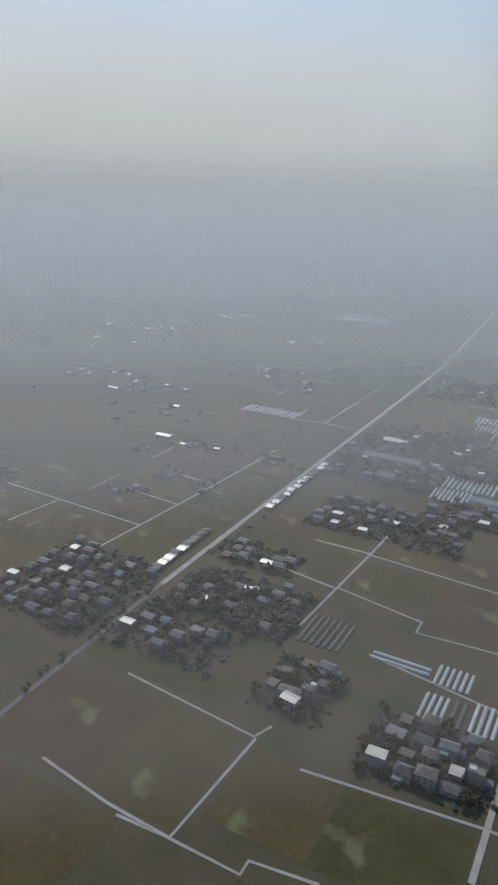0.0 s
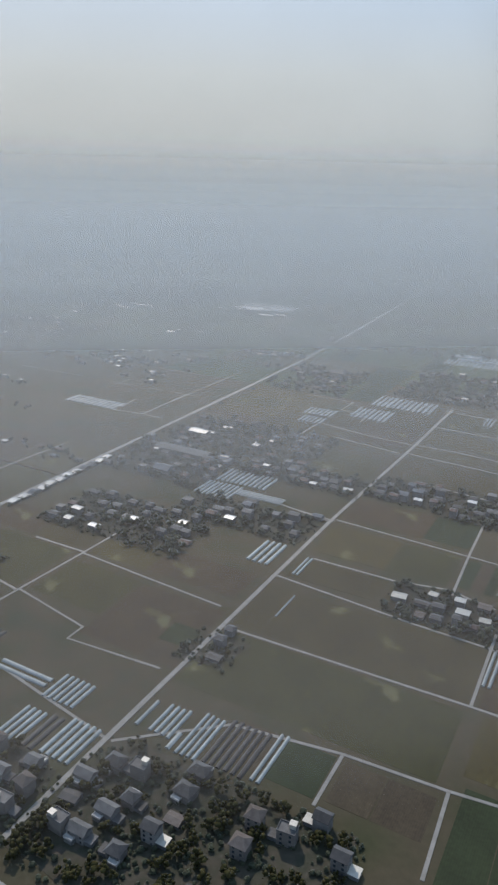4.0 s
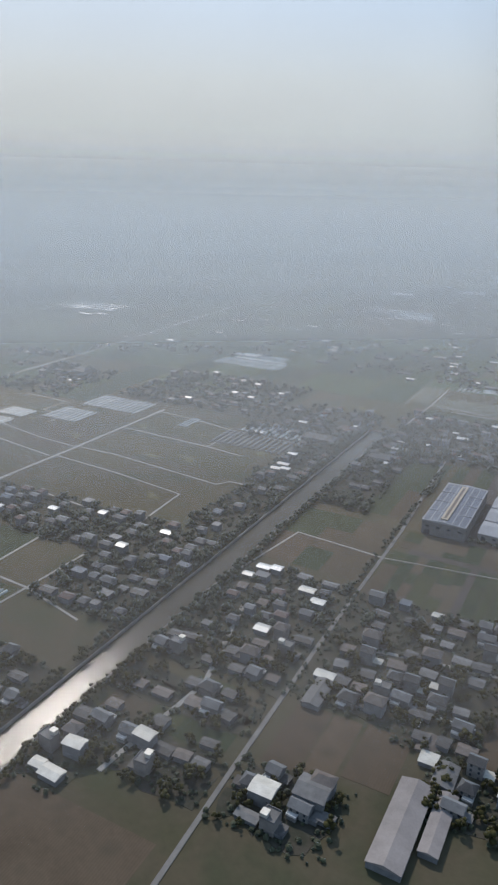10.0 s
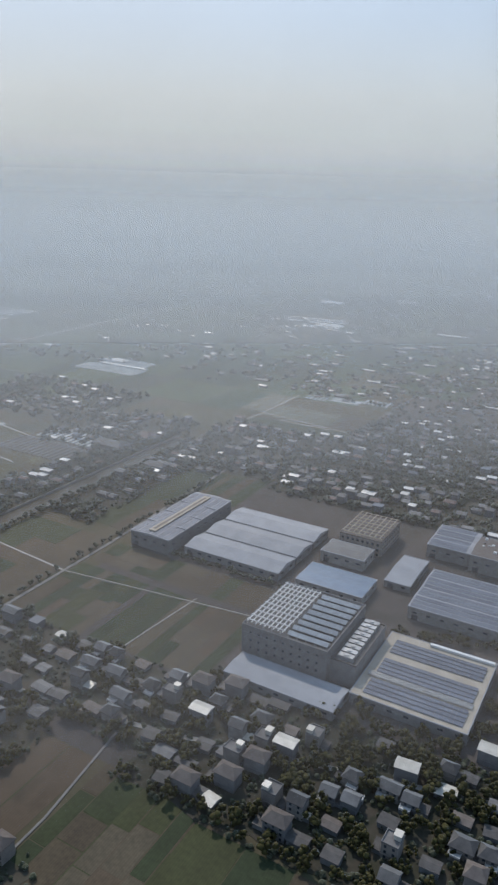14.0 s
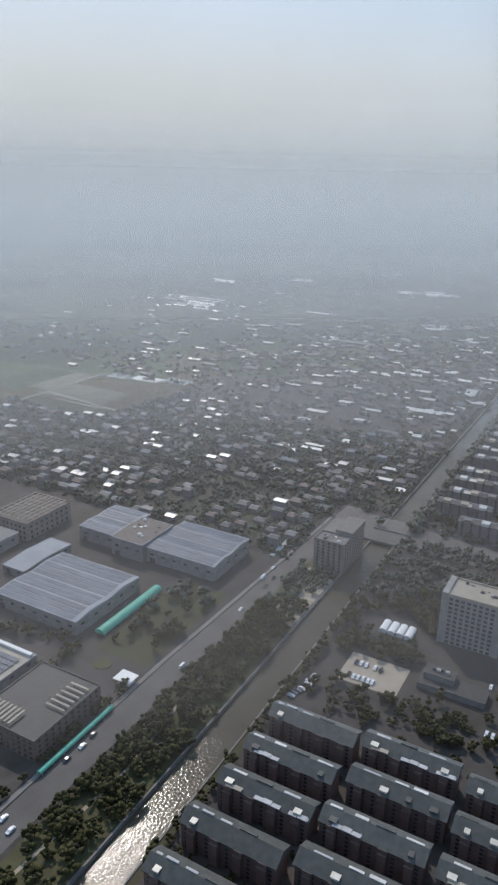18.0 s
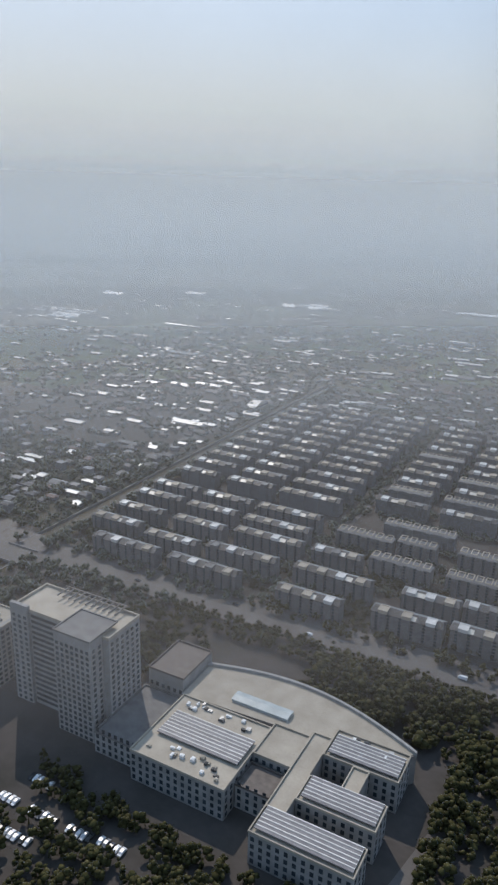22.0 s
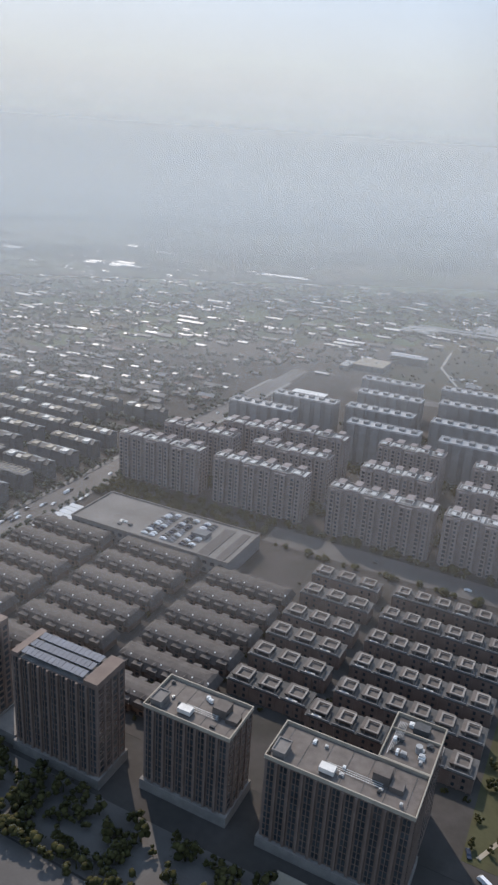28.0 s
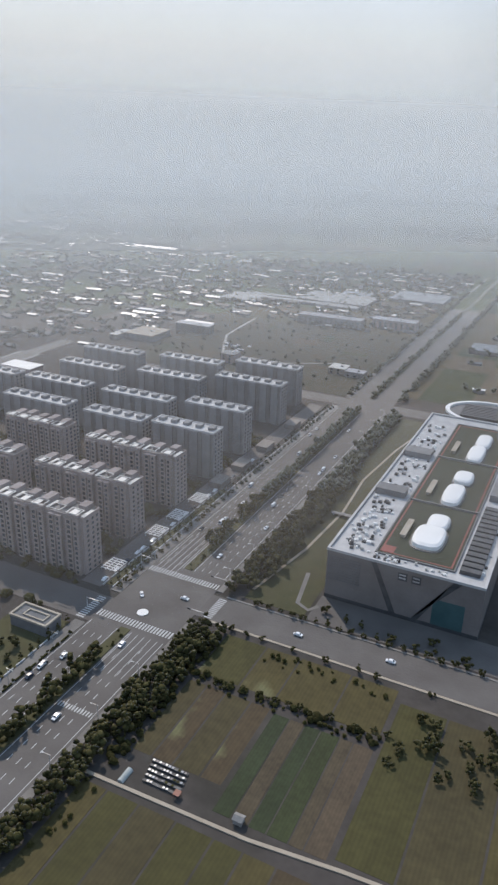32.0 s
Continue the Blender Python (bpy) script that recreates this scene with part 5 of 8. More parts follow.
for i in range(11):
    part("pergola_beam", Shape().box(-8 + 2.0 * i, -7.7 + 2.0 * i, 3.5, 8.6, 30.4, 30.8), "beige_wall", T)
part("pergola_beam", Shape().box(-9, 13, 8.2, 8.5, 30.8, 31), "beige_wall", T)
for f in range(17):
    part("window_band", Shape().box(-9.6, 2.8, -5.08, -4.9, 1.2 + 1.65 * f, 2.0 + 1.65 * f), "glass", T)
windows(T, -16, -10, -6, 17, 1.65, 3, 1.0, 0.9, strips=True)
windows(T, 3.2, 14.8, -10, 17, 1.65, 7, 0.95, 0.95)
windows(T, -4.8, 7.8, 17, 17, 1.65, 6, 1.0, 0.95, side="E", strips=True)
windows(T, -9.8, -5.2, 15, 17, 1.65, 2, 1.0, 0.95, side="E", strips=True)
P = thing("hospital_podium", (590, 625, 0), "sprawling beige hospital podium with courtyards and a curved front", "hospital")
HZ = 8.6


def wing(x0, x1, y0, y1, h=HZ, roof="beige_roof", cols=None, east=True):
    a, b, c, d = x0 - 590, x1 - 590, y0 - 625, y1 - 625
    part("wing", Shape().box(a, b, c, d, -0.1, h), "ward_wall", P)
    part("wing_roof", Shape().box(a + 0.3, b - 0.3, c + 0.3, d - 0.3, h, h + 0.12).rim(a - 0.1, b + 0.1, c - 0.1, d + 0.1, h, h + 0.6, 0.3), roof, P)
    n = max(2, int((b - a) / 1.9))
    windows(P, a, b, c, 4, 2.0, n, 0.9, 1.2, strips=True)
    if east:
        windows(P, c, d, b, 4, 2.0, max(2, int((d - c) / 2.2)), 0.9, 1.2, side="E", strips=True)


wing(544, 557.5, 611, 633, 6.0, "grey_roof", east=False)
wing(557.6, 584, 608, 632)
wing(544.5, 556, 634, 649, 11.5, "brown_roof")
wing(584.2, 593, 613, 621, 6.5, "brown_roof", east=False)
wing(584.2, 594, 622, 634)
wing(594.2, 618, 601, 609)
wing(594.2, 599, 609.2, 636, east=False)
wing(599.2, 618, 614, 622)
wing(599.2, 618, 630, 640)
wing(607, 611, 622.2, 629.8, east=False)
curve = [(556.2 + (619 - 556.2) * i / 18 - 590, 643 + 10.5 * math.sin(math.pi * (0.12 + 0.8 * i / 18)) - 4.0 * (i / 18) - 625) for i in range(19)]
poly = [(-33.5, 7.2), (3.9, 9.2), (3.9, 11.2), (9.1, 11.2), (9.1, 15.2), (28, 15.2)] + curve[::-1]
part("curved_wing", Shape().prism(poly, -0.1, HZ), "beige_wall", P)
part("curved_roof", Shape().prism([(x * 0.985, y * 0.985 + 0.2) for x, y in poly], HZ, HZ + 0.12), "beige_roof", P)
for (x0, y0), (x1, y1) in zip(curve, curve[1:]):
    part("curved_parapet", Shape().prism([(x0, y0 - 0.5), (x1, y1 - 0.5), (x1, y1 + 0.3), (x0, y0 + 0.3)], HZ - 0.6, HZ + 0.9), "ward_wall", P)
part("skylight", Shape().gable(-20, -3.5, 11.3, 15, HZ + 0.9, 0.4, 0, 0.1).box(-20, -3.5, 11.3, 15, HZ + 0.12, HZ + 0.8), "plastic", P, "long pale blue glazed skylight")
for x0, x1, y0, n in [(595, 617.5, 602, 6), (600, 617.5, 615, 6), (600, 617.5, 631, 6), (560, 583, 616, 8)]:
    for i in range(n):
        part("solar_panel", Shape().box(x0 - 590, x1 - 590, y0 + 1.15 * i - 625, y0 + 1.15 * i + 0.8 - 625, HZ + 0.7, HZ + 0.95), "rack_panel", P)
        part("rack_rail", Shape().box(x0 - 590, x1 - 590, y0 + 1.15 * i + 0.8 - 625, y0 + 1.15 * i + 1.08 - 625, HZ + 0.6, HZ + 1.05), "terrace", P)
roof_units(P, -32, -7, -16, -9, HZ + 0.12, 16, "beige_roof")
roof_units(P, -30, -8, 2, 7, HZ + 0.12, 18, "metal")
roof_units(P, 8, 27, 10, 15, HZ + 0.12, 8)
e = thing("entrance_pavilion", (495, 594, 0), "low two-tier grey pavilion with flat roofs", "pavilion")
part("wall", Shape().box(-10, 10, -4, 3, -0.1, 2).box(-9, 0, -1, 4, 2, 4), "grey_wall", e)
part("roof", Shape().box(-10.2, 10.2, -4.2, 3.2, 2, 2.15).box(-9.2, 0.2, -1.2, 4.2, 4, 4.2), "dark_roof", e)
roof_units(e, -8, -1, 0, 4, 4.2, 4)
for i in range(4):
    s = thing("marquee", (466.5 + 2.9 * i, 615, 0), "white barrel-topped marquee tent", "tent", "marquee tents")
    part("canopy", Shape().vault(-1.3, 1.3, -3.2, 3.2, 1.1, 0.7), "white_paint", s)
    part("wall", Shape().box(-1.2, 1.2, -3.1, 3.1, 0, 1.1), "white_paint", s)
sheet("car_park", 462, 481, 582, 597, "beige_paving", "pale car park apron", "car park", 0.075)
grove(455, 482, 596, 668, 150, 1.15, free=lambda x, y: not (463 < x < 478 and 609 < y < 621))
grove(455, 560, 566, 580, 90, 1.0)
def off_parking(x, y):
    """Clear of the rows of parked cars before the wards."""
    return not (abs(y - 589) < 1.9 and 505 < x < 573) and not (abs(y - 596.4) < 2.2 and 530 < x < 547) and not (abs(y - 580.5) < 1.7 and 506 < x < 556) and not (484 < x < 507 and y > 588) and not (546 < x and y > 598.5) and not (514 < x < 532 and y > 591)


grove(484, 640, 578, 606, 170, 1.1, free=off_parking)
grove(540, 642, 560, 598, 190, 1.15, free=off_parking)
grove(480, 545, 640, 668, 90, 1.25)
tree_row(455, 672, 640, 676, 3.2, 1.15, jitter=1.4)
tree_row(455, 680, 630, 681, 4, 1.1, jitter=1)
tree_row(455, 699, 585, 700, 4, 1.0, jitter=1)

# ---- housing estate north of the crossing avenue ----
def block_template(w, seed, h=7.2, frame=False, bays=True):
    """A pale six-storey walk-up block with stair bays and a cluttered tiled roof."""
    rnd = random.Random(seed)
    e = thing("walk_up_block", (0, 0, 0), "grey-beige six-storey walk-up block with %s" % ("open white roof frames" if frame else "a low dark tiled roof"), "apartment block", "walk-up blocks")
    n = max(2, round(w / 7))
    mid = [-w / 2 + w * (i + 0.5) / n for i in range(n)]
    s = Shape().bayed(w, -2.7, 2.7, -0.1, h, [(x - 1.2, x + 1.2, 0.6) for x in mid], [(x - 0.9, x + 0.9, 0.4) for x in mid])
    part("wall", s, "block_wall", e)
    if frame:
        part("roof", Shape().box(-w / 2 + 0.2, w / 2 - 0.2, -2.5, 2.5, h, h + 0.1), "grey_roof", e)
        for i in range(n * 2):
            x = -w / 2 + w * (i + 0.5) / (n * 2)
            part("roof_frame", Shape().rim(x - 1.3, x + 1.3, -2.3, 2.3, h + 0.9, h + 1.15, 0.3), "beige_roof", e)
    else:
        top = part("roof", Shape().gable(-w / 2, w / 2, -2.7, 2.7, h, 1.1, 0, 0.3, 0.8), "dark_roof", e)
        for i in range(n):
            x = -w / 2 + w * (i + 0.5) / n
            part("dormer", Shape().box(x - 1.5, x + 1.5, -3.2, 0.4, h, h + 1.1).rim(x - 1.65, x + 1.65, -3.35, 0.55, h + 1.1, h + 1.3, 0.3), rnd.choice(("terrace", "beige_roof", "beige_roof", "grey_roof")), top)
        x = rnd.uniform(-w * 0.3, w * 0.2)
        s = Shape()
        s.face([(x, -2.9, h + 0.14), (x + 4, -2.9, h + 0.14), (x + 4, -1.0, h + 0.84), (x, -1.0, h + 0.84)])
        part("roof_sheet", s, "pale_roof", top)
    if bays:
        windows(e, -w / 2, w / 2, -2.7, 6, 1.18, n * 2, 1.0, 0.7, strips=True)
    return e


TPL = {}


def block(x0, x1, y, frame=False):
    w = x1 - x0
    key = (min((16, 20, 24, 30), key=lambda q: abs(q - w)), frame, R.randrange(2), y < 765)
    m = pose((x0 + x1) / 2, y, 0, 0, 0, R.gauss(0, 0.4))
    if key not in TPL:
        TPL[key] = block_template(key[0], 7 * key[0] + key[2], frame=frame, bays=key[3])
        TPL[key].matrix_basis = m
    else:
        copy_thing(TPL[key], m)


for x0, x1, y, fr in [(470, 500, 701, 0), (506, 536, 701, 0), (552, 576, 701, 0), (486, 510, 714, 0), (514, 543, 717, 0), (550, 581, 719, 0), (586, 610, 705, 0), (612, 628, 707, 0), (592, 611, 721, 0), (613, 632, 723, 0),
                      (573, 596, 741, 1), (601, 623, 741, 1), (627, 643, 741, 1), (553, 576, 757, 1), (577, 594, 760, 1), (601, 618, 762, 1), (620, 641, 762, 1), (568, 597, 774, 1), (455, 482, 717, 0), (457, 482, 732, 0),
                      (488, 512, 732, 0), (517, 545, 735, 0), (551, 570, 736, 0)]:
    block(x0, x1, y, bool(fr))
for r in range(13):
    y = 748 + 14.2 * r + (8 if r > 1 else 0)
    for x0, x1 in [(457, 481), (485, 510), (514, 544)]:
        block(x0, x1 + R.uniform(-3, 0), y + R.uniform(-0.6, 0.6))
    if y > 786:
        for x0, x1 in [(556, 580), (584, 612), (616, 643)]:
            if R.random() > 0.08:
                block(x0, x1 + R.uniform(-3, 0), y + R.uniform(-0.6, 0.6), R.random() < 0.15)
tree_row(548.5, 700, 548.5, 940, 5, 1.1)
for y in (678, 682, 693.5, 697):
    tree_row(453, y, 632, y, 4.2, 1.0, jitter=1.2, skip=0.15)
for r in range(-3, 13):
    y = 748 + 14.2 * r + (8 if r > 1 else 0)
    for dy in (5.4, 8.6):
        tree_row(456, y + dy, 645, y + dy, 2.7, 0.85, skip=0.2, jitter=0.9)
shrub_belt("estate_shrubs", "dense dark garden trees between the walk-up blocks", [(456, 632, 704.5, 710.5), (456, 545, 720.5, 728.5), (551, 640, 726, 737), (555, 645, 745.5, 753.5), (560, 645, 765.5, 770.5)], 0.2, 1.35, "leaf_dark")
lane([(549, 700), (550, 840), (530, 960)], 3.5, "asphalt", 0.08, "estate_street", "narrow asphalt estate street", "road")
# curved shop building at the junction
e = thing("curved_shops", (632, 712, 0), "two-storey shop building curving round the street corner", "shop building")
arc = [(-2 + 13 * math.cos(a), 4 + 11 * math.sin(a)) for a in [radians(-100 + 12.5 * i) for i in range(11)]]
inner = [(-2 + 6.5 * math.cos(a), 4 + 5.5 * math.sin(a)) for a in [radians(-100 + 12.5 * i) for i in range(11)]]
part("wall", Shape().prism(arc + inner[::-1], -0.1, 4.2), "grey_wall", e)
part("roof", Shape().prism([(x * 0.97, y * 0.97) for x, y in arc] + [(x * 1.03, y * 1.03) for x, y in inner[::-1]], 4.2, 4.35), "grey_roof", e)
for (x0, y0), (x1, y1) in zip(arc, arc[1:]):
    part("fascia", Shape().prism([(x0 * 1.01, y0 * 1.01), (x1 * 1.01, y1 * 1.01), (x1 * 1.05, y1 * 1.05), (x0 * 1.05, y0 * 1.05)], 2.4, 2.9), "white_wall", e)
    part("window", Shape().prism([(x0 * 1.005, y0 * 1.005), (x1 * 1.005, y1 * 1.005), (x1 * 1.015, y1 * 1.015), (x0 * 1.015, y0 * 1.015)], 0.6, 2.0), "glass", e)
part("roof_hatch", Shape().box(6, 10, 4, 8, 4.3, 5.4), "pale_roof", e)

# ---- junction, streets ----
sheet("junction", 636, 664, 676, 706, "asphalt", "wide worn asphalt road junction", "road", 0.104)
sheet("north_street", 650, 661, 706, 1075, "asphalt", "busy asphalt street lined with trees", "road", 0.1)
sheet("south_street", 645, 656, 420, 676, "asphalt", "asphalt street between trees", "road", 0.1)
sheet("east_street", 664, 851, 690, 702, "asphalt", "asphalt street in front of the towers", "road", 0.1)
for x in (648.6, 662.4):
    sheet("pavement", x - 1.2, x + 1.2, 706, 1040, "paving", "pale paved footway", "pavement", 0.2)
    tree_row(x, 712, x, 1000, 4.2, 0.85, "street trees", jitter=0.3)


def stripes(x0, x1, y0, y1, n, along="x", name="zebra_crossing"):
    e = thing(name, ((x0 + x1) / 2, (y0 + y1) / 2, 0), "worn white zebra crossing stripes", "crossing", kind="structure")
    cx, cy = (x0 + x1) / 2, (y0 + y1) / 2
    for i in range(n):
        if along == "x":
            a = x0 - cx + (x1 - x0) * i / n
            part("stripe", Shape().box(a, a + (x1 - x0) / n * 0.5, y0 - cy, y1 - cy, 0.05, 0.125), "marking", e)
        else:
            a = y0 - cy + (y1 - y0) * i / n
            part("stripe", Shape().box(x0 - cx, x1 - cx, a, a + (y1 - y0) / n * 0.5, 0.05, 0.125), "marking", e)


stripes(646, 656, 672, 674.5, 14)
stripes(650, 661, 707, 709.5, 14)
stripes(632, 634.5, 683, 698, 18, "y")
stripes(665, 667.5, 691, 702, 14, "y")
stripes(645, 656, 640, 642, 12)
grove(580, 630, 654, 679, 135, 1.45)
grove(628, 643, 600, 670, 110, 1.4)
grove(657.5, 661, 610, 674, 30, 1.1)
grove(664, 850, 703, 718, 190, 1.05)
tree_row(668, 688.3, 845, 688.3, 5, 1.2, jitter=0.5)
tree_row(672, 702.8, 845, 702.8, 5.5, 1.4, jitter=0.5)
grove(664, 725, 677, 687, 40, 1.0)
solid("roundabout", Shape().tube(628, 632, 0, 0.35, 2, 2, seg=16), "lawn", "small round planted traffic island", "traffic island")
lane([(622, 600), (628, 628), (634, 650), (641, 676)], 3.5, "asphalt", 0.11, "hospital_drive", "curving asphalt hospital drive", "road")
e = thing("corner_canopy", (675, 715.5, 0), "broad curved pale grey canopy at the tower corner", "canopy")
turns = [radians(165 + 11 * i) for i in range(11)]
part("canopy", Shape().prism([(12 * math.cos(a), 12 * math.sin(a)) for a in turns] + [(8 * math.cos(a), 8 * math.sin(a)) for a in turns[::-1]], 2.8, 3.1), "shed_roof", e)
part("fascia", Shape().prism([(12.2 * math.cos(a), 12.2 * math.sin(a)) for a in turns] + [(12.02 * math.cos(a), 12.02 * math.sin(a)) for a in turns[::-1]], 2.5, 3.3), "beige_wall", e)
for a in turns[::2]:
    part("post", Shape().tube(10 * math.cos(a), 10 * math.sin(a), 0, 2.8, 0.16, 0.14), "metal", e)

# ---- shopping centre ----
def mall_hall(x0, x1, y0, y1, h, roof, wall, label, name="shopping_hall"):
    e = thing(name, ((x0 + x1) / 2, (y0 + y1) / 2, 0), label, "shopping centre", "shopping halls")
    a, b = (x1 - x0) / 2, (y1 - y0) / 2
    part("wall", Shape().box(-a, a, -b, b, -0.1, h), wall, e)
    part("roof", Shape().box(-a + 0.3, a - 0.3, -b + 0.3, b - 0.3, h, h + 0.12), roof, e)
    part("parapet", Shape().rim(-a - 0.1, a + 0.1, -b - 0.1, b + 0.1, h, h + 0.7, 0.4), "beige_wall", e)
    windows(e, -a, a, -b, 3, 2.4, max(3, int(a / 1.5)), 1.6, 1.4)
    return e


e = mall_hall(660, 682, 657, 674, 8, "shed_roof", "beige_wall", "shopping hall with a flat lilac-grey roof and a striped red skylight")
part("skylight", Shape().box(-1.5, 9, -3, 1.6, 8.1, 8.9), "red_roof", e, "red skylight box")
for i in range(6):
    part("skylight_bar", Shape().box(-1.2 + 1.7 * i, -0.7 + 1.7 * i, -3.05, 1.65, 8.9, 9.0), "pale_roof", e)
e = mall_hall(658, 686, 626, 656.5, 8, "brown_roof", "beige_wall", "shopping hall under long rows of dark solar panels")
for i in range(9):
    panel_rows(e, -12.6, 13.2, -14 + 3.2 * i, -12 + 3.2 * i, 8.5, 0.5, 1, 1.2)
e = mall_hall(686.5, 700, 654, 668, 9, "dark_roof", "beige_wall", "square atrium block with sunken dark tent roof")
part("frame", Shape().rim(-6.4, 6.4, -6.6, 6.6, 9, 10.2, 1.0), "shed_roof", e)
s = Shape()
for q in [((-5.4, -5.6), (5.4, -5.6)), ((5.4, -5.6), (5.4, 5.6)), ((5.4, 5.6), (-5.4, 5.6)), ((-5.4, 5.6), (-5.4, -5.6))]:
    s.face([(*q[0], 10.1), (*q[1], 10.1), (0, 0, 9.3)])
part("tent_roof", s, "dark_metal", e)
e = mall_hall(700.5, 722, 640, 676, 8, "beige_roof", "beige_wall", "beige-roofed shopping hall crowded with plant", "shopping_hall")
roof_units(e, -10, 10, 2, 17, 8.1, 34, "beige_roof", 1.5)
for i in range(7):
    part("roof_patch", Shape().box(-9 + 2.6 * i, -7 + 2.6 * i, 3 + 1.7 * (i % 4), 6 + 1.7 * (i % 4), 8.12, 8.2), "terrace", e)
for i in range(6):
    panel_rows(e, -10, 10, -16 + 2.7 * i, -14.2 + 2.7 * i, 8.4, 0.5, 1, 1.2)

# ---- towers in front of the villas ----
def office_tower(x0, x1, y0, y1, h, floors, cols, east, label, style, extra=()):
    cx, cy = (x0 + x1) / 2, (y0 + y1) / 2
    a, b = (x1 - x0) / 2, (y1 - y0) / 2
    e = thing("tower_block", (cx, cy, 0), label, "tower block", "towers by the street")
    fins = sorted([(-a + 2 * a * i / cols - 0.25, -a + 2 * a * i / cols + 0.25, 0.55) for i in range(1, cols)] + [(-a + a * (2 * i + 1) / cols - 0.08, -a + a * (2 * i + 1) / cols + 0.08, 0.3) for i in range(cols)])
    s = Shape().bayed(2 * a, -b, b, -0.1, h, fins, (), [(-b + 2 * b * i / east - 0.3, -b + 2 * b * i / east + 0.3, 0.25) for i in range(1, east)])
    part("plinth", Shape().box(-a - 0.5, a + 0.5, -b - 0.8, b + 0.4, 0, 2.6), "beige_wall", e)
    part("wall", s, "tower_wall", e)
    fh = (h - 3.2) / floors
    windows(e, -a, a, -b, floors, fh, cols, 2 * a / cols * 0.52, fh * 0.8, 2.9, strips=style == "solar")
    windows(e, -b, b, a, floors, fh, east, 2 * b / east * 0.5, fh * 0.62, 2.9, side="E", strips=True)
    if style == "solar":
        part("roof", Shape().box(-a + 0.2, a - 0.2, -b + 0.2, b - 0.2, h, h + 0.2), "grey_roof", e)
        part("crown_wall", Shape().box(-a, -a + 1.8, -b, b, h, h + 1.0), "tower_wall", e)
        part("crown_wall", Shape().box(a - 3.5, a, -b, b, h, h + 1.3), "tower_wall", e)
        for i in range(3):
            y = -b + 0.6 + (2 * b - 1) * i / 3
            panel_rows(e, -a + 1.5, a - 3.2, y, y + (2 * b - 1.4) / 3 - 0.25, h + 1.0, 0.25, 1, 1.2)
    else:
        part("roof", Shape().box(-a + 0.3, a - 0.3, -b + 0.3, b - 0.3, h, h + 0.15), "brown_roof", e)
        part("parapet", Shape().rim(-a - 0.15, a + 0.15, -b - 0.15, b + 0.15, h, h + 0.9, 0.25), "beige_roof", e)
        for i in range(7):
            part("roof_seam", Shape().box(-a + 2 * a * (i + 0.5) / 7 - 0.06, -a + 2 * a * (i + 0.5) / 7 + 0.06, -b + 0.4, b - 0.4, h + 0.15, h + 0.22), "dark_roof", e)
        roof_units(e, -a + 0.5, a - 0.5, -b + 0.5, b - 0.5, h + 0.15, 9, "metal", 1.0)
        part("plant_room", Shape().box(a * 0.35, a * 0.35 + 3.2, -0.5, 2.6, h, h + 2.2).box(a * 0.35 + 3.4, a * 0.35 + 6, -1.2, 1.2, h, h + 1.2), "brown_roof", e)
        part("cooler", Shape().box(-a * 0.3, -a * 0.3 + 3, -b + 1.6, -b + 3.4, h + 0.5, h + 1.5), "terrace", e)
        part("stair_head", Shape().box(-a + 1, -a + 3.4, -b + 1, -b + 4.5, h, h + 1.6).rim(-a + 0.8, -a + 3.6, -b + 0.8, -b + 4.7, h + 1.6, h + 1.9, 0.25), "beige_wall", e)
        for i in range(3):
            part("roof_pipe", Shape().box(-a * 0.25, a * 0.5, -b + 3.6 + 0.5 * i, -b + 3.7 + 0.5 * i, h + 0.4, h + 0.5), "terrace", e)
    return e


for (x0, x1), y in (((668, 692), 719.5), ((702, 726), 720), ((735, 758), 721)):
    office_tower(x0, x1, y, y + 9.5, 25.5, 13, 9, 4, "dark brown stone office tower with solar panels on its roof", "solar")
office_tower(766, 786, 726, 736.5, 21.5, 12, 8, 4, "brown stone tower with a flat brown roof inside a pale parapet", "plain")
e = office_tower(794, 823, 725.5, 736, 22, 12, 11, 8, "brown stone corner tower, L-shaped, with plant on its roof", "plain")
n = thing("tower_block", (818, 743, 0), "rear wing of the brown corner tower with roof pipework", "tower block", "towers by the street")
part("wall", Shape().box(-5, 5, -6.9, 7, -0.1, 22), "tower_wall", n)
part("roof", Shape().box(-4.8, 4.8, -6.8, 6.8, 22, 22.15), "brown_roof", n)
part("parapet", Shape().rim(-5.15, 5.15, -6.85, 7.15, 22, 22.95, 0.25).box(-5, 5, 2.2, 2.45, 22.1, 22.8), "beige_roof", n)
part("cooler", Shape().box(-1, 2.2, 3.2, 5.4, 22.15, 23.6), "dark_metal", n)
part("tank", Shape().tube(1.4, -1.2, 22.15, 23.6, 0.7, 0.7, seg=12), "metal", n)
roof_units(n, -4.5, 4.5, -6, 6.5, 22.15, 14, "metal", 1.5)
for i in range(6):
    part("roof_pipe", Shape().box(-4 + 0.3 * i, -3.9 + 0.3 * i, -5 + i, 5, 22.5, 22.62), "metal", n)
windows(n, -6.5, 7, 5, 12, 1.6, 5, 1.2, 1.0, 2.5, side="E", strips=True)
for x0, x1, y0, y1 in ((692.6, 701.4, 720, 728), (726.6, 734.4, 721, 729)):
    solid("podium_link", Shape().box(x0, x1, y0, y1, 0, 2.6, 0).rim(x0, x1, y0, y1, 2.6, 3.0, 0.3), "beige_wall", "low beige podium between two towers", "podium", "podium links")
sheet("forecourt", 664, 850, 702.5, 719, "asphalt", "dark paved tower forecourt", "yard", 0.07)
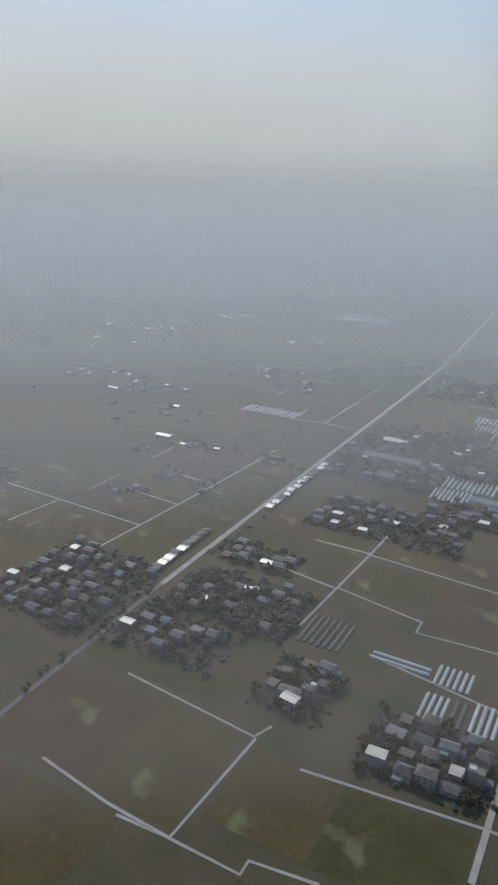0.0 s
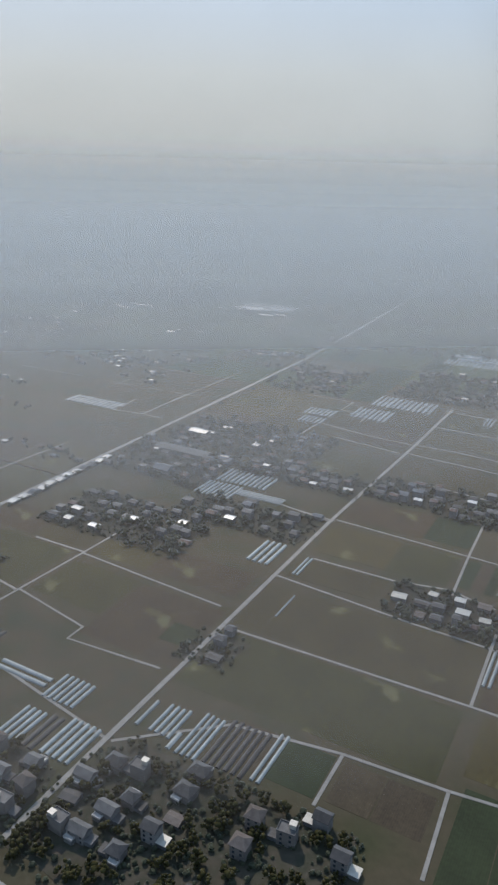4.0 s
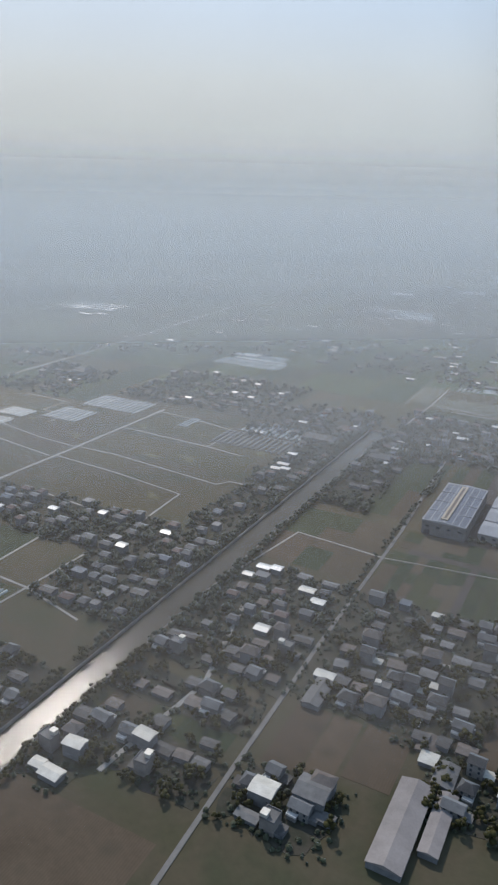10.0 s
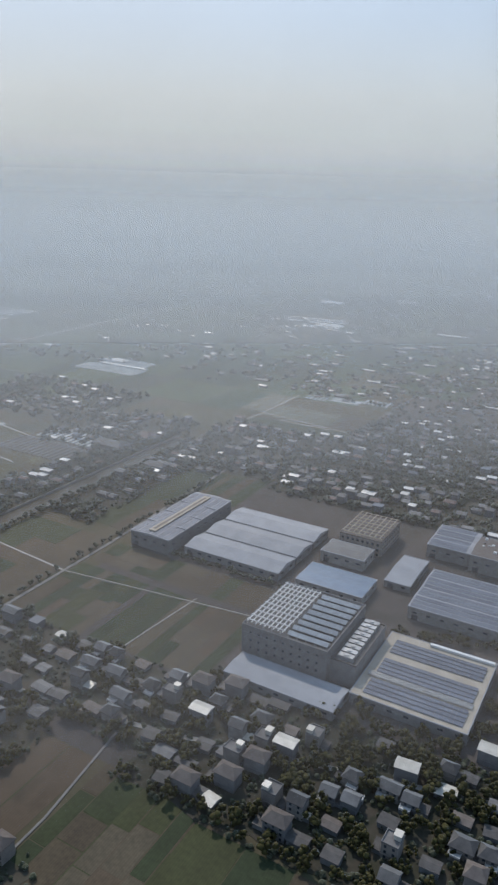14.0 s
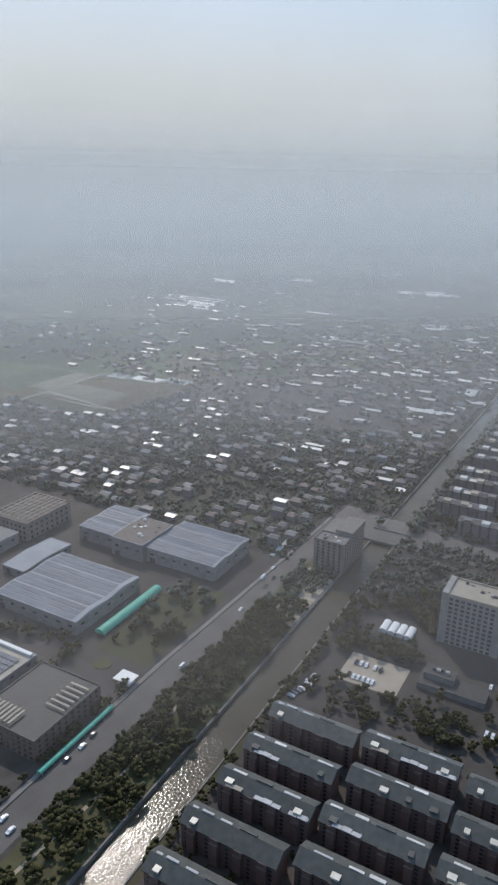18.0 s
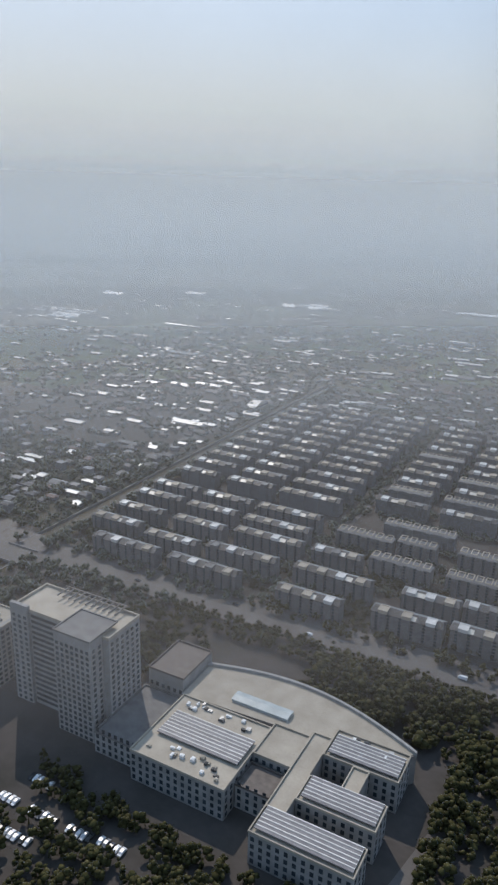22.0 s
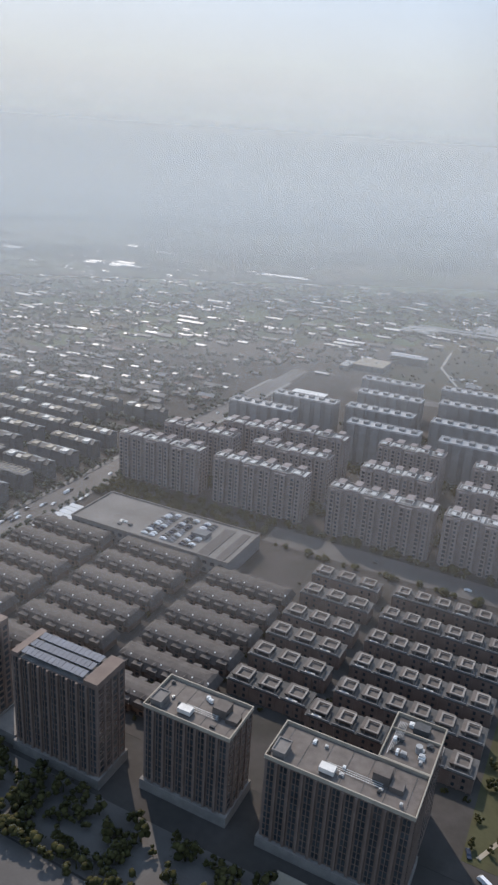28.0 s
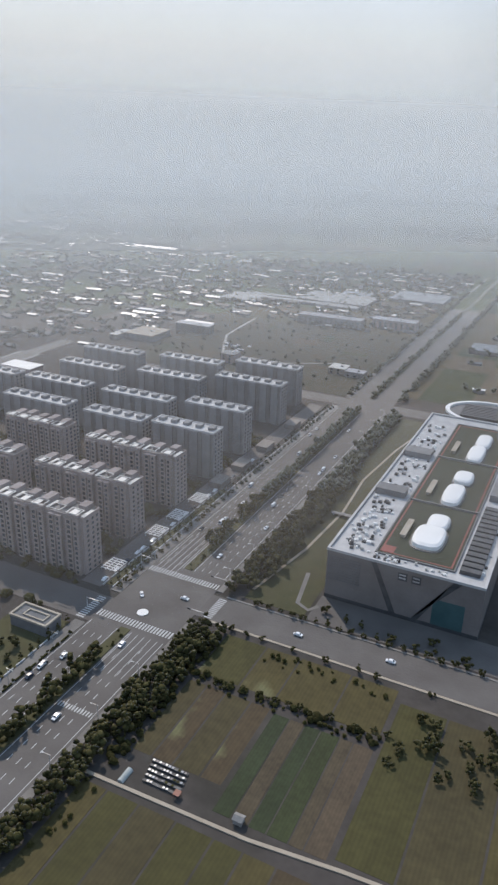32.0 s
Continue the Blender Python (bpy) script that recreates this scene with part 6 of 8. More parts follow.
sheet("plaza", 800, 838, 703, 722, "beige_paving", "beige paved corner plaza", "plaza", 0.09)

# ---- villa rows ----
def villa_template(w, seed):
    rnd = random.Random(seed)
    e = thing("villa_row", (0, 0, 0), "terraced villa row with brown mansard tile roof and small dormers", "terrace", "villa rows")
    n = round(w / 5)
    s = Shape().box(-w / 2, w / 2, -3, 3, -0.1, 3.0)
    for i in range(n):
        x = -w / 2 + w * (i + 0.5) / n
        s.box(x - 1.3, x + 1.3, -3.7, -3, 0, 2.9)
    part("wall", s, "tower_wall", e)
    s = Shape()
    rings = [(w / 2 + 0.7, 4.1, 2.7), (w / 2 + 0.5, 3.9, 3.0), (w / 2 - 0.4, 2.9, 4.7), (w / 2 - 1.3, 1.7, 5.3), (w / 2 - 2.6, 0.25, 5.6)]
    for (a, b, z), (c, d, h) in zip(rings, rings[1:]):
        for p, q, u, v in (((-a, -b), (a, -b), (c, -d), (-c, -d)), ((a, -b), (a, b), (c, d), (c, -d)), ((a, b), (-a, b), (-c, d), (c, d)), ((-a, b), (-a, -b), (-c, -d), (-c, d))):
            s.face([(*p, z), (*q, z), (*u, h), (*v, h)])
    a, b, z = rings[-1]
    s.face([(-a, -b, z), (a, -b, z), (a, b, z), (-a, b, z)])
    for i in range(n):
        x = -w / 2 + w * (i + 0.5) / n + rnd.uniform(-0.2, 0.2)
        for t in (-1, 1):
            y0, y1 = sorted((t * 4.5, t * 1.4))
            s.prism([(x - 1.5, y0), (x + 1.5, y0), (x + 1.1, y1), (x - 1.1, y1)], 2.8, 4.15 + 0.2 * (i % 2))
    top = part("roof", s, "villa_tiles", e)
    for i in range(n):
        x = -w / 2 + w * (i + 0.5) / n
        part("dormer", Shape().gable(-0.6, 0.6, -0.5, 0.5, 0.35, 0.35, 0, 0.12).box(-0.5, 0.5, -0.42, 0.42, -0.6, 0.35), "villa_tiles", top, at=(x, -2.6, 4.6), turn=90)
        part("roof_window", Shape().box(x + 1.5, x + 1.85, -2.3, -1.9, 4.75, 5.2), "white_paint", top)
        strip(bay(1.0, 0.9, 2, 1.4), None, e, at=(x, -3.7, 0))
    return e

VT = [villa_template(30, 5), villa_template(28, 6)]
k = 0
for c, (x0, x1) in enumerate([(666, 696), (701, 731), (737, 765)]):
    for r in range(6):
        y = 747 + 11.8 * r + (2 if c == 1 else 0)
        if c == 0 and r == 0:
            continue
        m = pose((x0 + x1) / 2, y, 0)
        t = VT[0 if c < 2 else 1]
        if not t.get("placed"):
            t["placed"] = 1
            t.matrix_basis = m
        else:
            copy_thing(t, m)
        tree_row(x0, y - 5.6, x1, y - 5.6, 4.2, 0.5, skip=0.2, jitter=0.4)
sheet("villa_ground", 664, 846, 737, 838, "town_ground", "dark paved villa lanes", "yard", 0.06)

# flat-roofed town houses with raised square roof frames
def court_template(w, n, seed):
    rnd = random.Random(seed)
    e = thing("town_house_row", (0, 0, 0), "dark town house row with grey-beige square frames on its flat roof", "terrace", "town house rows")
    s = Shape().box(-w / 2, w / 2, -3.1, 3.1, -0.1, 4.2)
    for i in range(n * 3):
        x = -w / 2 + w * (i + 0.5) / (n * 3)
        s.box(x - 0.18, x + 0.18, -3.35, -3.1, 0, 3.8)
    part("wall", s, "tower_wall", e)
    part("roof", Shape().box(-w / 2 - 0.2, w / 2 + 0.2, -3.3, 3.3, 4.2, 4.4), "dark_roof", e)
    for i in range(n):
        x = -w / 2 + w * (i + 0.5) / n
        part("attic", Shape().box(x - w / n * 0.4, x + w / n * 0.22, -1.4, 2.9, 4.4, 5.0).box(x - w / n * 0.42, x + w / n * 0.24, -1.6, 3.1, 5.0, 5.15), "brown_roof", e)
        part("roof_frame", Shape().rim(x - w / n * 0.26, x + w / n * 0.3, -2.2, 1.7, 5.5, 5.85, 0.45).box(x - w / n * 0.24, x - w / n * 0.2, -2.1, -1.9, 4.4, 5.5).box(x + w / n * 0.24, x + w / n * 0.28, -2.1, -1.9, 4.4, 5.5), "court_stone", e)
        part("terrace_wall", Shape().box(x - w / n * 0.45, x + w / n * 0.45, -3.2, -3.0, 4.4, 4.9), "grey_wall", e)
        if rnd.random() < 0.3:
            part("terrace_deck", Shape().box(x - w / n * 0.3, x + w / n * 0.1, -2.9, -2.0, 4.4, 4.52), "terrace", e)
        strip(bay(0.7, 0.9, 2, 1.9), None, e, at=(x - w / n * 0.17, -3.1, 0))
        strip(bay(0.7, 0.9, 2, 1.9), None, e, at=(x + w / n * 0.17, -3.1, 0))
    return e


CT = {6: court_template(37, 6, 1), 4: court_template(22, 3, 2), 5: court_template(19, 3, 3)}
for q, x, y in [(6, 811, 774.5), (6, 811, 786.5), (6, 811, 799), (6, 811, 812.5), (6, 811, 826), (5, 820, 763), (4, 778, 765), (4, 778, 777), (4, 778, 788), (4, 778, 799), (4, 778, 812.5), (4, 777, 825), (5, 799, 763)]:
    t = CT[q]
    if not t.get("placed"):
        t["placed"] = 1
        t.matrix_basis = pose(x, y, 0)
    else:
        copy_thing(t, pose(x, y, 0))
    tree_row(x - 14, y - 5.2, x + 14, y - 5.2, 5, 0.4, skip=0.3, jitter=0.4)

# ---- parking deck building ----
e = thing("parking_hall", (709, 822, 0), "low shopping block with cars parked on its pale roof deck", "car park building")
part("wall", Shape().box(-32, 32, -12, 12, -0.1, 5.6), "grey_wall", e)
part("roof", Shape().box(-31.7, 31.7, -11.7, 11.7, 5.6, 5.75), "deck", e)
part("parapet", Shape().rim(-32.2, 32.2, -12.2, 12.2, 5.6, 6.3, 0.4), "beige_wall", e)
part("ramp", Shape().box(20, 24, -12, 9, 5.7, 6.0).box(27, 30, -12, 9, 5.7, 6.0), "asphalt", e)
part("stair_head", Shape().box(12, 18, -2, 2, 5.7, 7.4), "grey_wall", e)
windows(e, -31, 31, -12, 2, 2.6, 20, 1.6, 1.2)
roof_units(e, -18, -8, -10, -4, 5.75, 5)
for i in range(5):
    solid("market_canopy", Shape().gable(-4.5, 4.5, -1.2, 1.2, 1.6, 0.5, 0, 0.1).box(-4.4, -4.2, -1, 1, 0, 1.6).box(4.2, 4.4, -1, 1, 0, 1.6), "white_paint", "white market stall canopy", "canopy", "market canopies", at=(670, 812 + 2.9 * i, 0))

# ---- tall slabs along the eastern avenue ----
def tall_template(w, seed, kind):
    rnd = random.Random(seed)
    white = kind == "pale"
    h = 18.5
    e = thing("apartment_slab", (0, 0, 0), "%s eleven-storey apartment slab with %s" % (("pale cream", "a white roof edge") if white else ("grey-brown", "stepped roof and terraces")), "apartment block", "tall apartment slabs")
    wall = "pale_slab_wall" if white else "slab_wall"
    n = round(w / 6)
    mid = [-w / 2 + w * (i + 0.5) / n for i in range(n)]
    if white:
        s = Shape().bayed(w, -4, 4, -0.1, h, [q for x in mid for q in ((x - 2.6, x - 2.3, 0.4), (x - 1.7, x + 1.7, 0.8), (x + 2.3, x + 2.6, 0.4))], [(x - 1.2, x + 1.2, 0.5) for x in mid])
    else:
        s = Shape().bayed(w, -4, 4, -0.1, h, [q for x in mid for q in ((x - 2.3, x - 0.25, 1.2), (x - 0.25, x + 0.25, 0.5), (x + 0.25, x + 2.3, 1.2))], [(x - 1.2, x + 1.2, 0.6) for x in mid])
        for i, x in enumerate(mid):
            part("stair_head", Shape().box(x - 1.4, x + 1.4, -1.5 + 0.8 * (i % 3), 3.8, h, h + 1.6 + 0.5 * (i % 2)), wall, e)
            if i % 2:
                part("attic_bay", Shape().box(x - 2.3, x + 2.3, -5.2, -3.4, h, h + 1.4), wall, e)
    part("wall", s, wall, e)
    part("roof", Shape().box(-w / 2 + 0.2, w / 2 - 0.2, -3.8, 3.8, h, h + 0.12), "hall_roof" if white else "grey_roof", e)
    part("parapet", Shape().rim(-w / 2 - 0.1, w / 2 + 0.1, -4.1, 4.1, h, h + 0.6, 0.3), "hall_roof" if white else "slab_wall", e)
    for i in range(n):
        x = -w / 2 + w * (i + 0.5) / n
        if white:
            part("stair_head", Shape().box(x - 1.2, x + 1.2, -1, 2, h + 0.1, h + 1.3), "pale_slab_wall", e)
        else:
            part("roof_frame", Shape().rim(x - 2.1, x + 2.1, -4.9, -1.4, h + 1.7, h + 1.9, 0.22), "terrace", e)
            if rnd.random() < 0.6:
                q = rnd.uniform(-1.8, 0)
                part("terrace_deck", Shape().box(x + q, x + q + rnd.uniform(1.4, 2.6), -4.8, -1.6, h + 1.5, h + 1.62), "terrace", e)
            if rnd.random() < 0.5:
                part("terrace_deck", Shape().box(x + 2.1, x + 3.4, -3.6, 1.5, h + 0.7, h + 0.8), "terrace", e)
        y = -4.7 if white else -5.2
        strip(bay(1.1, 1.0, 11, 1.64), None, e, at=(x - 1.25, y, 0))
        strip(bay(0.8, 0.9, 11, 1.64), None, e, at=(x + 1.2, y, 0))
    for y in (-2, 0.5, 2.6):
        strip(bay(0.9, 0.8, 11, 1.64), None, e, at=(w / 2, y, 0), turn=90)
    return e


TT = {}
for x0, x1, y, kind in [(660, 700, 865, "b"), (706, 746, 865, "b"), (757, 794, 863, "b"), (799, 837, 863, "b"), (668, 704, 887, "b"), (712, 747, 887, "b"), (760, 788, 888, "b"), (796, 838, 888, "b"), (706, 744, 912, "b"), (758, 786, 917, "b"), (798, 838, 914, "b"),
                        (780, 806, 938, "pale"), (809, 839, 941, "pale"), (736, 770, 938, "pale"), (770, 803, 963, "pale"), (808, 839, 968, "pale"), (728, 760, 962, "pale"), (688, 722, 960, "pale"),
                        (766, 800, 996, "pale"), (803, 836, 1008, "pale"), (724, 758, 990, "pale"), (762, 794, 1024, "pale"), (800, 832, 1036, "pale"), (716, 752, 1018, "pale"), (690, 716, 905, "b"), (676, 708, 936, "pale")]:
    w = min((28, 34, 39), key=lambda q: abs(q - (x1 - x0)))
    m = pose((x0 + x1) / 2, y, 0)
    if (w, kind) not in TT:
        TT[w, kind] = tall_template(w, w, kind)
        TT[w, kind].matrix_basis = m
    else:
        copy_thing(TT[w, kind], m)
shrub_belt("garden_trees", "dark garden trees round the feet of the apartment slabs", [(664, 738, 839, 856), (742, 838, 853.5, 857.5), (742, 836, 838.6, 840.6), (664, 838, 870, 880), (664, 838, 894, 904), (700, 838, 920, 930), (724, 838, 946, 955), (724, 838, 974, 986)], 0.16, 1.5, "leaf_dark")
for y in (876, 900, 926, 950, 980):
    tree_row(700, y, 836, y + 1, 6, 0.9, skip=0.3, jitter=1.5)
for y0 in (866, 890, 903, 918):
    e = thing("carport", (842.5, y0, 0), "white lattice carport roof beside the apartment slabs", "carport", "carports")
    for i in range(6):
        part("beam", Shape().box(-2.6, 2.6, -3 + 1.2 * i, -2.7 + 1.2 * i, 1.3, 1.5), "white_paint", e)
    for i in range(4):
        part("beam", Shape().box(-2.6 + 1.7 * i, -2.4 + 1.7 * i, -3.2, 3.4, 1.1, 1.3), "white_paint", e)
    part("post", Shape().box(-2.6, -2.4, -3, -2.8, 0, 1.2).box(2.2, 2.4, 3, 3.2, 0, 1.2), "metal", e)
for y in (934, 952, 975, 1005):
    solid("shop_pavilion", Shape().box(-2.5, 2.5, -4, 4, -0.1, 2.2).box(-2.7, 2.7, -4.2, 4.2, 2.2, 2.4), "beige_wall", "low beige shop pavilion by the avenue", "shop", "shop pavilions", at=(842.8, y, 0))

# ---- eastern avenue ----
AX0, AX1, MX0, MX1 = 852.0, 876.0, 861.5, 864.5
sheet("avenue", AX0, AX1, 420, 1600, "asphalt", "broad grey six-lane asphalt avenue", "road", 0.1)
sheet("cross_street", 739, AX0, 841, 853, "asphalt", "asphalt side street", "road", 0.1)
sheet("cross_street", AX1, 1100, 857, 868, "asphalt", "asphalt side street past the big hall", "road", 0.1)
tree_row(890, 869.3, 1000, 869.3, 3.4, 0.55, jitter=0.3)
tree_row(884, 855.6, 1000, 855.6, 4.5, 0.5, jitter=0.3, skip=0.4)
sheet("cross_street", 700, 1000, 1046, 1058, "asphalt", "asphalt cross street", "road", 0.104)
sheet("service_road", 838, 845, 856, 1040, "asphalt", "narrow service road before the shops", "road", 0.08)
for y0, y1 in ((420, 843), (876, 1040), (1064, 1600)):
    sheet("median", MX0, MX1, y0, y1, "lawn", "planted median strip with kerbs", "median", 0.24)
for x0, x1, y0, y1 in ((848.5, 851.9, 420, 840), (848.5, 851.9, 856, 1044), (876.1, 878.3, 420, 855), (876.1, 878, 870, 1044), (850, 851.9, 1060, 1500)):
    sheet("pavement", x0, x1, y0, y1, "paving", "pale paved footway with kerb", "pavement", 0.2)
for y0, y1 in ((856, 868), ):
    sheet("pavement", 880, 1000, 868.2, 868.9, "paving", "pale street-side footway", "pavement", 0.2)
    sheet("pavement", 880, 1000, 856.0, 856.8, "beige_paving", "pale street-side footway", "pavement", 0.2)
tree_row(863, 640, 863, 832, 3.0, 1.35, "median trees", jitter=0.3, which=3)
tree_row(863, 892, 863, 1040, 3.0, 1.4, "median trees", jitter=0.3, which=3)
tree_row(863, 1064, 863, 1300, 4, 1.0, "median trees")
tree_row(847.3, 720, 847.3, 838, 3.6, 0.55, "street trees", jitter=0.2, which=2)
tree_row(847.3, 858, 847.3, 1040, 3.6, 0.55, "street trees", jitter=0.2, which=2)
tree_row(850.2, 858, 850.2, 1040, 3.8, 0.5, "street trees", jitter=0.2)
tree_row(879.6, 690, 879.6, 852, 2.4, 1.0, jitter=0.6)
tree_row(882, 690, 882, 852, 2.6, 1.25, jitter=0.9)
tree_row(885, 812, 885, 852, 2.6, 1.3, jitter=1.2)
tree_row(880, 872, 880, 1042, 2.3, 1.2, jitter=0.8)
tree_row(883, 876, 883, 1042, 2.5, 1.3, jitter=0.8)
tree_row(886, 884, 886, 960, 3, 1.2, jitter=1)
tree_row(851, 1064, 851, 1400, 5, 1.0)
tree_row(878, 1064, 878, 1400, 4, 1.1)
dash = Shape().box(-0.09, 0.09, -0.9, 0.9, 0.05, 0.122).mesh("lane_dash", "marking")
marks = thing("lane_markings", (0, 0, 0), "dashed white lane markings on the avenue", "road marking", kind="structure")
for x in (854.6, 856.9, 859.2, 867.0, 869.4, 871.8):
    for y in [740 + 4.6 * i for i in range(22)] + [878 + 4.6 * i for i in range(18)]:
        part("lane_dash", dash, None, marks, at=(x, y, 0))
for x in (852.6, 861.0, 865.0, 875.2):
    for y0, y1 in ((640, 842), (876, 1040)):
        part("edge_line", Shape().box(x - 0.08, x + 0.08, y0, y1, 0.05, 0.122), "marking", marks)
for i in range(5):
    part("stop_lane_line", Shape().box(865.4 + 2 * i, 865.55 + 2 * i, 826, 842, 0.05, 0.124), "marking", marks)
    part("stop_lane_line", Shape().box(853.4 + 1.7 * i, 853.55 + 1.7 * i, 873, 895, 0.05, 0.124), "marking", marks)
stripes(852, 876, 844.5, 847.2, 26)
stripes(852, 876, 870.5, 873, 26)
stripes(847.5, 850, 841.5, 852.5, 12, "y")
stripes(878.5, 881, 857.5, 867.5, 12, "y")
stripes(865.5, 875, 812, 813.5, 12)
solid("traffic_island", Shape().tube(863, 851, 0, 0.3, 1.6, 1.6, seg=16), "white_paint", "round white kerbed traffic island", "traffic island")
for x, y, r in ((848, 846, 0), (880, 855, 0), (848.5, 872, 0), (878, 872, 0)):
    e = thing("traffic_light", (x, y, 0), "grey mast-arm traffic light at the junction", "traffic light", "traffic lights")
    part("pole", Shape().tube(0, 0, 0, 3.4, 0.12, 0.09), "metal", e)
    part("arm", Shape().box(0 if x < 860 else -5, 5 if x < 860 else 0, -0.08, 0.08, 3.2, 3.36), "metal", e)
    part("signal_head", Shape().box(4 if x < 860 else -5, 5 if x < 860 else -4, -0.15, 0.15, 3.0, 3.5), "dark_metal", e)
# planted verge and low pale edging walls beside the footways
sheet("verge_lawn", 845.4, 848.3, 858, 930, "lawn", "dry yellowish verge lawn between service road and footway", "lawn", 0.16)
for x, y0, y1 in ((845.2, 857, 930), (848.4, 857, 1040), (848.2, 742, 838), (851.7, 700, 838)):
    n = int((y1 - y0) / 4.2)
    e = thing("edging_wall", (x, y0, 0), "low pale edging wall with evenly spaced planted gaps", "edging", kind="structure")
    run = Shape()
    for i in range(n):
        run.box(-0.16, 0.16, 4.2 * i, 4.2 * i + 3.1, 0, 0.55)
    tagged(part("wall_block", run, "hall_roof" if x < 851 else "leaf_dark", e), kind="stuff")
shrub_belt("verge_shrubs", "clipped dark shrubs along the footways and median", [(851.0, 852.0, 700, 838), (861.8, 864.2, 640, 842), (861.8, 864.2, 876, 1040), (876.3, 878, 690, 850), (848.5, 849.4, 858, 1040)], 0.35, 0.5, "leaf_dark")
# park with pavilion
sheet("park_lawn", 831, 848, 742, 838, "lawn", "green park lawn with shrubs", "lawn", 0.1)
lane([(834, 744), (838, 752), (846, 758)], 0.9, "beige_paving", 0.16, "park_path", "curved pale park path", "path")
lane([(831, 808), (838, 806), (847, 808)], 1.0, "beige_paving", 0.16, "park_path", "pale park path", "path")
e = thing("park_pavilion", (840, 799, 0), "square brown park pavilion with a flat roof and a walled terrace", "pavilion")
part("wall", Shape().box(-2.4, 2.4, -2.6, 2.6, -0.1, 2.6), "tower_wall", e)
part("roof", Shape().box(-3, 3, -3.2, 3.2, 2.6, 2.9), "brown_roof", e)
part("terrace", Shape().rim(2, 7.5, 1, 7.5, 0, 0.8, 0.5).box(2.5, 7, 1.5, 7, 0.0, 0.15), "beige_roof", e)
grove(832, 847, 744, 836, 34, 0.8, free=lambda x, y: not (835 < x < 848 and 794 < y < 809))
e = thing("street_kiosk", (842, 833, 0), "low shop with a pale framed roof at the street corner", "shop")
part("wall", Shape().box(-7, 5, -3, 3, -0.1, 3.2), "grey_wall", e)
part("roof", Shape().rim(-7.2, 5.2, -3.2, 3.2, 3.2, 3.7, 0.6).rim(-4, 3, -1.5, 1.5, 3.2, 3.6, 0.4), "beige_roof", e)
# greenhouse plots east: small stacks of crates and a polytunnel
e = thing("nursery_bench", (899.5, 805.5, 0), "long nursery benches with small pale trays of seedlings", "nursery")
for i in range(5):
    bench = part("bench", Shape().box(-4.4 - 0.25 * i, 4.2 - 0.25 * i, -2.7 + i * 1.3, -2.1 + i * 1.3, 0, 0.42), "dark_metal", e)
    for j in range(11):
        if R.random() < 0.75:
            part("tray", Shape().box(-4.2 - 0.25 * i + j * 0.76, -3.75 - 0.25 * i + j * 0.76, -2.64 + i * 1.3, -2.16 + i * 1.3, 0.42, R.uniform(0.5, 0.62)), R.choice(("hall_roof", "metal", "metal", "pink_roof", "leaf")), bench)
part("awning", Shape().box(3.2, 4.6, -3.4, -1.9, 1.0, 1.08).box(3.3, 3.38, -3.3, -3.22, 0, 1.0).box(4.4, 4.48, -2.1, -2.02, 0, 1.0), "red_roof", e, "small faded red awning")
tunnels(890.5, 893, 800.5, 804, 1)
for x0, x1, y0, y1, n in ((884, 888, 803, 852, 90), (918, 936, 834, 837, 26), (888, 918, 835, 837, 34)):
    shrub_belt("field_hedge", "dark scrub hedge between the vegetable plots", [(x0, x1, y0, y1)], n / ((x1 - x0) * (y1 - y0)), 0.9, "leaf_dark")
solid("field_hut", Shape().box(-0.9, 0.9, -0.8, 0.8, -0.1, 1.2).gable(-0.9, 0.9, -0.8, 0.8, 1.25, 0.5, 0, 0.2), "white_wall", "tiny white field hut by the lane", "hut", at=(917, 803.2, 0))
grove(938, 962, 830, 850, 26, 0.8)
tree_row(890, 834, 936, 838, 2.6, 0.45, jitter=0.7, skip=0.3)
shrub_belt("field_scrub", "scrubby bushes along the plot edges", [(884, 934, 833, 836), (885, 888, 772, 850), (900, 934, 848, 853)], 0.16, 0.6)

# ---- great hall with roof garden ----
sheet("hall_lawn", 884.5, 903, 871, 1042, "lawn", "mown lawn beside the great hall", "lawn", 0.08)
lane([(885, 876), (890, 905), (892, 935), (890, 965), (893, 1000), (899, 1038)], 0.9, "beige_paving", 0.15, "garden_path", "thin winding pale garden path", "path")
lane([(896, 892), (899, 876), (903, 874), (905, 877)], 1.3, "paving", 0.14, "drive", "curved paved drive at the hall corner", "road")
H0, H1, V0, V1, HH = 904.5, 948, 883, 1012, 15.5
cx, cy = (H0 + H1) / 2, (V0 + V1) / 2
G = thing("great_hall", (cx, cy, 0), "huge grey-brown windowless hall with roof garden and white domes", "hall")
a, b = (H1 - H0) / 2, (V1 - V0) / 2
part("wall", Shape().box(-a, a, -b, b, -0.1, HH), "museum_wall", G)
part("parapet", Shape().rim(-a - 0.2, a + 0.2, -b - 0.2, b + 0.2, HH, HH + 0.8, 0.7), "hall_roof", G)
part("roof", Shape().box(-a + 0.6, a - 0.6, -b + 0.6, b - 0.6, HH, HH + 0.1), "hall_roof", G)
part("roof_garden", Shape().box(-9, 12.5, -b + 5, b - 8, HH + 0.1, HH + 0.35), "roof_turf", G)
part("garden_kerb", Shape().rim(-9.4, 12.9, -b + 4.6, b - 7.6, HH + 0.1, HH + 0.6, 0.4), "grey_wall", G)
part("running_track", Shape().rim(-8.4, 11.9, -b + 6, b - 9, HH + 0.35, HH + 0.42, 0.5), "red_track", G)
part("red_court", Shape().box(-8.2, -4.6, -b + 6.2, -b + 10, HH + 0.4, HH + 0.47), "red_track", G)
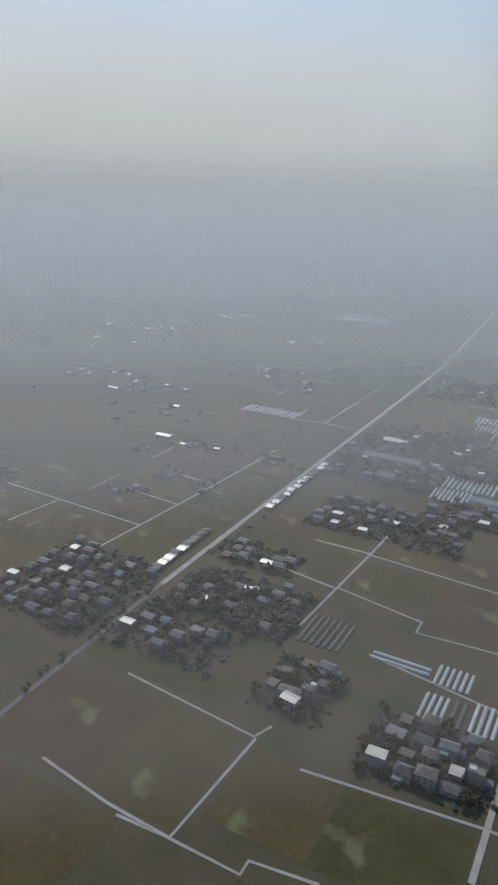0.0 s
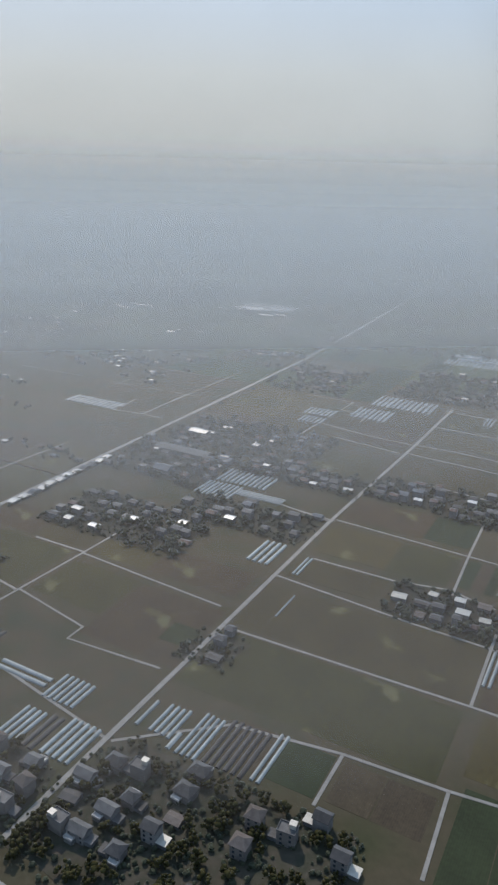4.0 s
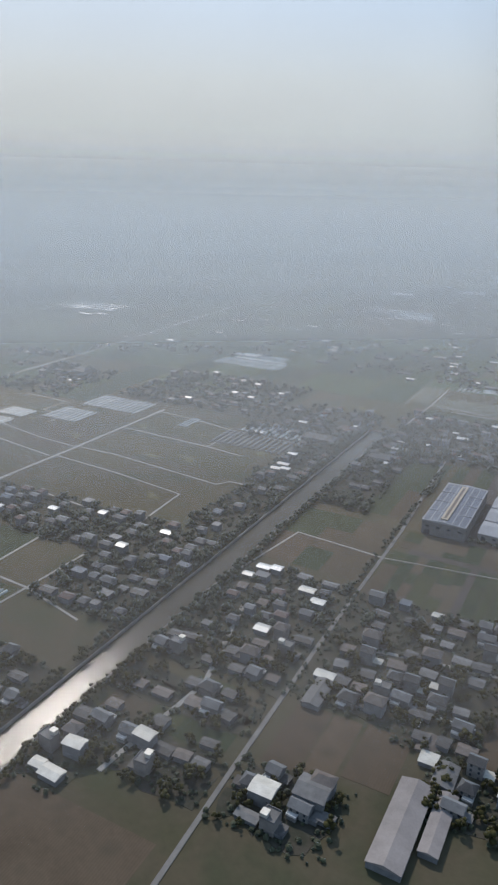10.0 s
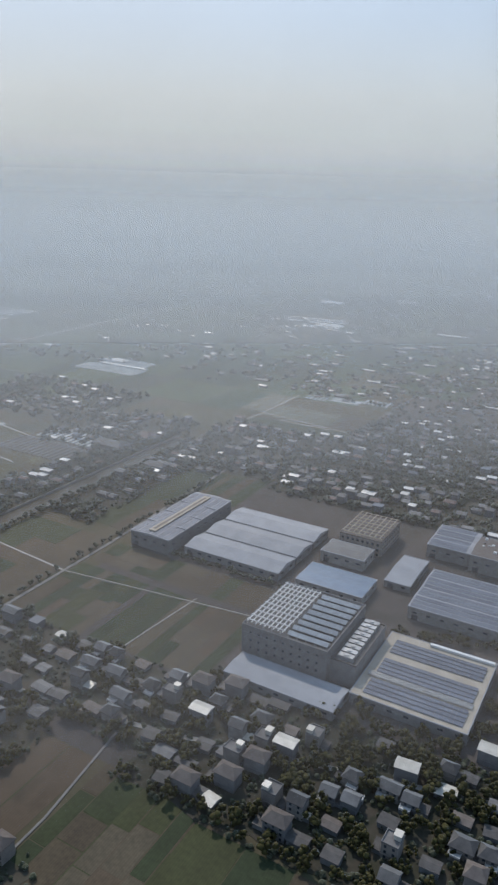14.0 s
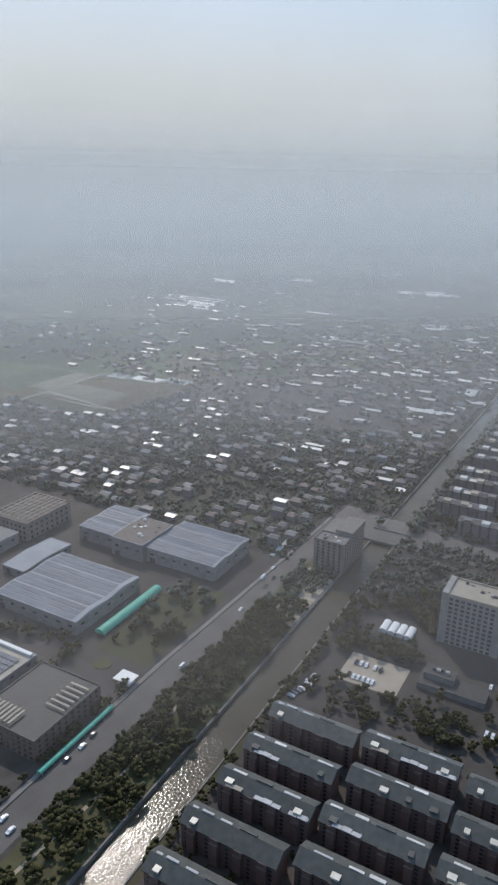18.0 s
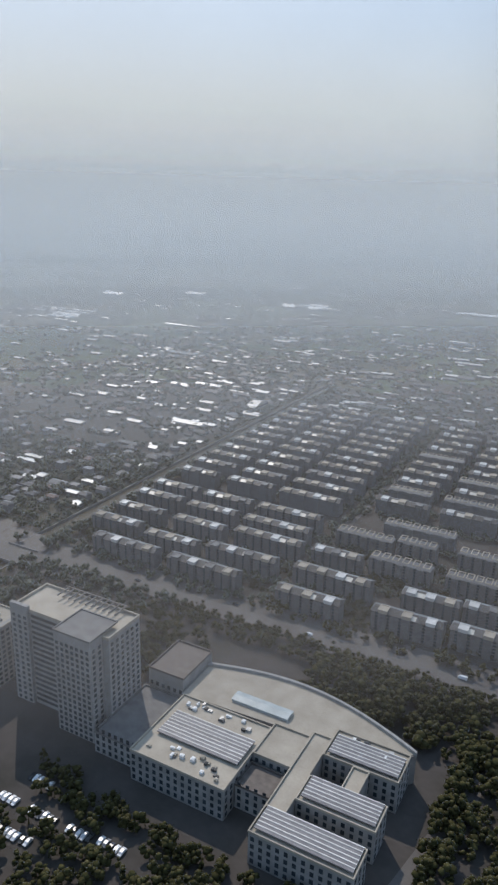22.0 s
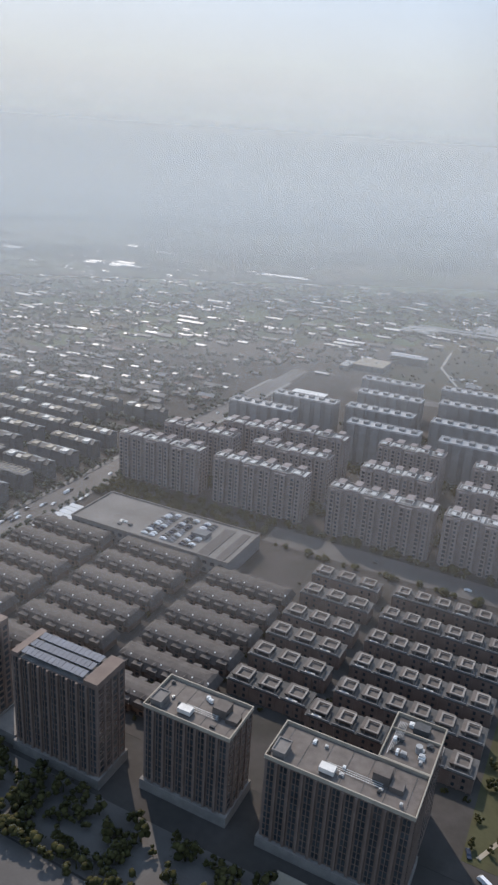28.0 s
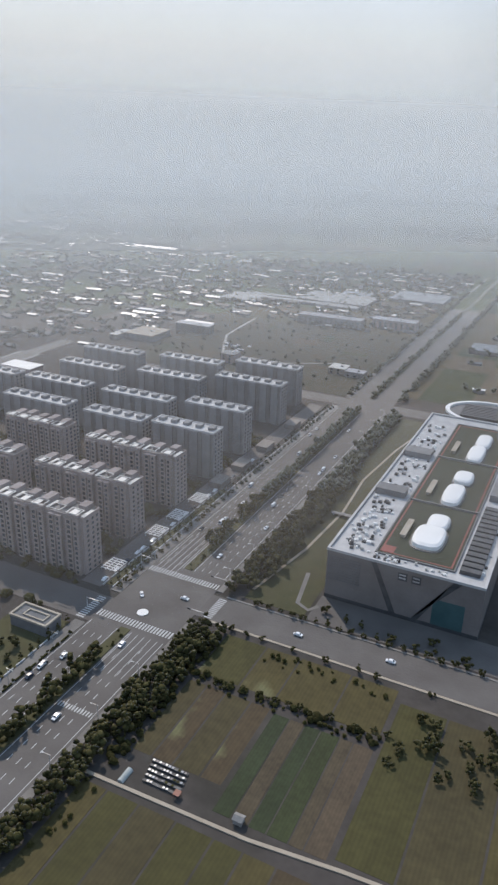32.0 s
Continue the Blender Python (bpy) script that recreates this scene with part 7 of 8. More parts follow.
for i, y in enumerate((-b + 42, -b + 82)):
    part("garden_wall", Shape().box(-9, 12.5, y, y + 0.4, HH + 0.3, HH + 1.0), "white_wall", G)
for x, y, sx, sy in ((2.5, -b + 19, 4.5, 7), (3, -b + 29, 3.2, 5), (3, -b + 51, 3.2, 8), (3.5, -b + 66, 3.2, 5), (3.5, -b + 90, 3.0, 8), (4, -b + 104, 2.8, 7)):
    s = Shape()
    n = 14
    ring = [(math.copysign(abs(math.cos(6.283 * i / n)) ** 0.6, math.cos(6.283 * i / n)) * sx, math.copysign(abs(math.sin(6.283 * i / n)) ** 0.6, math.sin(6.283 * i / n)) * sy) for i in range(n)]
    s.prism([(x + p * 1.12, y + q * 1.12) for p, q in ring], HH + 0.3, HH + 0.7)
    base = part("dome_base", s, "paving", G)
    s = Shape()
    for lo, hi, z0, z1 in ((1.0, 0.97, HH + 0.7, HH + 1.7), (0.97, 0.82, HH + 1.7, HH + 2.15), (0.82, 0.3, HH + 2.15, HH + 2.35)):
        for i in range(n):
            p, q, u, v = ring[i], ring[(i + 1) % n], ring[(i + 1) % n], ring[i]
            s.face([(x + p[0] * lo, y + p[1] * lo, z0), (x + q[0] * lo, y + q[1] * lo, z0), (x + u[0] * hi, y + u[1] * hi, z1), (x + v[0] * hi, y + v[1] * hi, z1)])
    s.face([(x + p[0] * 0.3, y + p[1] * 0.3, HH + 2.35) for p in ring])
    part("tent_dome", s, "white_paint", base, "white rounded membrane dome")
for y in (-b + 16, -b + 48, -b + 88):
    part("roof_shelter", Shape().box(-5.6, -3.8, y, y + 11, HH + 1.3, HH + 1.5).box(-5.4, -4.0, y + 0.3, y + 10.7, HH + 0.3, HH + 1.3), "beige_roof", G)
roof_units(G, -a + 1, -10, -b + 2, -b + 40, HH + 0.1, 80, "metal", 1.5)
roof_units(G, -a + 1, -10, -b + 48, b - 14, HH + 0.1, 80, "grey_roof", 1.5)
part("plant_room", Shape().box(-a + 1, -11, -b + 42, -b + 47, HH, HH + 2.2), "grey_wall", G)
part("plant_room", Shape().box(-a + 1, -11, -b + 78, -b + 84, HH, HH + 2.2), "grey_wall", G)
for i in range(14):
    part("chiller", Shape().box(14, 19.5, -b + 5 + 3.1 * i, -b + 7.2 + 3.1 * i, HH + 0.1, HH + 1.3), "dark_metal", G)
roof_units(G, 13.5, 21, -b + 2, -b + 50, HH + 0.1, 34, "hall_roof", 1.0)
part("plant_room", Shape().box(14, 21, -b + 54, -b + 72, HH, HH + 2.4), "grey_wall", G)
roof_units(G, 13.5, 21, -b + 74, b - 6, HH + 0.1, 30, "metal", 1.5)
for k, (x0, x1) in enumerate(((-9, -1.5), (16, 4))):
    s = Shape()
    for y in (-b - 0.12,):
        s.face([(x0, y, HH), (x0 + (1.6 if x1 > x0 else -2.2), y, HH), (x1 + 1.0, y, 0.3), (x1 - 0.8, y, 0.3)])
    part("wall_groove", s, "dark_metal", G)
for x in (-1.2, 2.6):
    part("sign_panel", Shape().box(x, x + 2.6, -b - 0.14, -b, HH - 3.6, HH - 1.2), "dark_metal", G)
    for i in range(2):
        part("sign_bar", Shape().box(x + 0.35, x + 2.2, -b - 0.2, -b - 0.13, HH - 3.0 + 1.0 * i, HH - 2.6 + 1.0 * i), "metal", G)
part("glass_wall", Shape().box(9, 17.5, -b - 0.1, -b, 1, 9), "teal_glass", G, "blue-green glazed wall panel")
net = Shape()
for i in range(10):
    net.box(-a + 0.4, -a + 10, -b - 0.16, -b - 0.02, 6.5 + 0.8 * i, 6.62 + 0.8 * i), net.box(-a + 0.6 + i, -a + 0.72 + i, -b - 0.16, -b - 0.02, 6.2, 14.4)
part("wall_lattice", net, "grey_wall", G)
part("base_band", Shape().box(-a - 0.1, a + 0.1, -b - 0.1, b + 0.1, 0, 1.0), "dark_metal", G)
sheet("hall_yard", 904, 990, 869.8, 882.6, "asphalt", "dark shaded yard in front of the great hall", "yard", 0.09)
grove(908, 990, 871, 875, 16, 0.7)
roof_units(G, -9.5, 12, -b + 0.9, -b + 4.4, HH + 0.1, 22, "terrace", 1.0)
e = thing("footbridge", (893, 932, 0), "short white footbridge over the garden path", "footbridge")
part("deck", Shape().box(-4, 4, -0.9, 0.9, 0.9, 1.15), "white_wall", e)
part("pier", Shape().box(-3.6, -3.2, -0.7, 0.7, 0, 0.9).box(3.2, 3.6, -0.7, 0.7, 0, 0.9), "grey_wall", e)
e = thing("rear_hall", (925, 1040, 0), "round-fronted grey hall with a white ring roof", "hall")
ring = [(20 * math.cos(6.283 * i / 28), 16 * math.sin(6.283 * i / 28)) for i in range(28)]
part("wall", Shape().prism(ring, -0.1, 10), "grey_wall", e)
for i in range(28):
    p, q = ring[i], ring[(i + 1) % 28]
    part("ring_roof", Shape().prism([p, q, (q[0] * 0.9, q[1] * 0.9), (p[0] * 0.9, p[1] * 0.9)], 10, 11), "white_paint", e)
for i in range(8):
    part("chiller", Shape().box(-12, 10, -9 + 2.2 * i, -7.6 + 2.2 * i, 10, 11.2), "dark_metal", e)

# ---- vehicles ----
def car_template(paint, name="car", long=2.5, van=False):
    e = thing(name, (0, 0, 0), {"car_white": "small white car on the asphalt", "car_dark": "small dark car on the asphalt"}.get(paint, "car") if not van else "boxy white van on the asphalt", "car", "cars")
    s = Shape()
    w, L = 0.48, long / 2
    prof = [(-L, 0.22), (-L, 0.48), (-L * 0.62, 0.55), (-L * 0.35, 0.86), (L * 0.45, 0.88), (L * 0.8, 0.56), (L, 0.5), (L, 0.22)] if not van else [(-L, 0.2), (-L, 1.2), (L * 0.6, 1.2), (L, 0.6), (L, 0.2)]
    k = len(prof)
    for x in (-w, w):
        s.v += [(x * (0.86 if z > 0.7 else 1), y, z) for y, z in prof]
    for i in range(k):
        j = (i + 1) % k
        s.f.append((i, j, k + j, k + i)), s.m.append(0)
    s.f += [tuple(range(k))[::-1], tuple(range(k, 2 * k))]
    s.m += [0, 0]
    part("body", s, paint, e)
    g = Shape()
    if not van:
        g.face([(-0.38, -L * 0.6, 0.57), (0.38, -L * 0.6, 0.57), (0.36, -L * 0.37, 0.85), (-0.36, -L * 0.37, 0.85)])
        g.face([(0.38, L * 0.78, 0.59), (-0.38, L * 0.78, 0.59), (-0.36, L * 0.47, 0.88), (0.36, L * 0.47, 0.88)])
    else:
        g.face([(0.4, L * 0.97, 0.68), (-0.4, L * 0.97, 0.68), (-0.4, L * 0.64, 1.18), (0.4, L * 0.64, 1.18)])
    part("windscreen", g, "glass", e)
    for x in (-0.46, 0.46):
        for y in (-L * 0.62, L * 0.62):
            part("wheel", Shape().box(x - 0.08, x + 0.08, y - 0.17, y + 0.17, 0.02, 0.3), "rubber", e)
    return e


CARS = [car_template("car_white"), car_template("car_dark"), car_template("car_white", "van", 2.9, True)]
placed = [0, 0, 0]


def car(x, y, turn, z=0.12, which=None, full=True):
    i = which if which is not None else R.choice((0, 0, 0, 1, 1, 2) if full else (0, 0, 1))
    m = pose(x, y, z - 0.02, 0, 0, turn)
    if not placed[i]:
        placed[i] = 1
        CARS[i].matrix_basis = m
    elif full and x > 840 or full and 636 < x < 664 and 676 < y < 720:
        copy_thing(CARS[i], m)
    else:
        c = new("small_car", CARS[i].children[0].data)
        c.matrix_basis = m
        tagged(c, "small %s car standing on the asphalt" % ("white", "dark", "white")[i], "car", "parked cars")


for x, y0, y1, n, turn in ((853.6, 700, 840, 4, 180), (855.8, 700, 840, 4, 180), (858, 880, 1040, 5, 180), (854, 880, 1040, 4, 180), (866, 700, 840, 3, 0), (868.2, 700, 840, 3, 0), (873, 880, 1040, 5, 0), (868, 880, 1040, 4, 0),
                           (652.5, 712, 860, 14, 180), (655, 712, 960, 14, 180), (658, 712, 960, 12, 0), (648, 600, 670, 5, 180), (414.5, 480, 640, 6, 180), (418.5, 480, 640, 5, 0)):
    for _ in range(n):
        car(x + R.uniform(-0.3, 0.3), R.uniform(y0, y1), turn)
for x, y, t in ((642, 688, 90), (647, 694, 90), (652, 684, 200), (656, 698, 90), (646, 680, 60), (620, 690, 90), (600, 693, 90), (570, 688, 270), (540, 692, 90), (500, 688, 270), (870, 862, 90), (858, 858, 40), (905, 862, 90), (930, 863, 270), (780, 847, 90), (812, 846, 270), (836, 739, 60), (832, 744, 20), (700, 696, 90), (740, 697, 90), (770, 694, 270)):
    car(x, y, t)
for x0, y, n in ((508, 580, 9), (524, 580.2, 5), (540, 581.2, 7), (465, 585, 6), (465, 592, 6), (505, 601, 5), (620, 668, 5)):
    for i in range(n):
        if R.random() < 0.85:
            car(x0 + 1.6 * i + R.uniform(-0.2, 0.2), y + R.uniform(-0.2, 0.2), R.choice((0, 180)), full=False)
for x0, y, n in ((535, 596.4, 6), (534.5, 588.3, 4), (543.5, 588.5, 6), (555, 588.9, 5), (562, 589.6, 6)):
    for i in range(n):
        if R.random() < 0.85:
            car(x0 + 1.45 * i + R.uniform(-0.15, 0.15), y + R.uniform(-0.2, 0.2), R.choice((0, 180)), 0.08, which=R.choice((0, 0, 1)), full=False)
for i in range(9):
    car(451 + 0.35 * i + R.uniform(-0.4, 0.4) + 3, 567 + 1.5 * i, 90, full=False)
for x in (706.4, 709.4, 714.1, 717.1, 721.8, 724.8):
    for i in range(12):
        if R.random() < 0.93:
            car(x + R.uniform(-0.15, 0.15), 813 + 1.58 * i, R.choice((90, 270)), 5.76, which=R.choice((0, 1, 1)), full=False)
for i in range(26):
    car(663.8, 716 + 5 * i + R.uniform(-1, 1), 0, 0.21, full=False)
for i in range(20):
    car(844, 860 + 5.2 * i + R.uniform(-1.5, 1.5), 0, full=False)

# ---- street lamps along the avenue ----
lamp = thing("street_lamp", (851, 700, 0), "slim grey twin-arm street lamp on the footway", "street lamp", "avenue street lamps")
part("pole", Shape().tube(0, 0, 0, 4.8, 0.09, 0.05, seg=6), "metal", lamp)
arm = part("arm", Shape().box(-0.3, 1.8, -0.04, 0.04, 4.75, 4.82), "metal", lamp)
part("lantern", Shape().box(1.3, 1.9, -0.1, 0.1, 4.65, 4.76), "white_paint", arm)
for y in range(716, 1040, 16):
    if not 840 < y < 876:
        copy_thing(lamp, pose(851, y, 0)), copy_thing(lamp, pose(877.2, y, 0, 0, 0, 180))
# pylon-like mast on the canal bank field
mast = thing("radio_mast", (133, 314, 0), "slender lattice mast beside a white hut", "mast")
for k, (x, y) in enumerate(((-0.5, -0.5), (0.5, -0.5), (0.5, 0.5), (-0.5, 0.5))):
    part("mast_leg", Shape().tube(x, y, 0, 9, 0.07, 0.03, seg=5), "metal", mast)
for i in range(8):
    part("brace", Shape().rim(-0.52, 0.52, -0.52, 0.52, 1 + i, 1.08 + i, 0.07), "metal", mast)
solid("field_hut", Shape().box(-1, 1, -0.9, 0.9, -0.1, 1.4).gable(-1, 1, -0.9, 0.9, 1.45, 0.4, 0, 0.15), "white_wall", "small white hut by the lane", "hut", at=(135, 311.5, 0))

# ---- car park, sheds and waste ground behind the tall slabs ----
sheet("car_park", 671, 702, 966, 985.5, "asphalt", "asphalt car park with rows of cars", "car park", 0.09)
for r in range(4):
    for i in range(13):
        if R.random() < 0.85:
            car(679 + 1.7 * i, 968 + 4.6 * r, R.choice((0, 180)), 0.11, full=False)
e = thing("long_canopy", (673.5, 967, 0), "long pale canopy roof over parked bicycles", "canopy", turn=-6)
part("roof", Shape().box(-2, 2, -21, 21, 3.2, 3.5), "hall_roof", e)
for i in range(8):
    part("post", Shape().box(-0.12, 0.12, -20 + 5.7 * i, -19.76 + 5.7 * i, 0, 3.2), "metal", e)
e = thing("market_hall", (694, 991.5, 0), "brown market hall with a bright white roof", "hall")
part("wall", Shape().box(-9.5, 9.5, -5, 5, -0.1, 10.5), "slab_wall", e)
part("roof", Shape().box(-9.8, 9.8, -5.3, 5.3, 10.5, 10.8), "white_paint", e)
for i in range(6):
    strip(bay(1.3, 1.2, 4, 1.9), None, e, at=(-7.8 + 3.1 * i, -5, 0))
sheet("waste_ground", 704, 849, 1060, 1202, "yard", "weedy waste ground with tracks and rubble", "waste ground", 0.07)
WR = random.Random(5)
for i in range(16):
    x, y = WR.uniform(712, 825), WR.uniform(1066, 1180)
    sheet("allotment_plot", x, x + WR.uniform(6, 18), y, y + WR.uniform(5, 12), "plot", "small vegetable plot on the waste ground", "plot", 0.084 + 0.004 * i)
lane([(761, 1060), (762, 1088), (748, 1116), (735, 1145), (730, 1200)], 1.8, "lane", 0.16, "dirt_track", "pale trodden track over waste ground", "track")
lane([(762, 1088), (790, 1096), (822, 1116)], 1.2, "lane", 0.166, "dirt_track", "pale trodden track over waste ground", "track")
for i in range(14):
    car(746 + WR.uniform(0, 18), 1108 + WR.uniform(0, 16), WR.choice((80, 100, 260)), 0.16, full=False)
for i in range(120):
    x, y = WR.uniform(706, 848), WR.uniform(1064, 1200)
    tree(x, y, WR.uniform(0.4, 0.9))
for x, y, w, d, h, wall, roof, label in ((694, 1110, 21, 22, 4.2, "grey_wall", "beige_roof", "low warehouse with a broad beige flat roof"), (679, 1100, 6, 16, 3.6, "grey_wall", "pale_roof", "narrow annex with a pale roof"), (712, 1141, 26, 8, 5.5, "green_roof", "hall_roof", "green-walled works hall with a pale roof"),
                                  (768, 1087, 9, 9, 5.5, "slab_wall", "grey_roof", "cube-shaped grey office beside a track"), (832, 1100, 10, 10, 3.6, "beige_wall", "pale_roof", "corner shop with a pale roof by the avenue"), (843, 1097, 11, 7, 3.2, "grey_wall", "shed_roof", "low grey shop wing by the avenue"),
                                  (786, 1211, 48, 10, 6.5, "grey_wall", "shed_roof", "long grey works building with a pale roof"), (830, 1226, 32, 10, 6.5, "slab_wall", "shed_roof", "long brown works building with a pale roof"), (656, 1172, 22, 5, 3, "white_wall", "white_paint", "long low shed with a white roof")):
    e = thing("works_building", (x, y, 0), label, "building", "works buildings")
    part("wall", Shape().box(-w / 2, w / 2, -d / 2, d / 2, -0.1, h), wall, e)
    part("roof", Shape().box(-w / 2 - 0.15, w / 2 + 0.15, -d / 2 - 0.15, d / 2 + 0.15, h, h + 0.25), roof, e)
    part("roof_unit", Shape().box(w * 0.1, w * 0.1 + 1.6, -1, 0.6, h + 0.2, h + 1.1), "metal", e)
    for i in range(int(w // 4)):
        strip(bay(1.3, 1.0, max(1, int(h / 1.8)), 1.75), None, e, at=(-w / 2 + 2 + 4 * i, -d / 2, 0))

# ---- open fields behind the creek ----
for i, (x0, x1, y0, y1, m) in enumerate(((98, 156, 714, 772, "rice"), (160, 236, 714, 762, "plot"), (162, 214, 768, 800, "lawn"), (98, 158, 776, 834, "lawn"), (162, 236, 803, 822, "rice"), (218, 236, 768, 800, "plot"))):
    sheet("creek_field", x0, x1, y0, y1, m, "flat green field between narrow lanes", "field", 0.07 + 0.003 * i)
lane([(158, 712), (158, 742), (160, 774), (160, 836)], 1.2, z=0.15)
lane([(160, 774), (217, 765), (238, 762)], 1.2, z=0.154)
sheet("film_bed", 187, 211, 833, 845, "plastic", "flat bed under pale greenish film between tunnels", "film bed", 0.25)

# ---- long white film tunnels on the far plain ----
for x, y, length, n, gap in ((-20, 832, 54, 1, 10), (-44, 846, 26, 2, 5), (10, 1172, 88, 3, 14), (-354, 980, 80, 4, 12), (40, 1150, 40, 3, 8), (240, 1414, 56, 2, 9)):
    e = thing("film_tunnels", (x, y, 0), "long bright white film tunnels side by side", "greenhouse", "far film tunnels")
    for k in range(n):
        part("tunnel", Shape().vault(-2.2, 2.2, -length / 2, length / 2, 0.6, 1.3, seg=6), "plastic", e, at=(3 * (k % 2), gap * k, 0), turn=90)
e = thing("courtyard_wall", (252, 405, 0), "bright white courtyard wall round a brown yard", "wall")
part("wall_run", Shape().box(-0.8, -0.5, 0, 16.5, 0, 1.1), "white_paint", e)
part("wall_run", Shape().box(-0.5, 15.5, 16.5, 16.8, 0, 1.1), "white_paint", e)

# ---- far villages, town and sheds ----
FR = random.Random(11)


def far_cluster(x, y, rx, ry, n, big=0.15):
    for _ in range(n):
        a, b = FR.gauss(x, rx * 0.5), FR.gauss(y, ry * 0.5)
        if C1[0] - 4 < a < C1[1] + 4 and b < C1_END + 5 or C2[0] - 4 < a < C2[1] + 4 and b < C2_END + 5 or 844 < a < 884 or 444 < a < 665 and b < 945 or 640 < a < 845 and b < 1062 or 703 < a < 850 and b < 1205 or 672 < a < 712 and b < 1128 or lateral(a, b) < 330 or 96 < a < 238 and 712 < b < 836:
            continue
        if -185 < a < -168 or 145 < a < 388 and 684 < b < 706:
            continue
        if FR.random() < big:
            far_house(a, b, FR.uniform(6, 14), FR.uniform(2.6, 5.5), FR.uniform(1.2, 2), FR.choice((1, 1, 2, 2, 0)))
        else:
            far_house(a, b, FR.uniform(2.4, 5), FR.uniform(2.4, 3.8), FR.uniform(1.0, 2.2), FR.choice((0, 0, 0, 0, 0, 0, 1, 2, 2, 3)))
        for _ in range(FR.choice((1, 2, 2, 3))):
            tree(a + FR.uniform(-9, 9), b + FR.uniform(-7, 7), FR.uniform(0.7, 1.3))


for _ in range(210):
    lat, along = FR.uniform(380, 2100), FR.uniform(-450, 2100)
    x, y = 0.804 * along - 0.595 * lat, 0.595 * along + 0.804 * lat
    if along < 330 + 0.2 * lat and lat < 650 and FR.random() < 0.4:
        continue
    far_cluster(x, y, FR.uniform(25, 80), FR.uniform(14, 36), FR.randrange(8, 22))
for _ in range(90):
    lat, along = FR.uniform(400, 1500), FR.uniform(-500, 450)
    far_cluster(0.804 * along - 0.595 * lat, 0.595 * along + 0.804 * lat, FR.uniform(20, 60), FR.uniform(8, 25), FR.randrange(4, 11), 0.03)
for x0, x1, y0, y1, n, big in [(-60, 240, 860, 1500, 420, 0.25), (240, 436, 690, 1100, 620, 0.12), (240, 640, 940, 1500, 900, 0.3), (640, 845, 1050, 1500, 420, 0.3), (884, 1400, 1060, 1700, 420, 0.35), (700, 848, 1205, 1500, 160, 0.3), (452, 660, 945, 1060, 160, 0.3), (150, 240, 660, 900, 120, 0.05)]:
    for _ in range(n):
        far_cluster(FR.uniform(x0, x1), FR.uniform(y0, y1), 6, 6, 1, big)
for x, y, w, d, m in [(-665, 1148, 60, 24, 2), (-360, 985, 60, 30, 2), (-340, 960, 50, 8, 2), (-350, 818, 26, 14, 2), (-10, 1178, 90, 20, 2), (35, 1150, 40, 18, 2), (400, 872, 10, 26, 2), (240, 1410, 60, 16, 2), (-123, 698, 12, 16, 2), (655, 1165, 22, 10, 2),
                      (760, 1300, 60, 40, 1), (820, 1345, 46, 40, 1), (690, 1262, 30, 30, 1), (905, 1195, 30, 20, 1), (485, 1452, 60, 14, 2), (195, 1566, 90, 20, 2), (285, 1398, 30, 14, 1), (-500, 900, 50, 12, 2), (560, 1300, 40, 14, 2), (480, 1220, 50, 10, 2), (330, 1180, 50, 10, 2)]:
    if m == 1:
        far_house(x, y, w, d, 2.5, 3)
        continue
    for k in range(FR.randrange(4, 8)):
        far_house(x + FR.uniform(-0.7, 0.7) * w, y + 5.5 * (k - 3) + FR.uniform(-1, 1), w * FR.uniform(0.15, 0.55), FR.uniform(2.5, 4.5), 1.2, FR.choice((2, 2, 2, 1, 3)))
# large flat sheds of the town beyond the canal and along the eastern avenue
for x, y, w, d in ((407, 867, 21, 7), (378, 826, 10, 4), (420, 870, 9, 4), (418, 815, 7, 5), (391, 915, 10, 5), (366, 959, 22, 6), (372, 762, 12, 3), (371, 768, 11, 3), (384, 784, 5, 7), (344, 898, 12, 4),
                   (325, 942, 9, 5), (294, 1061, 8, 5), (423, 929, 7, 20), (478, 955, 23, 4), (437, 1131, 11, 5), (519, 1156, 24, 6), (227, 1397, 22, 14), (269, 1403, 33, 14)):
    far_house(x, y, w, d, 1.8, 2)
for x, y, w, d in ((193, 1180, 38, 6), (174, 1078, 14, 5), (197, 1100, 17, 5), (193, 1026, 8, 5), (-40, 1358, 33, 20), (53, 1436, 34, 20), (146, 1601, 21, 16), (255, 1057, 11, 5), (331, 1158, 17, 6), (655, 1166, 20, 6),
                   (704, 1162, 22, 5), (257, 1427, 28, 12), (220, 1410, 18, 10), (463, 1480, 59, 12), (506, 1172, 19, 5), (489, 1260, 25, 6), (640, 1252, 10, 8), (668, 1250, 15, 6), (566, 1222, 15, 6), (586, 1358, 12, 6)):
    far_house(x, y, w, d, 1.8, 2)
for x, y, w, d in ((707, 1283, 48, 8), (726, 1272, 51, 7), (767, 1326, 25, 26), (770, 1271, 35, 10), (287, 1047, 41, 8), (495, 968, 23, 6), (618, 1136, 11, 5), (427, 1155, 12, 5)):
    far_house(x, y, w, d, 2.2, 3)
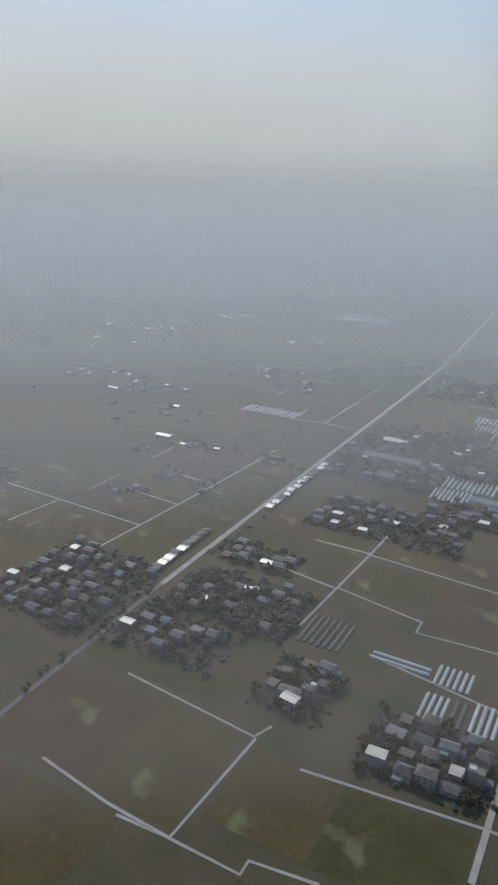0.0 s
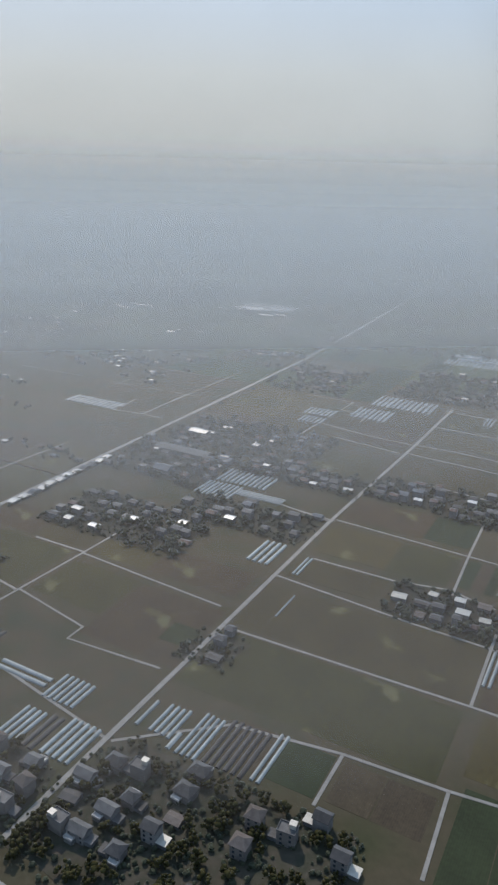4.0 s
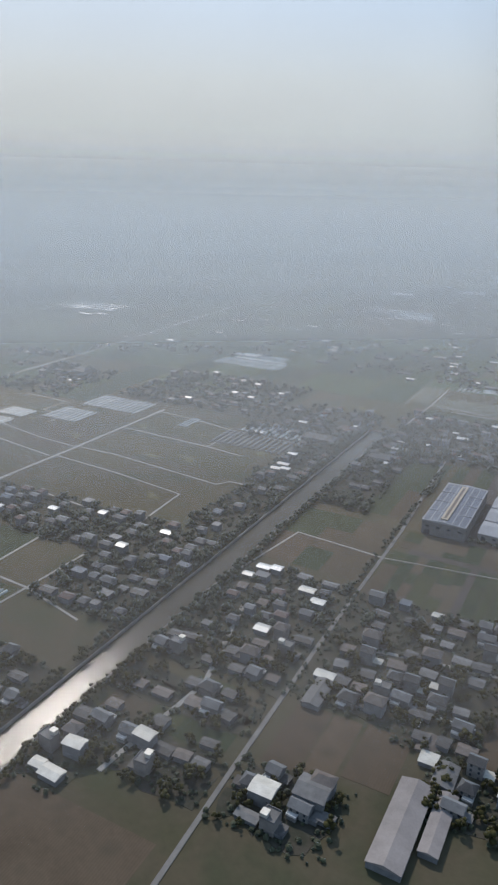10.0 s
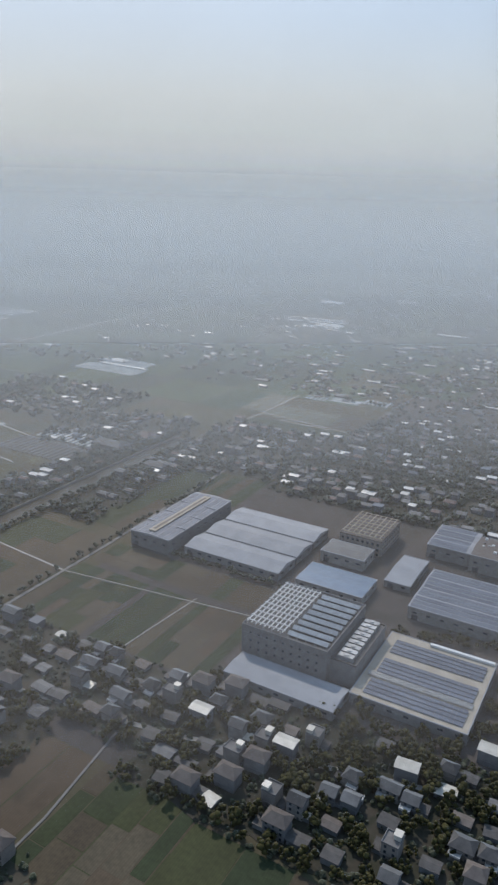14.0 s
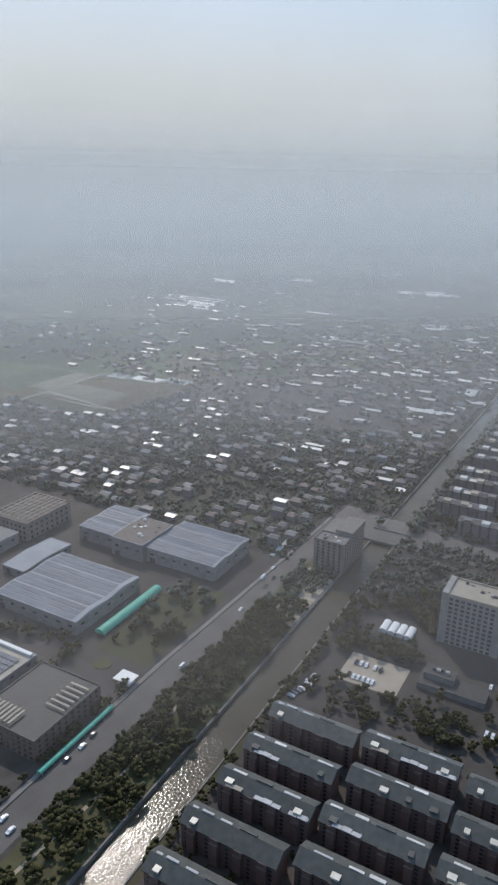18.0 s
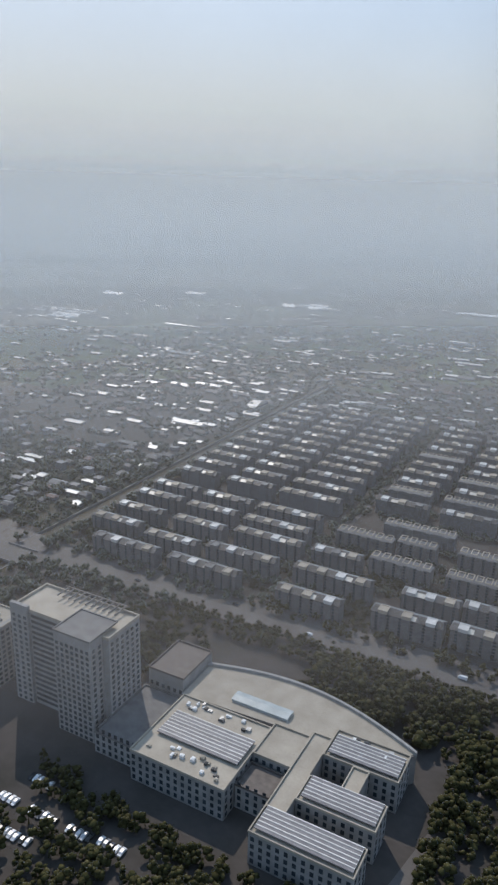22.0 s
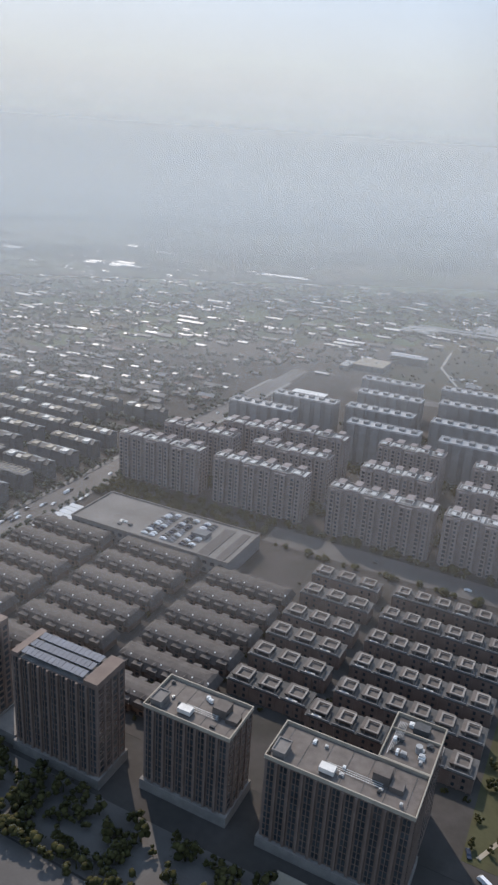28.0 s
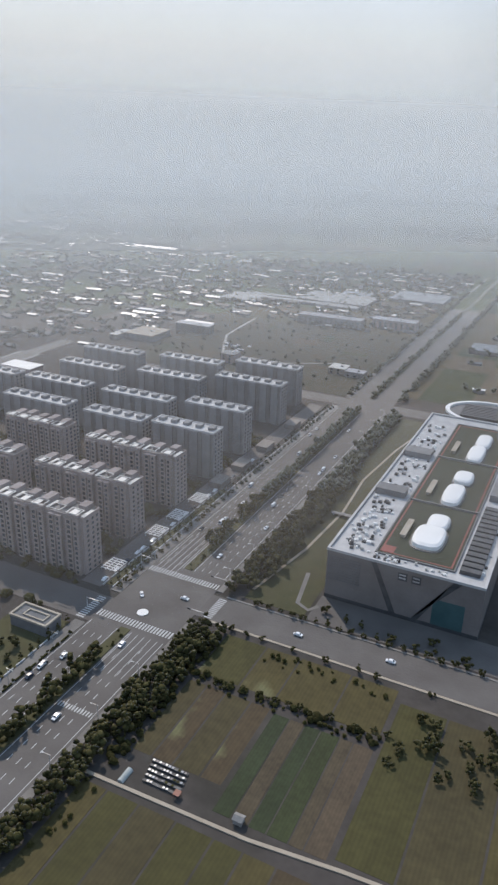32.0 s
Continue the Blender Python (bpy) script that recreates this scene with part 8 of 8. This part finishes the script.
# pale lanes and ditches on the far plain
far_lanes = Shape()
for _ in range(95):
    lat, along = FR.uniform(430, 1150), FR.uniform(-420, 420)
    x, y = 0.804 * along - 0.595 * lat, 0.595 * along + 0.804 * lat
    x, y, n = 70 * round(x / 70), 640 + 62 * round((y - 640) / 62), FR.uniform(30, 100)
    if 134 < x < 157 or y < 660 and x > -175 or x > 236:
        continue
    if FR.random() < 0.6:
        far_lanes.box(x - n / 2, min(x + n / 2, 136), y - 0.3, y + 0.3, -0.05, 0.26, floor=False)
    else:
        far_lanes.box(x - 0.4, x + 0.4, y - n / 3, y + n / 3, -0.05, 0.264, floor=False)
solid("far_lanes", far_lanes, "lane", "thin pale lanes and dykes between distant fields", "lanes", kind="stuff")
solid("distant_houses", far_houses, ["far_wall", "far_dark_roof", "far_grey_roof", "far_pale_roof", "far_grey_roof"], "scattered distant houses and sheds with dark, grey and pale roofs", "houses", kind="stuff")
solid("parkland_trees", wood_trees, "leaf_wood", "olive-green trees of the gardens, canal banks and streets", "trees", kind="stuff").data.shade_smooth()
solid("distant_trees", far_trees, "leaf_far", "scattered distant trees of the villages and roadsides", "trees", kind="stuff").data.shade_smooth()
YR = random.Random(17)
for i, (x0, x1, y0, y1) in enumerate(YARDS):
    rim = [(x0 + (x1 - x0) * k / 7, y0) for k in range(7)] + [(x1, y0 + (y1 - y0) * k / 5) for k in range(5)] + [(x1 - (x1 - x0) * k / 7, y1) for k in range(7)] + [(x0, y1 - (y1 - y0) * k / 5) for k in range(5)]
    rim = [(x + YR.uniform(-5, 0.2) * (1 if x > (x0 + x1) / 2 else -1), y + YR.uniform(-5, 0.2) * (1 if y > (y0 + y1) / 2 else -1)) for x, y in rim]
    solid("village_yard", Shape().prism(rim, -0.1, 0.074 + 0.0016 * i), "yard", "dark trampled village yard with kitchen gardens", "yard", kind="structure")
shrub_belt("village_shrubs", "dense dark garden bushes between the village houses", [y for y in YARDS if lateral((y[0] + y[1]) / 2, (y[2] + y[3]) / 2) < 420], 0.13, 0.85, "leaf_far")


# ---- see-through sheets that stand in for haze ----
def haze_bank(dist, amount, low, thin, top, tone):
    """A thin upright sheet added in place of haze, clear at the ground, that scatters the light of sun and sky."""
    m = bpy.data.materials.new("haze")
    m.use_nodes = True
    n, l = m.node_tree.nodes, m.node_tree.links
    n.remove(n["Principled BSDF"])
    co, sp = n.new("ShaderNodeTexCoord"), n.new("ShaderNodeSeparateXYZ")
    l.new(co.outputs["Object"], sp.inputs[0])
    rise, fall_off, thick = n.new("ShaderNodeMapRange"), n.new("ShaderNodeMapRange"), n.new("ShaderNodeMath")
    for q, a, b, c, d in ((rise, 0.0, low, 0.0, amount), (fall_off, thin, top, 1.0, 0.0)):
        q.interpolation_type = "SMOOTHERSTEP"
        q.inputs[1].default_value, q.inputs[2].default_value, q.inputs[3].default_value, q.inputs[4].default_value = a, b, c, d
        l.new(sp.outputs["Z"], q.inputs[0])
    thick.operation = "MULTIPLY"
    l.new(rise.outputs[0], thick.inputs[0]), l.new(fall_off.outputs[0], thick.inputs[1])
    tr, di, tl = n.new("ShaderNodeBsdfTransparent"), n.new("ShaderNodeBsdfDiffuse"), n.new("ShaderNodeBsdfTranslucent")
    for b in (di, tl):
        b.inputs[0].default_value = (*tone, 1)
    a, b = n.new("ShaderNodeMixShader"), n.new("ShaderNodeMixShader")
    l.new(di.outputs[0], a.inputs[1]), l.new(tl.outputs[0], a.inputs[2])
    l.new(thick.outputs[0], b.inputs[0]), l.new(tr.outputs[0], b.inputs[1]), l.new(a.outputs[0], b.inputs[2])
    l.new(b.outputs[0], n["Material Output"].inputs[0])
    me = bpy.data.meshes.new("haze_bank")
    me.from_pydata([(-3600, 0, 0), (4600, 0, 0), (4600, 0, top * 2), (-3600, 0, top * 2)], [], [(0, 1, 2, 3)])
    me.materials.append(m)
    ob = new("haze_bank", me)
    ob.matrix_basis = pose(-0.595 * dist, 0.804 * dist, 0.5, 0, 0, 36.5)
    tagged(ob, "see-through upright sheet standing in for pale haze", "haze", kind="structure")


# sheets with tuned tones imitate haze; the nearest, warmer one also imitates window glare
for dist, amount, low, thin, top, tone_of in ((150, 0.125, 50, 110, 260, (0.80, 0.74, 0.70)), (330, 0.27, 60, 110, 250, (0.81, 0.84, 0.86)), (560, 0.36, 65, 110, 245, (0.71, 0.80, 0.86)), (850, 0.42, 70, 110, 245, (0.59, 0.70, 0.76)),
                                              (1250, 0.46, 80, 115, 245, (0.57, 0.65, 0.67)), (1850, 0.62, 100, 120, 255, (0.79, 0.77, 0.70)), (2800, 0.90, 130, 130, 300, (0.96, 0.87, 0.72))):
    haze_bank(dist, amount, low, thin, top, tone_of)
